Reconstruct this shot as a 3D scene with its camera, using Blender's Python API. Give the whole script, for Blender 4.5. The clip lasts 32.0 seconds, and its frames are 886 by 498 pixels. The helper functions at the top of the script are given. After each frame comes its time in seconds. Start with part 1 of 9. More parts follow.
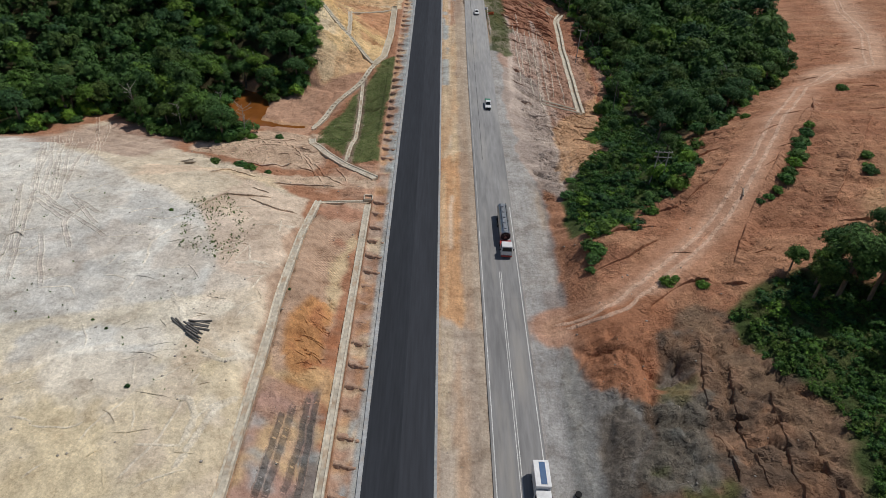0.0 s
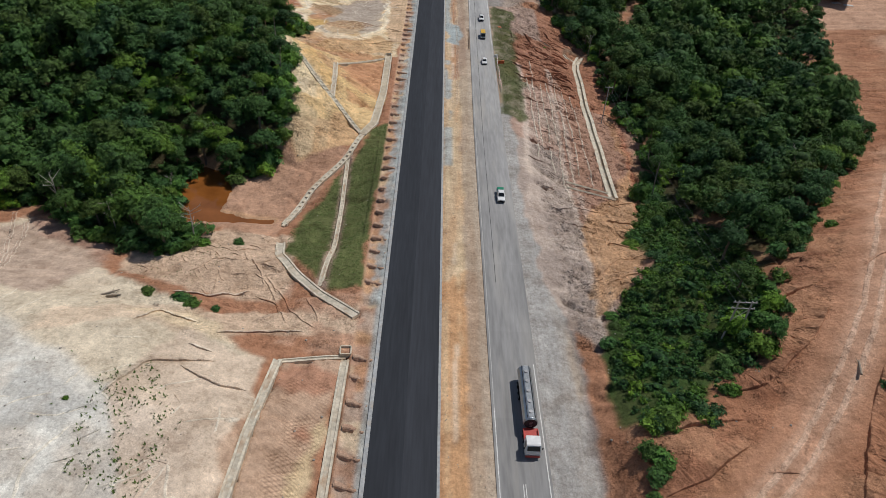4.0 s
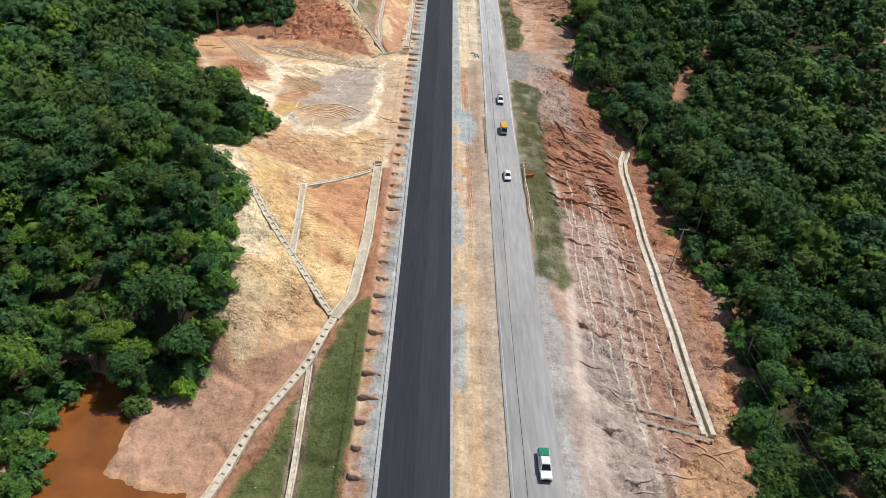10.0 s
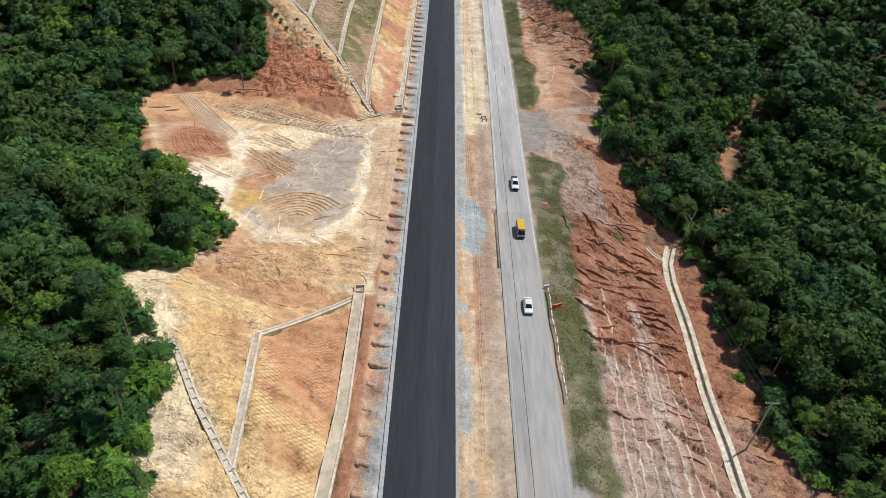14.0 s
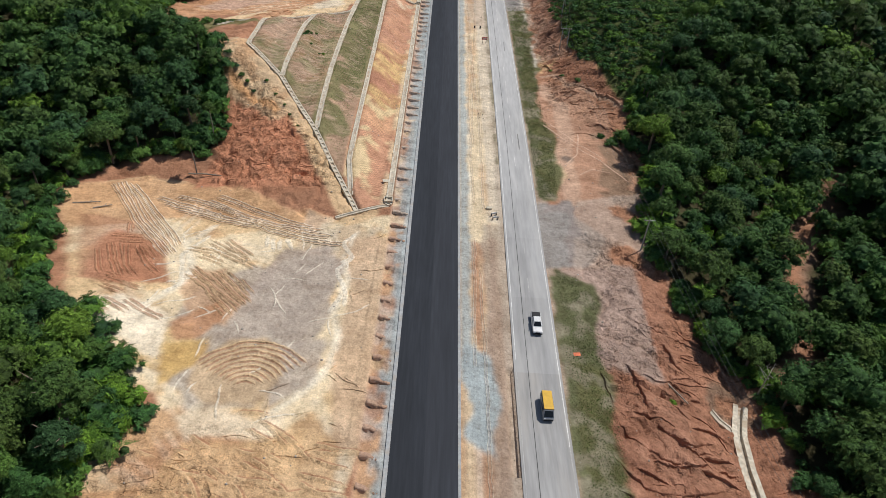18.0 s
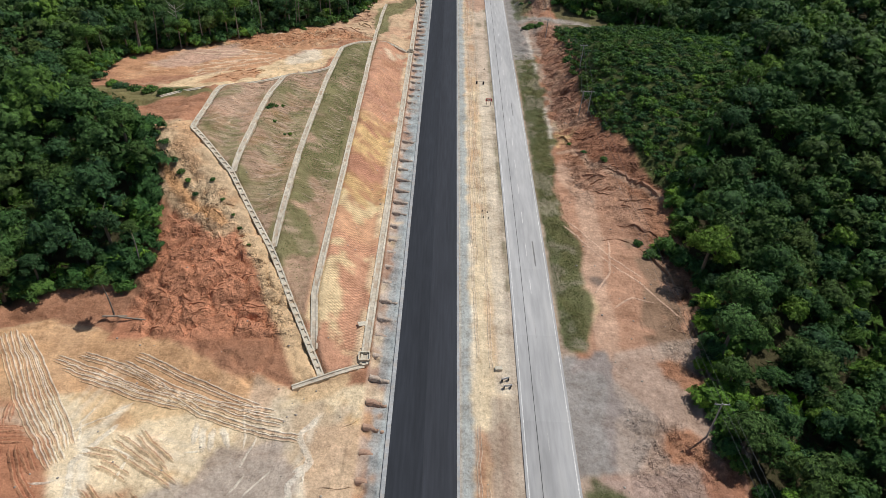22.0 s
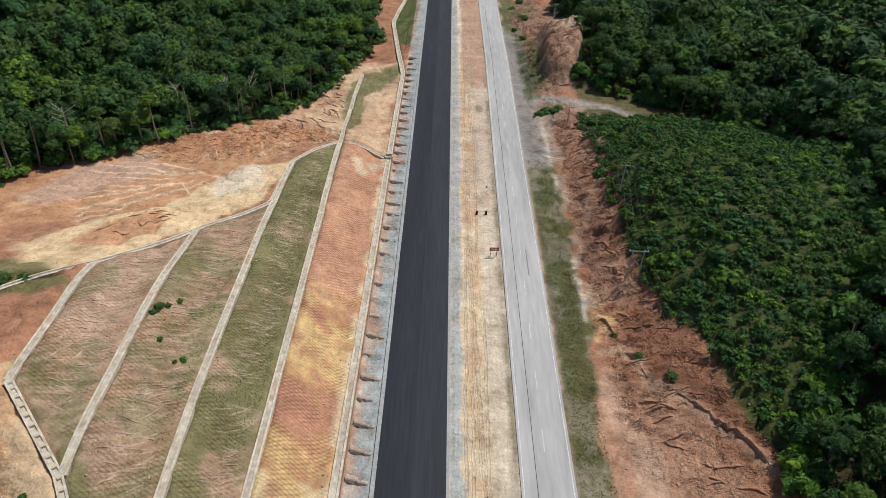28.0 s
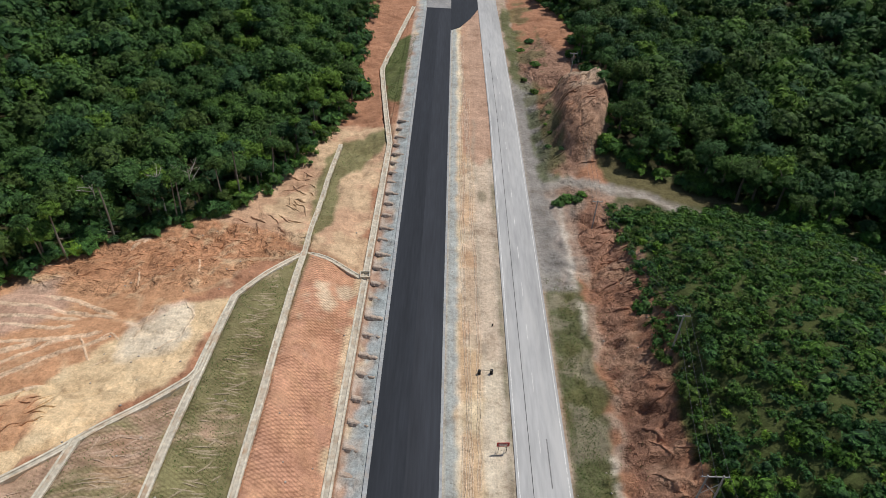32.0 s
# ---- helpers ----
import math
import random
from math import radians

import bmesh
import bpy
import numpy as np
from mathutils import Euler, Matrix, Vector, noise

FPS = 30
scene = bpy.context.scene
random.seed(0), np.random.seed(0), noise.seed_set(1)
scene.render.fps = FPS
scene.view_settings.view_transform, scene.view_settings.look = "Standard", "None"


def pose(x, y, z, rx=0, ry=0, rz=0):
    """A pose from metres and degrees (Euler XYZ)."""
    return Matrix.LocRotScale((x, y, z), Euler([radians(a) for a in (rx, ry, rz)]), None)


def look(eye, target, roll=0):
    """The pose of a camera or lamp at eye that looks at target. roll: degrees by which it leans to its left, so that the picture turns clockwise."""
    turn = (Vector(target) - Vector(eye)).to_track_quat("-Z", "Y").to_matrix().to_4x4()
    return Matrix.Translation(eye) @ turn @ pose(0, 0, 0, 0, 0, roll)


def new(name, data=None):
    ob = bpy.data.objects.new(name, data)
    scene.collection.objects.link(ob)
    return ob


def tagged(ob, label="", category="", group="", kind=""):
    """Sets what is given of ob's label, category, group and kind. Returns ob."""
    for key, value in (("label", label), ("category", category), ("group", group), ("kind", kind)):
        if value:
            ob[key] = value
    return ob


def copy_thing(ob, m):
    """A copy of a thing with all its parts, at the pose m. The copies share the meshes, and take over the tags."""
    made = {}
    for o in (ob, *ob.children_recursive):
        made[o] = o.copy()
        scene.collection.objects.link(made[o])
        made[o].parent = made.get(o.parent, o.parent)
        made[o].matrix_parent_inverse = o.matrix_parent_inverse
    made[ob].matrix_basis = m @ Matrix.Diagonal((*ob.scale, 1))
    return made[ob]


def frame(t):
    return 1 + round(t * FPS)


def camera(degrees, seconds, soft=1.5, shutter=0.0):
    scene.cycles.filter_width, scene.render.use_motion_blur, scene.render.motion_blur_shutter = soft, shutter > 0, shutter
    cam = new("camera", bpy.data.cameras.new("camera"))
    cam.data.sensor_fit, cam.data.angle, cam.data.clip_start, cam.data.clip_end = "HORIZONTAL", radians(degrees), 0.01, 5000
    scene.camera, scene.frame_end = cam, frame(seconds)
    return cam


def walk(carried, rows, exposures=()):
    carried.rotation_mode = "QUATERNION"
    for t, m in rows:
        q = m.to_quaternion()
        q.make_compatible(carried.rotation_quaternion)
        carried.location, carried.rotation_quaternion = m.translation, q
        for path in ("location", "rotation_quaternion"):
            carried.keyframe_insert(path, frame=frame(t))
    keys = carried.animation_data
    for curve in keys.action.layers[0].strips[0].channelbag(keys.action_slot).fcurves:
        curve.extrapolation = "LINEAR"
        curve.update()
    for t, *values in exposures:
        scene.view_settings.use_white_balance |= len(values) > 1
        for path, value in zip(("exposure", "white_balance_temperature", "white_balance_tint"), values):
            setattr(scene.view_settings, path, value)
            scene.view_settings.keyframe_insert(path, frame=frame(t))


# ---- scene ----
cam = camera(68.0, 32.0, soft=0.6)
PATH = [
    (0, (2.158, -0.847, 86.261), (2.219, 0.735, 85.039), 3.9),
    (0.5, (2.143, 5.208, 86.267), (2.203, 6.791, 85.045), 3.9),
    (1, (2.131, 11.267, 86.273), (2.191, 12.85, 85.052), 3.8),
    (1.5, (2.119, 17.333, 86.281), (2.178, 18.917, 85.061), 3.8),
    (2, (2.1, 23.42, 86.291), (2.158, 25.004, 85.072), 3.8),
    (2.5, (2.06, 29.535, 86.303), (2.118, 31.12, 85.084), 3.9),
    (3, (1.992, 35.672, 86.312), (2.05, 37.258, 85.094), 3.8),
    (3.5, (1.897, 41.808, 86.322), (1.955, 43.394, 85.104), 3.9),
    (5.5, (1.381, 66.324, 86.422), (1.438, 67.911, 85.207), 4.1),
    (6, (1.184, 72.483, 86.434), (1.242, 74.07, 85.219), 4.2),
    (6.5, (0.916, 78.679, 86.444), (0.973, 80.267, 85.23), 4.2),
    (7, (0.627, 84.897, 86.454), (0.686, 86.485, 85.239), 4.4),
    (7.5, (0.347, 91.136, 86.459), (0.407, 92.723, 85.243), 4.5),
    (8, (0.093, 97.391, 86.46), (0.155, 98.977, 85.243), 4.6),
    (8.5, (-0.127, 103.648, 86.459), (-0.065, 105.233, 85.242), 4.6),
    (9, (-0.314, 109.908, 86.456), (-0.253, 111.494, 85.239), 4.6),
    (9.5, (-0.47, 116.175, 86.453), (-0.41, 117.761, 85.236), 4.7),
    (10, (-0.611, 122.443, 86.452), (-0.553, 124.03, 85.236), 4.7),
    (10.5, (-0.76, 128.69, 86.458), (-0.702, 130.277, 85.242), 4.7),
    (11, (-0.921, 134.909, 86.468), (-0.863, 136.496, 85.252), 4.6),
    (11.5, (-1.083, 141.112, 86.479), (-1.026, 142.698, 85.263), 4.6),
    (12, (-1.232, 147.289, 86.495), (-1.175, 148.875, 85.279), 4.6),
    (12.5, (-1.348, 153.43, 86.514), (-1.292, 155.016, 85.298), 4.6),
    (13, (-1.409, 159.558, 86.53), (-1.353, 161.144, 85.313), 4.6),
    (13.5, (-1.407, 165.705, 86.542), (-1.35, 167.29, 85.324), 4.6),
    (14, (-1.373, 171.876, 86.555), (-1.316, 173.46, 85.336), 4.6),
    (14.5, (-1.34, 178.061, 86.567), (-1.287, 179.646, 85.348), 4.6),
    (16.5, (-1.308, 202.857, 86.657), (-1.262, 204.441, 85.437), 4.6),
    (17, (-1.347, 209.041, 86.67), (-1.3, 210.625, 85.45), 4.5),
    (17.5, (-1.423, 215.209, 86.684), (-1.375, 216.793, 85.464), 4.5),
    (18, (-1.508, 221.358, 86.697), (-1.458, 222.944, 85.479), 4.6),
    (18.5, (-1.57, 227.476, 86.712), (-1.518, 229.063, 85.496), 4.6),
    (19, (-1.579, 233.572, 86.726), (-1.527, 235.16, 85.512), 4.6),
    (19.5, (-1.517, 239.674, 86.736), (-1.466, 241.264, 85.523), 4.6),
    (20, (-1.4, 245.801, 86.746), (-1.35, 247.392, 85.536), 4.6),
    (20.5, (-1.253, 251.988, 86.756), (-1.206, 253.581, 85.548), 4.4),
    (21, (-1.097, 258.248, 86.763), (-1.051, 259.842, 85.555), 4.2),
    (21.5, (-0.953, 264.558, 86.768), (-0.909, 266.151, 85.56), 4.2),
    (22, (-0.821, 270.862, 86.773), (-0.778, 272.456, 85.565), 4.1),
    (22.5, (-0.68, 277.136, 86.781), (-0.637, 278.73, 85.573), 4.1),
    (23, (-0.516, 283.366, 86.788), (-0.472, 284.96, 85.581), 4.1),
    (23.5, (-0.332, 289.574, 86.792), (-0.289, 291.168, 85.585), 4.1),
    (24, (-0.134, 295.781, 86.8), (-0.094, 297.375, 85.592), 4.0),
    (24.5, (0.067, 302.013, 86.808), (0.107, 303.608, 85.603), 4.1),
    (25, (0.258, 308.253, 86.817), (0.297, 309.849, 85.613), 4.0),
    (25.5, (0.431, 314.499, 86.828), (0.47, 316.096, 85.624), 4.0),
    (27.5, (1.058, 339.442, 86.939), (1.094, 341.043, 85.74), 3.8),
    (28, (1.258, 345.686, 86.949), (1.296, 347.287, 85.751), 3.6),
    (28.5, (1.502, 351.952, 86.953), (1.537, 353.554, 85.757), 3.7),
    (29, (1.774, 358.254, 86.954), (1.808, 359.857, 85.758), 3.6),
    (29.5, (2.056, 364.593, 86.953), (2.086, 366.196, 85.757), 3.4),
    (30, (2.322, 370.946, 86.95), (2.35, 372.549, 85.754), 3.3),
    (30.5, (2.565, 377.289, 86.947), (2.592, 378.892, 85.751), 3.3),
    (31, (2.783, 383.607, 86.945), (2.809, 385.209, 85.749), 3.4),
    (31.5, (2.983, 389.909, 86.946), (3.007, 391.513, 85.751), 3.3),
    (32, (3.169, 396.189, 86.949), (3.192, 397.793, 85.754), 3.1),
]
EXPOSURES = ((0.0, -0.62), (3.0, -0.58), (6.0, -0.24), (9.0, 0.02), (13.0, -0.03), (17.0, -0.25), (25.0, -0.24), (32.0, -0.31))
walk(cam, [(t, look(eye, target, roll)) for t, eye, target, roll in PATH], EXPOSURES)

# ---- light: a high sun from the right and a little ahead, and a clear tropical sky ----
SUN_FROM = Vector((0.46, 0.34, 1.0)).normalized()
world = bpy.data.worlds.new("sky")
scene.world = world
world.use_nodes = True
sky = world.node_tree.nodes.new("ShaderNodeTexSky")
sky.sky_type, sky.sun_disc = "NISHITA", False
sky.sun_elevation = math.asin(SUN_FROM.z)
sky.sun_rotation = math.atan2(SUN_FROM.x, SUN_FROM.y)
background = world.node_tree.nodes["Background"]
world.node_tree.links.new(sky.outputs[0], background.inputs[0])
background.inputs[1].default_value = 0.08
sun_data = bpy.data.lights.new("sun", "SUN")
sun_data.energy, sun_data.angle, sun_data.color = 4.2, radians(0.6), (1.0, 0.965, 0.92)
sun = new("sun", sun_data)
sun.matrix_world = look(SUN_FROM * 300, (0, 0, 0))


# ---- materials ----
def material(name, rough=0.9, metal=0.0):
    m = bpy.data.materials.new(name)
    m.use_nodes = True
    b = m.node_tree.nodes["Principled BSDF"]
    b.inputs["Roughness"].default_value, b.inputs["Metallic"].default_value = rough, metal
    b.inputs["Specular IOR Level"].default_value = 0.25 if rough > 0.6 else 0.5
    return m, m.node_tree, b


def node(tree, kind, **values):
    n = tree.nodes.new(kind)
    for key, value in values.items():
        n.inputs[key.replace("_", " ")].default_value = value
    return n


def noise_at(tree, scale, detail=4.0, stretch=(1, 1, 1), rough=0.55):
    place = tree.nodes.new("ShaderNodeTexCoord")
    size = node(tree, "ShaderNodeMapping", Scale=stretch)
    n = node(tree, "ShaderNodeTexNoise", Scale=scale, Detail=detail, Roughness=rough)
    tree.links.new(place.outputs["Object"], size.inputs[0])
    tree.links.new(size.outputs[0], n.inputs[0])
    return n.outputs["Fac"]


def ramp(tree, value, *stops):
    r = tree.nodes.new("ShaderNodeValToRGB")
    while len(r.color_ramp.elements) < len(stops):
        r.color_ramp.elements.new(0.5)
    for e, (at, c) in zip(r.color_ramp.elements, stops):
        e.position, e.color = at, (*c, 1)
    tree.links.new(value, r.inputs[0])
    return r.outputs[0]


def blend(tree, kind, factor, a, b):
    n = tree.nodes.new("ShaderNodeMix")
    n.data_type, n.blend_type = "RGBA", kind
    n.clamp_factor = True
    for socket, value in ((n.inputs[0], factor), (n.inputs[6], a), (n.inputs[7], b)):
        if isinstance(value, (int, float)):
            socket.default_value = value
        elif isinstance(value, tuple):
            socket.default_value = (*value, 1)
        else:
            tree.links.new(value, socket)
    return n.outputs[2]


def bump(tree, b, height, strength, distance):
    n = node(tree, "ShaderNodeBump", Strength=strength, Distance=distance)
    tree.links.new(height, n.inputs["Height"])
    tree.links.new(n.outputs[0], b.inputs["Normal"])


def worn(name, base, rough=0.85, metal=0.0, scale=3.0, spread=0.25, bumpy=0.3, depth=0.02, stretch=(1, 1, 1), dirt=None):
    """A plain surface with fine grain, large stains and a little relief."""
    m, tree, b = material(name, rough, metal)
    lo, hi = tuple(c * (1 - spread) for c in base), tuple(min(1, c * (1 + spread)) for c in base)
    grain = ramp(tree, noise_at(tree, scale, 6, stretch), (0.3, lo), (0.7, hi))
    large = noise_at(tree, scale * 0.12, 3, stretch)
    stain = ramp(tree, large, (0.35, (0.72, 0.72, 0.72)), (0.65, (1, 1, 1)))
    colour = blend(tree, "MULTIPLY", 0.8, grain, stain)
    if dirt:
        mask = ramp(tree, noise_at(tree, scale * 0.3, 5, stretch), (0.5, (0, 0, 0)), (0.72, (0.8, 0.8, 0.8)))
        colour = blend(tree, "MIX", mask, colour, dirt)
    tree.links.new(colour, b.inputs["Base Color"])
    bump(tree, b, noise_at(tree, scale * 2.5, 5), bumpy, depth)
    return m


def soil_material():
    """Soil: its kind from the sheet, fine grain, washed patches, and painted shade lines for combed grooves and for
    torn ledges where the earth has slumped.
    """
    m, tree, b = material("bare_soil", 0.95)
    kind = tree.nodes.new("ShaderNodeVertexColor")
    kind.layer_name = "soil"
    torn = tree.nodes.new("ShaderNodeAttribute")
    torn.attribute_name = "torn"
    fine = ramp(tree, noise_at(tree, 2.2, 9, rough=0.8), (0.25, (0.62, 0.59, 0.57)), (0.40, (0.95, 0.945, 0.94)), (0.6, (1.05, 1.05, 1.05)), (0.75, (1.3, 1.3, 1.3)))
    grit = ramp(tree, noise_at(tree, 5.0, 3, rough=0.75), (0.28, (0.60, 0.58, 0.57)), (0.42, (0.95, 0.95, 0.95)), (0.6, (1.05, 1.05, 1.05)), (0.72, (1.4, 1.4, 1.38)))
    streak = tree.nodes.new("ShaderNodeAttribute")
    streak.attribute_name = "dragged"
    drag = ramp(tree, noise_at(tree, 1.6, 6, (1.6, 0.05, 1), 0.7), (0.32, (0.74, 0.70, 0.67)), (0.47, (0.99, 0.98, 0.97)), (0.55, (1.03, 1.03, 1.03)), (0.7, (1.22, 1.22, 1.2)))
    patch = ramp(tree, noise_at(tree, 0.11, 6, rough=0.65), (0.3, (0.86, 0.83, 0.80)), (0.5, (1.02, 1.02, 1.02)), (0.75, (1.14, 1.14, 1.14)))
    wash = ramp(tree, noise_at(tree, 0.9, 7, rough=0.66), (0.38, (0.68, 0.65, 0.63)), (0.435, (0.86, 0.845, 0.835)), (0.455, (1.0, 1.0, 1.0)), (0.56, (1.0, 1.0, 1.0)), (0.585, (1.16, 1.17, 1.18)), (0.66, (1.25, 1.27, 1.28)))
    stain = ramp(tree, noise_at(tree, 0.22, 8, rough=0.7), (0.40, (0.80, 0.77, 0.75)), (0.44, (0.97, 0.965, 0.96)), (0.55, (1.0, 1.0, 1.0)), (0.58, (1.12, 1.12, 1.12)))
    spot = tree.nodes.new("ShaderNodeTexCoord")
    colour = blend(tree, "MULTIPLY", 1.0, kind.outputs[0], fine)
    crumbs = []
    for size, low, high in ((1.5, 0.84, 1.12), (4.2, 0.80, 1.16)):
        cell = tree.nodes.new("ShaderNodeTexVoronoi")
        cell.inputs["Scale"].default_value = size
        shift = noise_at(tree, size * 0.9, 3, rough=0.6)
        jog = tree.nodes.new("ShaderNodeVectorMath")
        jog.operation = "MULTIPLY_ADD"
        jog.inputs[1].default_value = (1.1 / size, 1.1 / size, 1.1 / size)
        tree.links.new(shift, jog.inputs[0])
        tree.links.new(spot.outputs["Object"], jog.inputs[2])
        tree.links.new(jog.outputs[0], cell.inputs["Vector"])
        crumb = ramp(tree, cell.outputs["Color"], (0.2, (low, low, low)), (0.5, (1, 1, 1)), (0.8, (high, high, high)))
        colour = blend(tree, "MULTIPLY", blend(tree, "MIX", torn.outputs["Color"], (0.22, 0.22, 0.22), (0.6, 0.6, 0.6)), colour, crumb)
        crumbs.append(cell.outputs["Distance"])
    colour = blend(tree, "MULTIPLY", 0.9, colour, patch)
    washed = blend(tree, "MIX", torn.outputs["Color"], (0.5, 0.5, 0.5), (0.75, 0.75, 0.75))
    colour = blend(tree, "MULTIPLY", washed, colour, wash)
    colour = blend(tree, "MULTIPLY", 0.7, colour, stain)
    colour = blend(tree, "MULTIPLY", 0.8, colour, grit)
    colour = blend(tree, "MULTIPLY", blend(tree, "MULTIPLY", 1.0, streak.outputs["Color"], (0.42, 0.42, 0.42)), colour, drag)
    # groove shade painted as darker bands; the wave adds no relief
    for turn, scale in ((0.42, 0.55), (-0.5, 0.42)):
        comb = tree.nodes.new("ShaderNodeTexWave")
        comb.bands_direction = "Y"
        for key, value in (("Scale", scale), ("Distortion", 2.5), ("Detail", 4.0), ("Detail Scale", 1.4), ("Detail Roughness", 0.65)):
            comb.inputs[key].default_value = value
        slant = node(tree, "ShaderNodeMapping", Rotation=(0, 0, turn))
        tree.links.new(spot.outputs["Object"], slant.inputs[0])
        tree.links.new(slant.outputs[0], comb.inputs[0])
        grooves = ramp(tree, comb.outputs["Fac"], (0.15, (0.72, 0.69, 0.67)), (0.42, (1.02, 1.02, 1.02)), (0.9, (1.09, 1.09, 1.08)))
        fade = ramp(tree, noise_at(tree, 0.16, 3), (0.36 if turn > 0 else 0.46, (0, 0, 0)), (0.52, (0.9, 0.9, 0.9)))
        share = blend(tree, "MULTIPLY", 1.0, fade, kind.outputs[1])
        colour = blend(tree, "MULTIPLY", share, colour, grooves)
    # cracks and ledges in wandering, broken lines across the slope, their shade painted dark
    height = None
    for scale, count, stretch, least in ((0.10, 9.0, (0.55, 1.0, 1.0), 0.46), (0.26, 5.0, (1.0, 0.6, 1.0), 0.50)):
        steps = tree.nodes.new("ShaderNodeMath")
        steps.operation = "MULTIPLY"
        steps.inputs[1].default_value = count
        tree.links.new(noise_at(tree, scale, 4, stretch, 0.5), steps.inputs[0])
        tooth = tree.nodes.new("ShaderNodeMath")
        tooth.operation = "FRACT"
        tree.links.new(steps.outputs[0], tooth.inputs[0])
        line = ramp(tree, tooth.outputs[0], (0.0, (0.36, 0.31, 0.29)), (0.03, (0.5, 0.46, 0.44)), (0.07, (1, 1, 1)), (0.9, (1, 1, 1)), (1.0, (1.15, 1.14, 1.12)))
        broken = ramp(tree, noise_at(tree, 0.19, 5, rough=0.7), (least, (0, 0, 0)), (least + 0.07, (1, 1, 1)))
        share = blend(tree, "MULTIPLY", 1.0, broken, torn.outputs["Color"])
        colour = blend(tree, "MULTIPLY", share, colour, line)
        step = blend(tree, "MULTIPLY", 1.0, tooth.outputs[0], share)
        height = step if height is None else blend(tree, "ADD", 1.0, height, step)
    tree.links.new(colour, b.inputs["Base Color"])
    coarse = blend(tree, "MIX", torn.outputs["Color"], (0.4, 0.4, 0.4), (1.0, 1.0, 1.0))
    rough_part = blend(tree, "MULTIPLY", 1.0, noise_at(tree, 1.1, 11, rough=0.8), coarse)
    relief = blend(tree, "ADD", 1.0, rough_part, height)
    relief = blend(tree, "ADD", 0.25, relief, crumbs[0])
    for mix in tree.nodes:
        if mix.bl_idname == "ShaderNodeMix":
            mix.clamp_result = False
    bump(tree, b, relief, 0.85, 0.5)
    return m


def leaf_material(name, dark, mid, light, holes=True):
    """Leaves: every clump and every plant has its own shade."""
    m, tree, b = material(name, 0.65)
    b.inputs["Specular IOR Level"].default_value = 0.15
    geo = tree.nodes.new("ShaderNodeNewGeometry")
    own = tree.nodes.new("ShaderNodeObjectInfo")
    tint = tree.nodes.new("ShaderNodeAttribute")
    tint.attribute_name = "tint"
    leaf = ramp(tree, geo.outputs["Random Per Island"], (0.0, dark), (0.55, mid), (1.0, light))
    add = tree.nodes.new("ShaderNodeMath")
    add.operation = "ADD"
    tree.links.new(own.outputs["Random"], add.inputs[0])
    tree.links.new(tint.outputs["Fac"], add.inputs[1])
    part_of = tree.nodes.new("ShaderNodeMath")
    part_of.operation = "FRACT"
    tree.links.new(add.outputs[0], part_of.inputs[0])
    plant = ramp(tree, part_of.outputs[0], (0.0, (0.55, 0.66, 0.82)), (0.18, (0.70, 0.88, 1.05)), (0.34, (0.82, 0.95, 0.8)), (0.48, (1.14, 0.96, 0.74)), (0.6, (0.85, 1.02, 0.95)), (0.74, (1.1, 1.15, 0.95)), (0.88, (1.3, 1.35, 0.8)), (1.0, (1.9, 1.75, 0.8)))
    colour = blend(tree, "MULTIPLY", 1.0, leaf, plant)
    speck = ramp(tree, noise_at(tree, 2.4, 6, rough=0.75), (0.36, (0.52, 0.55, 0.58)), (0.5, (0.97, 0.97, 0.97)), (0.64, (1.45, 1.42, 1.35)))
    colour = blend(tree, "MULTIPLY", 1.0, colour, speck)
    tree.links.new(colour, b.inputs["Base Color"])
    bump(tree, b, noise_at(tree, 4.5, 4, rough=0.7), 0.9, 0.2)
    if holes:
        gap = ramp(tree, noise_at(tree, 4.2, 3, rough=0.7), (0.46, (0, 0, 0)), (0.49, (1, 1, 1)))
        tree.links.new(gap, b.inputs["Alpha"])
    return m


SOIL = soil_material()
ASPHALT = worn("fresh_asphalt", (0.029, 0.033, 0.041), 0.82, scale=2.2, spread=0.18, bumpy=0.25, depth=0.01, stretch=(1, 0.06, 1))
ASPHALT_LANE = worn("fresh_asphalt_older_lane", (0.037, 0.041, 0.050), 0.8, scale=2.0, spread=0.18, bumpy=0.25, depth=0.01, stretch=(1, 0.05, 1))
OLD_ASPHALT = worn("old_dusty_asphalt", (0.35, 0.345, 0.335), 0.9, scale=1.4, spread=0.16, bumpy=0.3, depth=0.01, stretch=(1, 0.10, 1), dirt=(0.41, 0.385, 0.35))
DARKER_ASPHALT = worn("old_asphalt_dark", (0.26, 0.255, 0.25), 0.9, scale=1.4, spread=0.18, bumpy=0.3, depth=0.01, stretch=(1, 0.10, 1), dirt=(0.33, 0.31, 0.28))
CONCRETE = worn("pale_concrete", (0.66, 0.60, 0.48), 0.9, scale=1.5, spread=0.25, bumpy=0.4, depth=0.03, dirt=(0.42, 0.29, 0.18))
CONCRETE_INSIDE = worn("stained_concrete", (0.57, 0.51, 0.41), 0.92, scale=1.1, spread=0.3, bumpy=0.4, depth=0.03, dirt=(0.38, 0.24, 0.14))
SILT = worn("silt_in_drain", (0.56, 0.48, 0.36), 0.95, scale=0.8, spread=0.2, bumpy=0.6, depth=0.06, dirt=(0.5, 0.38, 0.26))
KERB = worn("kerb_concrete", (0.40, 0.41, 0.41), 0.9, scale=1.8, spread=0.2, bumpy=0.3, depth=0.02, dirt=(0.4, 0.34, 0.27))
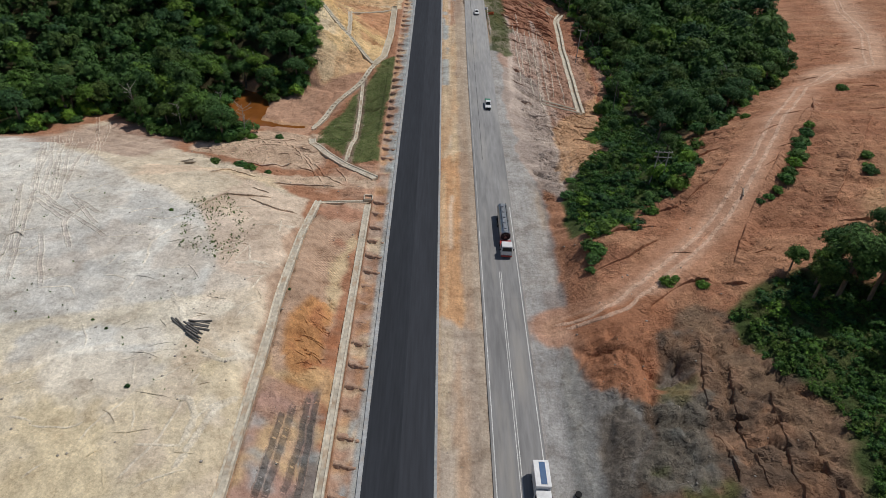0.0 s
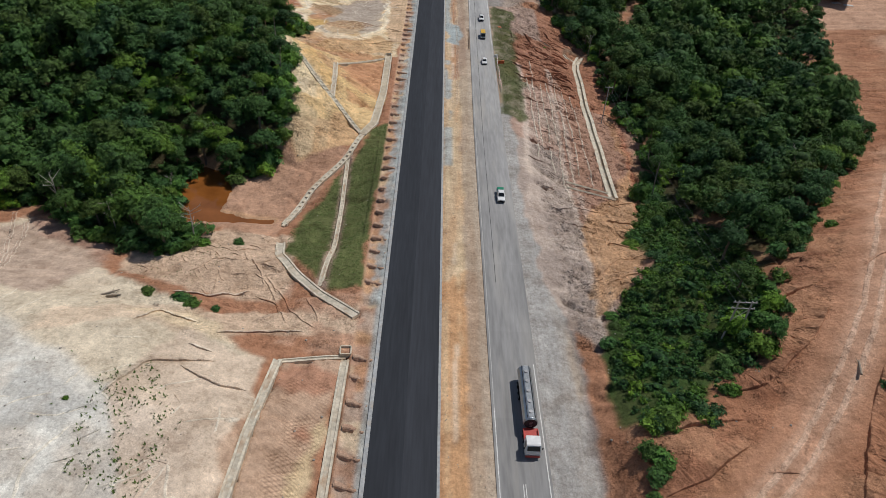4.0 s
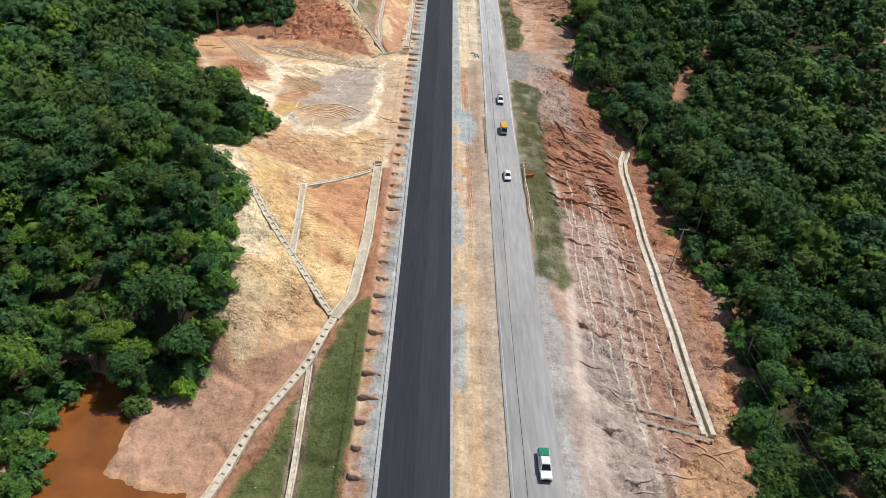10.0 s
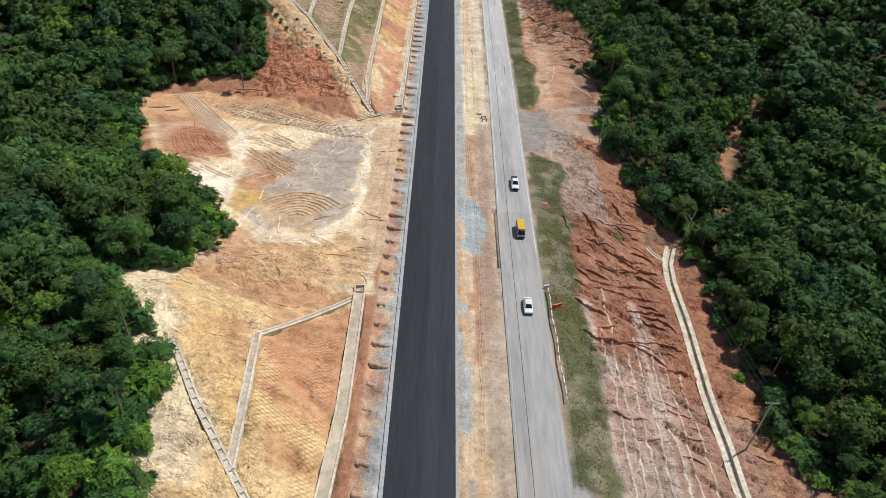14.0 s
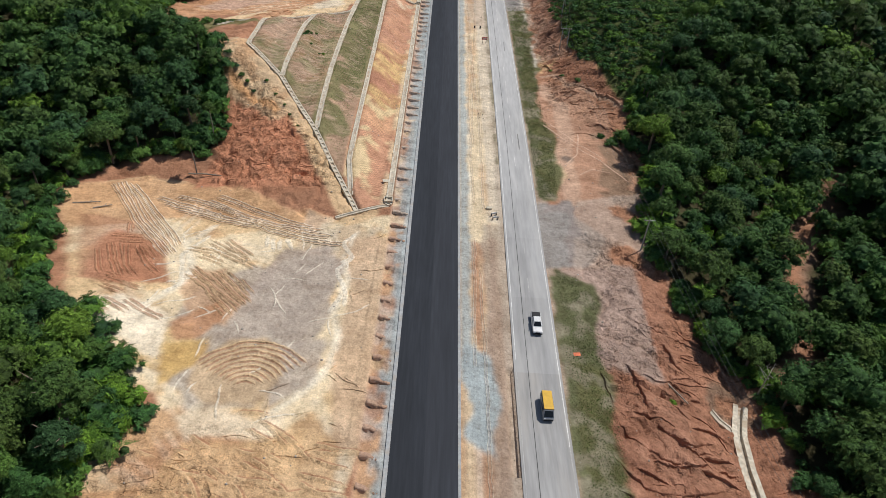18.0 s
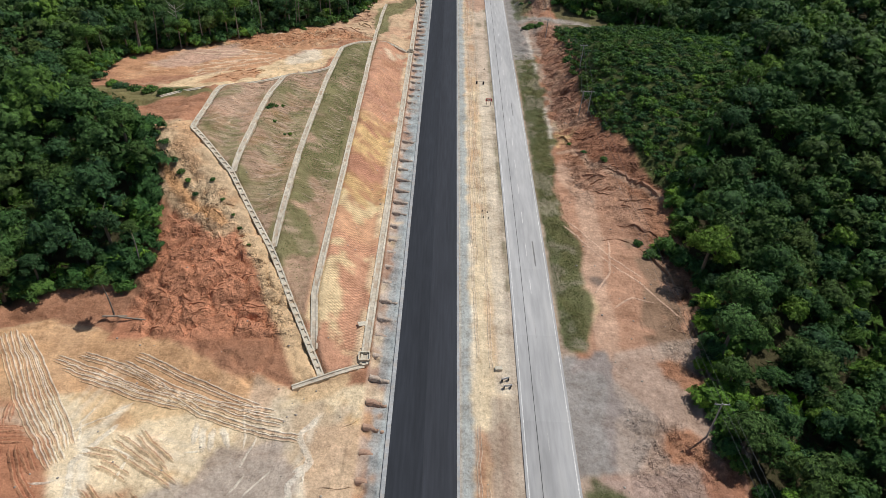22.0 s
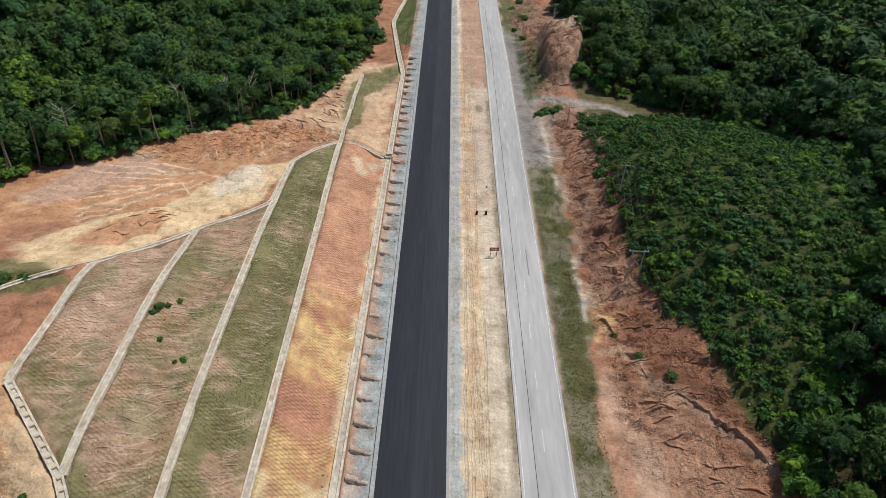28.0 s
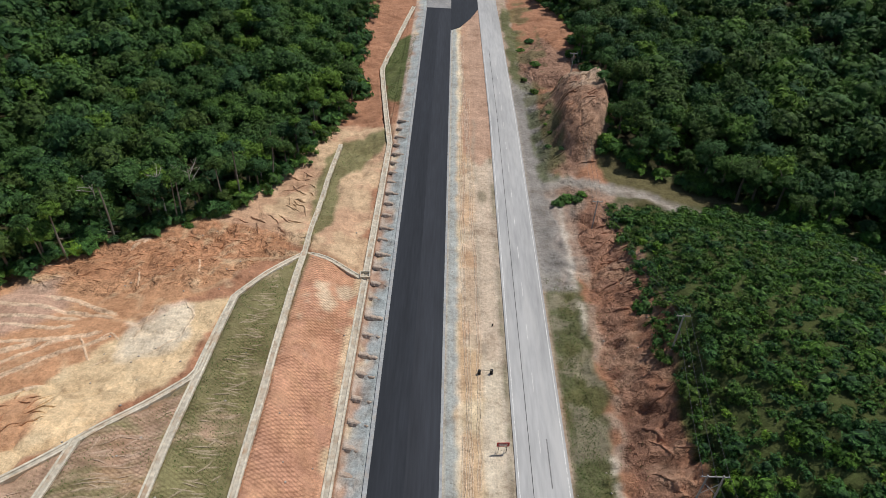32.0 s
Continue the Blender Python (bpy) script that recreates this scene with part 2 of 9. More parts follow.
PAINT = worn("road_paint", (0.72, 0.71, 0.68), 0.7, scale=3, spread=0.2, bumpy=0.1, depth=0.005, dirt=(0.4, 0.38, 0.35))
BARK = worn("bark", (0.20, 0.16, 0.12), 0.95, scale=5, spread=0.35, bumpy=0.6, depth=0.04, stretch=(1, 1, 0.25))
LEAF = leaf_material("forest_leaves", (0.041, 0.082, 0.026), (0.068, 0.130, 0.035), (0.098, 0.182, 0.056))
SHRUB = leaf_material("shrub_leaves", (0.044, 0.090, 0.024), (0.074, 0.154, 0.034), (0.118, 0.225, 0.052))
# darker greens for the insides of crowns, painting in the shade between leaves
CORE = leaf_material("inner_foliage_shaded", (0.036, 0.072, 0.026), (0.052, 0.100, 0.034), (0.068, 0.124, 0.042), False)
GRASS = leaf_material("grass_blades", (0.066, 0.106, 0.028), (0.098, 0.150, 0.040), (0.150, 0.192, 0.060), False)
DRY_GRASS = leaf_material("dry_grass_blades", (0.085, 0.098, 0.034), (0.132, 0.136, 0.052), (0.21, 0.188, 0.088), False)
WATER, water_tree, water_bsdf = material("muddy_water", 0.08)
water_bsdf.inputs["Specular IOR Level"].default_value = 0.5
tint_of_mud = ramp(water_tree, noise_at(water_tree, 0.12, 4), (0.35, (0.17, 0.060, 0.014)), (0.65, (0.27, 0.098, 0.024)))
water_tree.links.new(tint_of_mud, water_bsdf.inputs["Base Color"])


# ---- the shape of the ground ----
# Cross-sections of the ground beside the road, stretch by stretch: station along the road,
# then heights at the offsets LEFT_AT or RIGHT_AT from the new road's centre line.
LEFT_AT = (-9, -14, -20, -27, -35, -45, -60, -80, -120, -250)
RIGHT_AT = (26, 30, 36, 42, 50, 60, 75, 95, 130, 250)
SAND_HILL_LEFT = (
    (30, -0.3, 0.5, 4, 7.5, 8, 8, 8, 8, 8, 8),
    (90, -0.3, 0.3, 4, 7.6, 7.6, 7.5, 7.5, 7, 6, 5),
    (107, -0.3, 0, 2.5, 5.5, 6.5, 7, 7.2, 7, 6, 4),
    (130, -0.3, -0.3, 0, 1.0, 2.5, 4, 5, 5.8, 5, 0),
    (142, -0.3, -0.5, -1.2, -1.5, -1, 0, 1, 3, 2, -2),
    (155, -0.2, -0.3, -1, -1.8, -2.3, -2.6, -2.8, -3, -4, -6))
POND_VALLEY_LEFT = (
    (168, -0.6, -2.2, -4.3, -5.5, -6, -6.2, -6.2, -6.5, -8, -9),
    (182, -0.6, -3, -5.5, -7.8, -8.3, -8.0, -8.0, -7.8, -8, -8),
    (200, -0.6, -3, -4.5, -5, -6, -7.6, -8.0, -8, -8, -8),
    (212, -0.6, -1.2, -1.8, 0, 3, 1, -3, -5, -7, -8))
KNOLL_LEFT = (
    (222, -0.6, -1, 0, 3.5, 6.6, 6, 2, 0, -3, -5),
    (242, -0.5, -0.6, 1.5, 4.5, 8, 10.5, 8, 6, 4, 0),
    (256, -0.4, -0.4, 0.5, 1.6, 5, 9.6, 8.5, 6, 4, 0),
    (270, -0.3, -0.5, -0.5, -0.5, 0, 2.5, 4.5, 4, 3, 0))
FLAT_LEFT = (
    (290, -0.3, -0.8, -0.8, -0.8, -0.5, 0, 1.5, 2, 2, 0),
    (325, -0.3, -1, -1.5, -2, -2.2, -2, -1.5, -1, 1, 0),
    (345, -0.3, -0.6, -1.2, -1.8, -2.2, -2.5, -2.8, -2, 0, 0))
CUT_HILL_LEFT = (
    (358, -0.3, -0.3, 0.2, 1.5, 1.8, 0.5, -2.5, -2, 0, 0),
    (370, -0.3, 0, 2.2, 3.8, 5, 4.4, 1, 0, 1, 2),
    (385, -0.3, 0, 2.5, 4.8, 7.4, 9, 6, 4, 3, 3),
    (401, -0.3, 0, 2.5, 5, 8.3, 12, 16, 12, 8, 6),
    (430, -0.3, 0, 2.5, 5, 8.3, 12, 14, 11, 8, 6),
    (452, -0.3, 0, 2.5, 5, 7.6, 9, 8, 5, 4, 4),
    (475, -0.3, 0, 2.5, 4.8, 5.8, 4.5, 3.2, 2.5, 3, 3))
FAR_LEFT = (
    (495, -0.3, 0, 2, 3.4, 4, 3.3, 2, 1, 2, 2),
    (512, -0.5, -1, 0.4, 1, 1.2, 1, 1, 1, 2, 2),
    (540, -0.7, -1.3, -1.2, -1.6, -2.2, -2, -1, 0, 2, 3),
    (580, -0.7, -2.5, -4.4, -4.6, -4, -3, -2, 0, 2, 3),
    (620, -0.7, -2.5, -4, -4, -3, -1, 0, 1, 3, 4),
    (680, -0.3, -0.5, -0.5, 0, 1, 2, 3, 4, 5, 6))
QUARRY_RIGHT = (
    (30, 0.2, 4, 8, 9, 11, 14, 18, 20, 22, 24),
    (85, 0, 1.5, 5.5, 7, 8, 10, 14, 18, 22, 24),
    (108, -0.2, 0.5, 5.5, 8, 8.8, 9.6, 13, 18, 22, 24),
    (125, -0.2, -0.2, 1.5, 3.5, 7, 12, 16, 18, 20, 22),
    (145, -0.2, -0.3, -0.5, 1, 4, 8, 14, 20, 20, 20))
FILL_RIGHT = (
    (165, -0.2, -0.4, -1, -2, -3, 0, 6, 12, 16, 18),
    (180, -0.2, -1, -2.2, -3.5, -5, -5, 0, 8, 14, 16),
    (200, -0.2, -1.5, -4, -5.6, -6.3, -7, -6, 0, 8, 14),
    (240, -0.2, -1, -2.5, -4, -6.5, -9, -9, -6, 2, 10),
    (270, -0.2, -1.5, -3, -4.5, -6.5, -9.5, -10, -9, -2, 8),
    (300, -0.2, -1, -2.4, -4, -6.8, -10.5, -11, -10, -6, 6))
LAYBY_RIGHT = (
    (325, -0.2, -0.3, -1, -2, -4, -7, -9, -9, -4, 6),
    (345, -0.2, -0.1, 0.2, 0.6, 0, -2, -5, -6, -2, 6),
    (380, -0.2, 0, 0.6, 0.6, 0.5, 1, 0, 0, 4, 8),
    (410, -0.2, 0, 0.3, 0.8, 2, 6, 8, 8, 8, 10))
SHRUB_HILL_RIGHT = (
    (430, -0.2, 0, 0.5, 3, 7, 12, 15, 16, 14, 12),
    (455, -0.2, 0, 1, 5, 11, 16, 19, 20, 18, 14),
    (480, -0.2, 0, 0.5, 5, 12, 16.5, 18, 17, 14, 12),
    (505, -0.2, 0, 0.3, 3, 8, 11, 11, 9, 8, 10),
    (528, -0.2, 0, 0.4, 1.5, 3, 4, 4, 4, 5, 10))
FAR_RIGHT = (
    (545, -0.2, 0, 1.5, 3, 3.5, 3.5, 4, 5, 6, 10),
    (554, -0.2, 0, 3, 5, 6, 6, 5, 5, 6, 10),
    (566, -0.2, 0.2, 5, 8, 9, 7, 6, 6, 7, 11),
    (588, -0.2, 0.2, 4.5, 8.5, 9, 7, 6, 6, 8, 12),
    (602, -0.2, 0, 0.8, 2, 3.5, 4.5, 5, 6, 8, 12),
    (680, -0.2, 0, 1, 2, 3, 4, 6, 8, 10, 14))


def profile_table(stretches, first):
    rows = np.array([r for s in stretches for r in s], float)
    head, tail = rows[:1].copy(), rows[-1:].copy()
    head[0, 0], tail[0, 0] = -400, 1500
    return np.vstack([head, rows, tail])


LEFT = profile_table((SAND_HILL_LEFT, POND_VALLEY_LEFT, KNOLL_LEFT, FLAT_LEFT, CUT_HILL_LEFT, FAR_LEFT), LEFT_AT)
RIGHT = profile_table((QUARRY_RIGHT, FILL_RIGHT, LAYBY_RIGHT, SHRUB_HILL_RIGHT, FAR_RIGHT), RIGHT_AT)


def smooth_index(v, at):
    """Where v lies in the rising row at: the step below it, and an eased share of that step."""
    i = np.clip(np.searchsorted(at, v) - 1, 0, len(at) - 2)
    f = np.clip((v - at[i]) / (at[i + 1] - at[i]), 0, 1)
    return i, f


def side_height(x, y, table, offsets):
    order = np.argsort(offsets)
    at = np.array(offsets, float)[order]
    z = table[:, 1:][:, order]
    i, f = smooth_index(y, table[:, 0])
    f = f * f * (3 - 2 * f) * 0.6 + f * 0.4
    j, g = smooth_index(x, at)
    return ((z[i, j] * (1 - g) + z[i, j + 1] * g) * (1 - f) + (z[i + 1, j] * (1 - g) + z[i + 1, j + 1] * g) * f)


OLD_Y, OLD_X = (0, 60, 214, 300, 383, 460, 580, 700, 1500), (18.1, 18.3, 18.5, 19.4, 20.6, 21.2, 21.9, 21.2, 18)


def old_road_x(y):
    """Centre line of the old road."""
    return np.interp(y, OLD_Y, OLD_X)


def ground_height(x, y):
    x, y = np.asarray(x, float), np.asarray(y, float)
    left = side_height(np.minimum(x, -9), y, LEFT, LEFT_AT)
    right = side_height(np.maximum(x, 26), y, RIGHT, RIGHT_AT)
    w = np.clip((x + 9) / 3, 0, 1)
    v = np.clip((x - 23) / 3, 0, 1)
    return np.where(x < 8, left * (1 - w) - 0.12 * w, right * v - 0.12 * (1 - v))


# ---- small mesh tools ----
def mesh_of(name, verts, faces, mats=(), indices=None, smooth=False):
    me = bpy.data.meshes.new(name)
    me.from_pydata([tuple(map(float, v)) for v in verts], [], [tuple(map(int, f)) for f in faces])
    for m in mats:
        me.materials.append(m)
    if indices is not None:
        me.polygons.foreach_set("material_index", np.asarray(indices, np.int32))
    if smooth:
        me.polygons.foreach_set("use_smooth", np.ones(len(me.polygons), bool))
    me.update()
    return me


def part(name, bm, mat, parent=None, label=""):
    """Links a bmesh as one mesh object under a thing or a part."""
    me = bpy.data.meshes.new(name)
    bm.to_mesh(me)
    bm.free()
    me.materials.append(mat)
    ob = new(name, me)
    if parent is not None:
        ob.parent = parent
    if label:
        ob["label"] = label
    return ob


def piece(name, verts, faces, mat, parent=None, label=""):
    ob = new(name, mesh_of(name, verts, faces, (mat,)))
    if parent is not None:
        ob.parent = parent
    if label:
        ob["label"] = label
    return ob


def lattice(x, y, seed):
    """Smooth value noise between -1 and 1 on a lattice of unit cells."""
    xi, yi = np.floor(x).astype(np.int64), np.floor(y).astype(np.int64)
    fx, fy = x - xi, y - yi
    fx, fy = fx * fx * (3 - 2 * fx), fy * fy * (3 - 2 * fy)

    def at(i, j):
        n = (i * 374761393 + j * 668265263 + seed * 974711) & 0xFFFFFFFF
        n = ((n ^ (n >> 13)) * 1274126177) & 0xFFFFFFFF
        return ((n ^ (n >> 16)) & 0xFFFF) / 32767.5 - 1
    return ((at(xi, yi) * (1 - fx) + at(xi + 1, yi) * fx) * (1 - fy) + (at(xi, yi + 1) * (1 - fx) + at(xi + 1, yi + 1) * fx) * fy)


def rough_noise(x, y, size, seed, octaves=4, gain=0.5):
    total, amp, norm = 0.0, 1.0, 0.0
    for k in range(octaves):
        x, y = 0.8 * x - 0.6 * y, 0.6 * x + 0.8 * y
        total = total + amp * lattice(x / size + 17.3 * k, y / size - 9.1 * k, seed + k)
        norm += amp
        amp, size = amp * gain, size * 0.5
    return total / norm


def inside(x, y, corners):
    """Which of the points lie in a polygon."""
    hit = np.zeros(np.shape(x), bool)
    n = len(corners)
    for i in range(n):
        (x0, y0), (x1, y1) = corners[i], corners[(i + 1) % n]
        if y0 == y1:
            continue
        cross = ((y0 > y) != (y1 > y)) & (x < (x1 - x0) * (y - y0) / (y1 - y0) + x0)
        hit ^= cross
    return hit


def off_line(x, y, line, reach=0.0, blunt=False):
    """Distance of points from a polyline; with a reach, only of those in the box round it; blunt: not past its ends."""
    best = np.full(np.shape(x), 1e9)
    if reach:
        xs, ys = [p[0] for p in line], [p[1] for p in line]
        box = (x > min(xs) - reach) & (x < max(xs) + reach) & (y > min(ys) - reach) & (y < max(ys) + reach)
        best[box] = off_line(x[box], y[box], line, 0.0, blunt)
        return best
    for (x0, y0), (x1, y1) in zip(line[:-1], line[1:]):
        dx, dy = x1 - x0, y1 - y0
        g = ((x - x0) * dx + (y - y0) * dy) / (dx * dx + dy * dy + 1e-9)
        f = np.clip(g, 0, 1)
        d = np.hypot(x - x0 - f * dx, y - y0 - f * dy)
        if blunt:
            d = np.where(((g < 0) & ((x0, y0) == tuple(line[0]))) | ((g > 1) & ((x1, y1) == tuple(line[-1]))), 1e9, d)
        best = np.minimum(best, d)
    return best


# ---- the plan ----
OLD_HALF = 4.2
POND_LEVEL = -8.6
# concrete channels: way in plan, width, and whether it goes down in steps
CHANNELS = {
    "sand_foot": (((-11.2, 30), (-11.2, 128)), 1.5, False),
    "sand_berm": (((-23.5, 30), (-23.3, 108), (-22.5, 126)), 1.5, False),
    "sand_link": (((-22.5, 126), (-16, 127.5), (-11.2, 128.5)), 0.9, False),
    "toe_apron": (((-10.5, 139), (-18.5, 145.5), (-24.5, 152), (-29.5, 160), (-31, 168)), 2.0, False),
    "toe_steps": (((-32.3, 177.5), (-28, 190), (-20, 205), (-17, 214)), 1.5, True),
    "knoll_foot": (((-17, 214), (-14.3, 220), (-13.2, 240), (-13.6, 269)), 2.3, False),
    "grass_berm": (((-18.8, 148), (-18, 162), (-19.3, 190), (-20, 204)), 1.0, False),
    "knoll_steps": (((-40, 244.5), (-34, 235), (-27, 226), (-17, 214)), 1.2, True),
    "knoll_berm": (((-27, 226), (-28, 240), (-29.7, 254)), 1.5, False),
    "knoll_top": (((-29.7, 254), (-22, 261), (-13.3, 269)), 1.1, False),
    "cut_foot": (((-11.2, 351), (-11.2, 564)), 1.5, False),
    "cut_inlet": (((-23, 346), (-18, 348), (-11.2, 351)), 1.1, False),
    "cut_steps": (((-18, 348), (-32, 374.5), (-45, 395), (-56.5, 407)), 1.2, True),
    "cut_berm_a": (((-20.5, 354), (-22.3, 366), (-22.6, 395), (-23.8, 470), (-25, 509)), 1.3, False),
    "cut_berm_b": (((-32, 376), (-33.3, 410), (-34, 466), (-34, 489)), 1.3, False),
    "cut_berm_c": (((-44.5, 395), (-45.3, 430), (-45.8, 453)), 1.3, False),
    "cut_berm_d": (((-56.5, 407), (-58.5, 438)), 1.3, False),
    "crest": (((-25, 509), (-34, 489), (-34.5, 468), (-46, 452.5), (-58.5, 438), (-72, 428)), 1.2, False),
    "far_steps": (((-25, 509), (-18, 506), (-11.2, 502)), 1.1, True),
    "far_berm": (((-25, 509), (-25.5, 540), (-25.5, 566)), 1.1, False),
    "far_foot": (((-11.2, 564), (-16, 600), (-19, 625), (-15.5, 651), (-11, 690)), 1.6, False),
    "fill_foot": (((51.4, 195), (52.4, 225), (53.9, 256), (56.3, 289), (57.8, 297), (60.5, 304)), 2.7, False),
    "fill_stub": (((53, 300.5), (56.4, 297.5)), 1.2, False),
}
LEFT_FOREST = ((-260, 160), (-118, 160), (-107, 173), (-94, 182), (-76, 169), (-62, 162), (-53, 160), (-52, 167), (-62, 178),
               (-64, 190), (-62, 201), (-46, 197), (-41, 202), (-39, 212), (-41, 224), (-43, 240), (-60, 258), (-62, 266), (-52, 270),
               (-49, 276), (-48, 286), (-59, 303), (-74, 309), (-80, 322), (-90, 347), (-84, 362), (-68, 367.5), (-58, 370), (-58.5, 379), (-63, 393),
               (-72, 407), (-84, 421), (-100, 432), (-106, 465), (-97, 486), (-84, 491), (-67, 511), (-48, 522), (-38, 546), (-31, 575),
               (-25, 600), (-30, 624), (-30, 660), (-31, 800), (-260, 800))
RIGHT_FOREST = ((36, 112), (46, 113), (57, 124), (74, 152), (100, 188), (122, 212), (152, 296), (168, 340), (260, 345), (260, 800), (38, 800),
                (42, 700), (56, 662), (50, 624), (56, 592), (48, 553), (56, 545), (78, 530), (100, 505), (96, 470), (84, 445), (70, 424),
                (58, 405), (55, 386), (57, 366), (50, 345), (52, 333), (56, 318), (66, 308), (66, 262), (69, 232), (63, 203), (57, 190),
                (50, 172), (54, 163), (42, 146), (36, 128))
SOUTH_FOREST = ((76, 70), (84, 84), (100, 84), (260, 112), (260, 0), (84, 0), (74, 50))
SOUTH_SHRUBS = ((58, 74), (57, 83), (67, 91), (74, 93), (82, 85), (92, 84), (86, 60), (76, 40), (62, 44), (64, 60))
RIGHT_SHRUBS = ((36, 110), (46, 112), (57, 123), (66, 138), (68, 165), (66, 200), (63, 204), (57, 190), (50, 172), (54, 163), (42, 146), (36, 128))
SHRUB_HILL = ((44, 530), (43, 486), (44, 453), (46, 438), (54, 420), (60, 404), (70, 424), (84, 445), (96, 470), (100, 505), (78, 526))
GULLY = ((110, 380), (100, 366), (84, 342), (79, 320), (66, 305), (57, 303))
CLEARING = ((166, 326), (215, 326), (222, 396), (176, 392), (168, 362))
POND = ((-57, 177), (-61, 186), (-63, 194), (-64, 202), (-58, 203.5), (-51, 199), (-49.6, 192), (-49.4, 186), (-50, 182.4), (-44, 180.8), (-38, 180), (-35, 179.8), (-35, 178.6), (-44, 178.6), (-50, 178.4))
HAUL_ROAD = ((27.8, 87.5), (34.8, 86.7), (39, 88.3), (45.2, 93.4), (52, 99.4), (59.8, 107.2), (67.9, 116.7), (76.4, 128.9), (87.6, 146.7), (114.3, 186.1), (135.2, 206.2), (150.9, 214.1), (175, 261), (190, 315))


def off_channels(x, y):
    best = np.full(np.shape(x), 1e9)
    for way, width, _ in CHANNELS.values():
        best = np.minimum(best, off_line(x, y, way, 4.0) - width / 2)
    return best


def cells(x, y, size, seed):
    """Cracked cells: how far a point is from the border between the two nearest scattered points."""
    u, v = x / size, y / size
    i, j = np.floor(u).astype(np.int64), np.floor(v).astype(np.int64)
    first, second = np.full(np.shape(x), 9.0), np.full(np.shape(x), 9.0)
    for di in (-1, 0, 1):
        for dj in (-1, 0, 1):
            n = ((i + di) * 374761393 + (j + dj) * 668265263 + seed * 974711) & 0xFFFFFFFF
            n = ((n ^ (n >> 13)) * 1274126177) & 0xFFFFFFFF
            px = i + di + ((n >> 8) & 0xFF) / 255.0
            py = j + dj + ((n >> 16) & 0xFF) / 255.0
            d = np.hypot(u - px, v - py)
            second = np.where(d < first, first, np.minimum(second, d))
            first = np.minimum(first, d)
    return (second - first) * size


# wheel tracks: way of the vehicle, and how wide apart its ruts are
MORE_TRACKS = (
    (((-72, 336), (-66, 337), (-58, 335)), 2.2), (((-66, 314), (-61, 310), (-55, 307)), 2.4), (((-63, 318), (-58, 313), (-53, 309)), 2.2),
    (((-30, 342), (-27, 336), (-26, 330)), 2.2), (((-26, 342), (-23, 336), (-23, 331)), 2.2), (((-34, 278), (-26, 280), (-14, 278)), 2.6),
    (((-44, 276), (-36, 272), (-24, 272), (-12, 274)), 2.6), (((-40, 284), (-32, 276), (-24, 276)), 2.2))
HILL_TRACKS = (
    (((-95, 62), (-92, 100), (-86, 140)), 2.8), (((-88, 60), (-85, 100), (-78, 142)), 2.8), (((-80, 90), (-78, 110), (-72, 138)), 2.6),
    (((-102, 80), (-99, 110), (-96, 140)), 2.6), (((-60, 132), (-44, 132), (-30, 135), (-8, 137)), 2.8), (((-60, 129), (-40, 136), (-24, 139), (-8, 139)), 2.6),
    (((-84, 118), (-74, 122), (-66, 116)), 2.2))
def loose_tracks():
    """Short turns of the machines over the flat, in a few main directions."""
    rng = np.random.RandomState(8)
    out = []
    for k in range(10):
        x, y = rng.uniform(-72, -20), rng.uniform(276, 348)
        a = rng.choice([0.15, -0.35, 2.2, 1.0]) + rng.normal(0, 0.15)
        way = [(x, y)]
        for _ in range(4):
            x, y = x + 4.2 * math.cos(a), y + 4.2 * math.sin(a)
            a += rng.normal(0, 0.12)
            way.append((x, y))
        if all(inside(np.array([p[0]]), np.array([p[1]]), ((-14, 272), (-44, 274), (-52, 290), (-66, 312), (-80, 340), (-76, 355), (-50, 354), (-14, 344)))[0] for p in way):
            out.append((tuple(way), rng.uniform(2.0, 2.8)))
    return tuple(out)


ALL_TRACKS = loose_tracks() + MORE_TRACKS + HILL_TRACKS + ((HAUL_ROAD, 2.4),)


def ruts(x, y):
    """Depth share of wheel ruts, and of the soil pushed up beside them."""
    rut, ridge = np.zeros(np.shape(x)), np.zeros(np.shape(x))
    wx, wy = x + 0.35 * rough_noise(x, y, 6, 201, 3), y + 0.35 * rough_noise(x, y, 6, 202, 3)
    for way, gauge in ALL_TRACKS:
        d = np.abs(off_line(wx, wy, way, 6.0, True) - gauge / 2)
        rut = np.maximum(rut, np.clip(1.4 - d / 0.36, 0, 1))
        ridge = np.maximum(ridge, np.clip(1.3 - np.abs(d - 0.85) / 0.32, 0, 1))
    return rut, ridge * (1 - rut)


# ---- the ground: one sheet to the horizon ----
def spaced(*runs):
    """Rising positions from runs of (start, end, step)."""
    out = [np.arange(a, b, s) for a, b, s in runs]
    return np.concatenate(out + [np.array([runs[-1][1]], float)])


def soft_edge(mask, passes=2):
    m = mask.astype(np.float32)
    for _ in range(passes):
        m[1:-1] = (m[:-2] + 2 * m[1:-1] + m[2:]) / 4
        m[:, 1:-1] = (m[:, :-2] + 2 * m[:, 1:-1] + m[:, 2:]) / 4
    return m


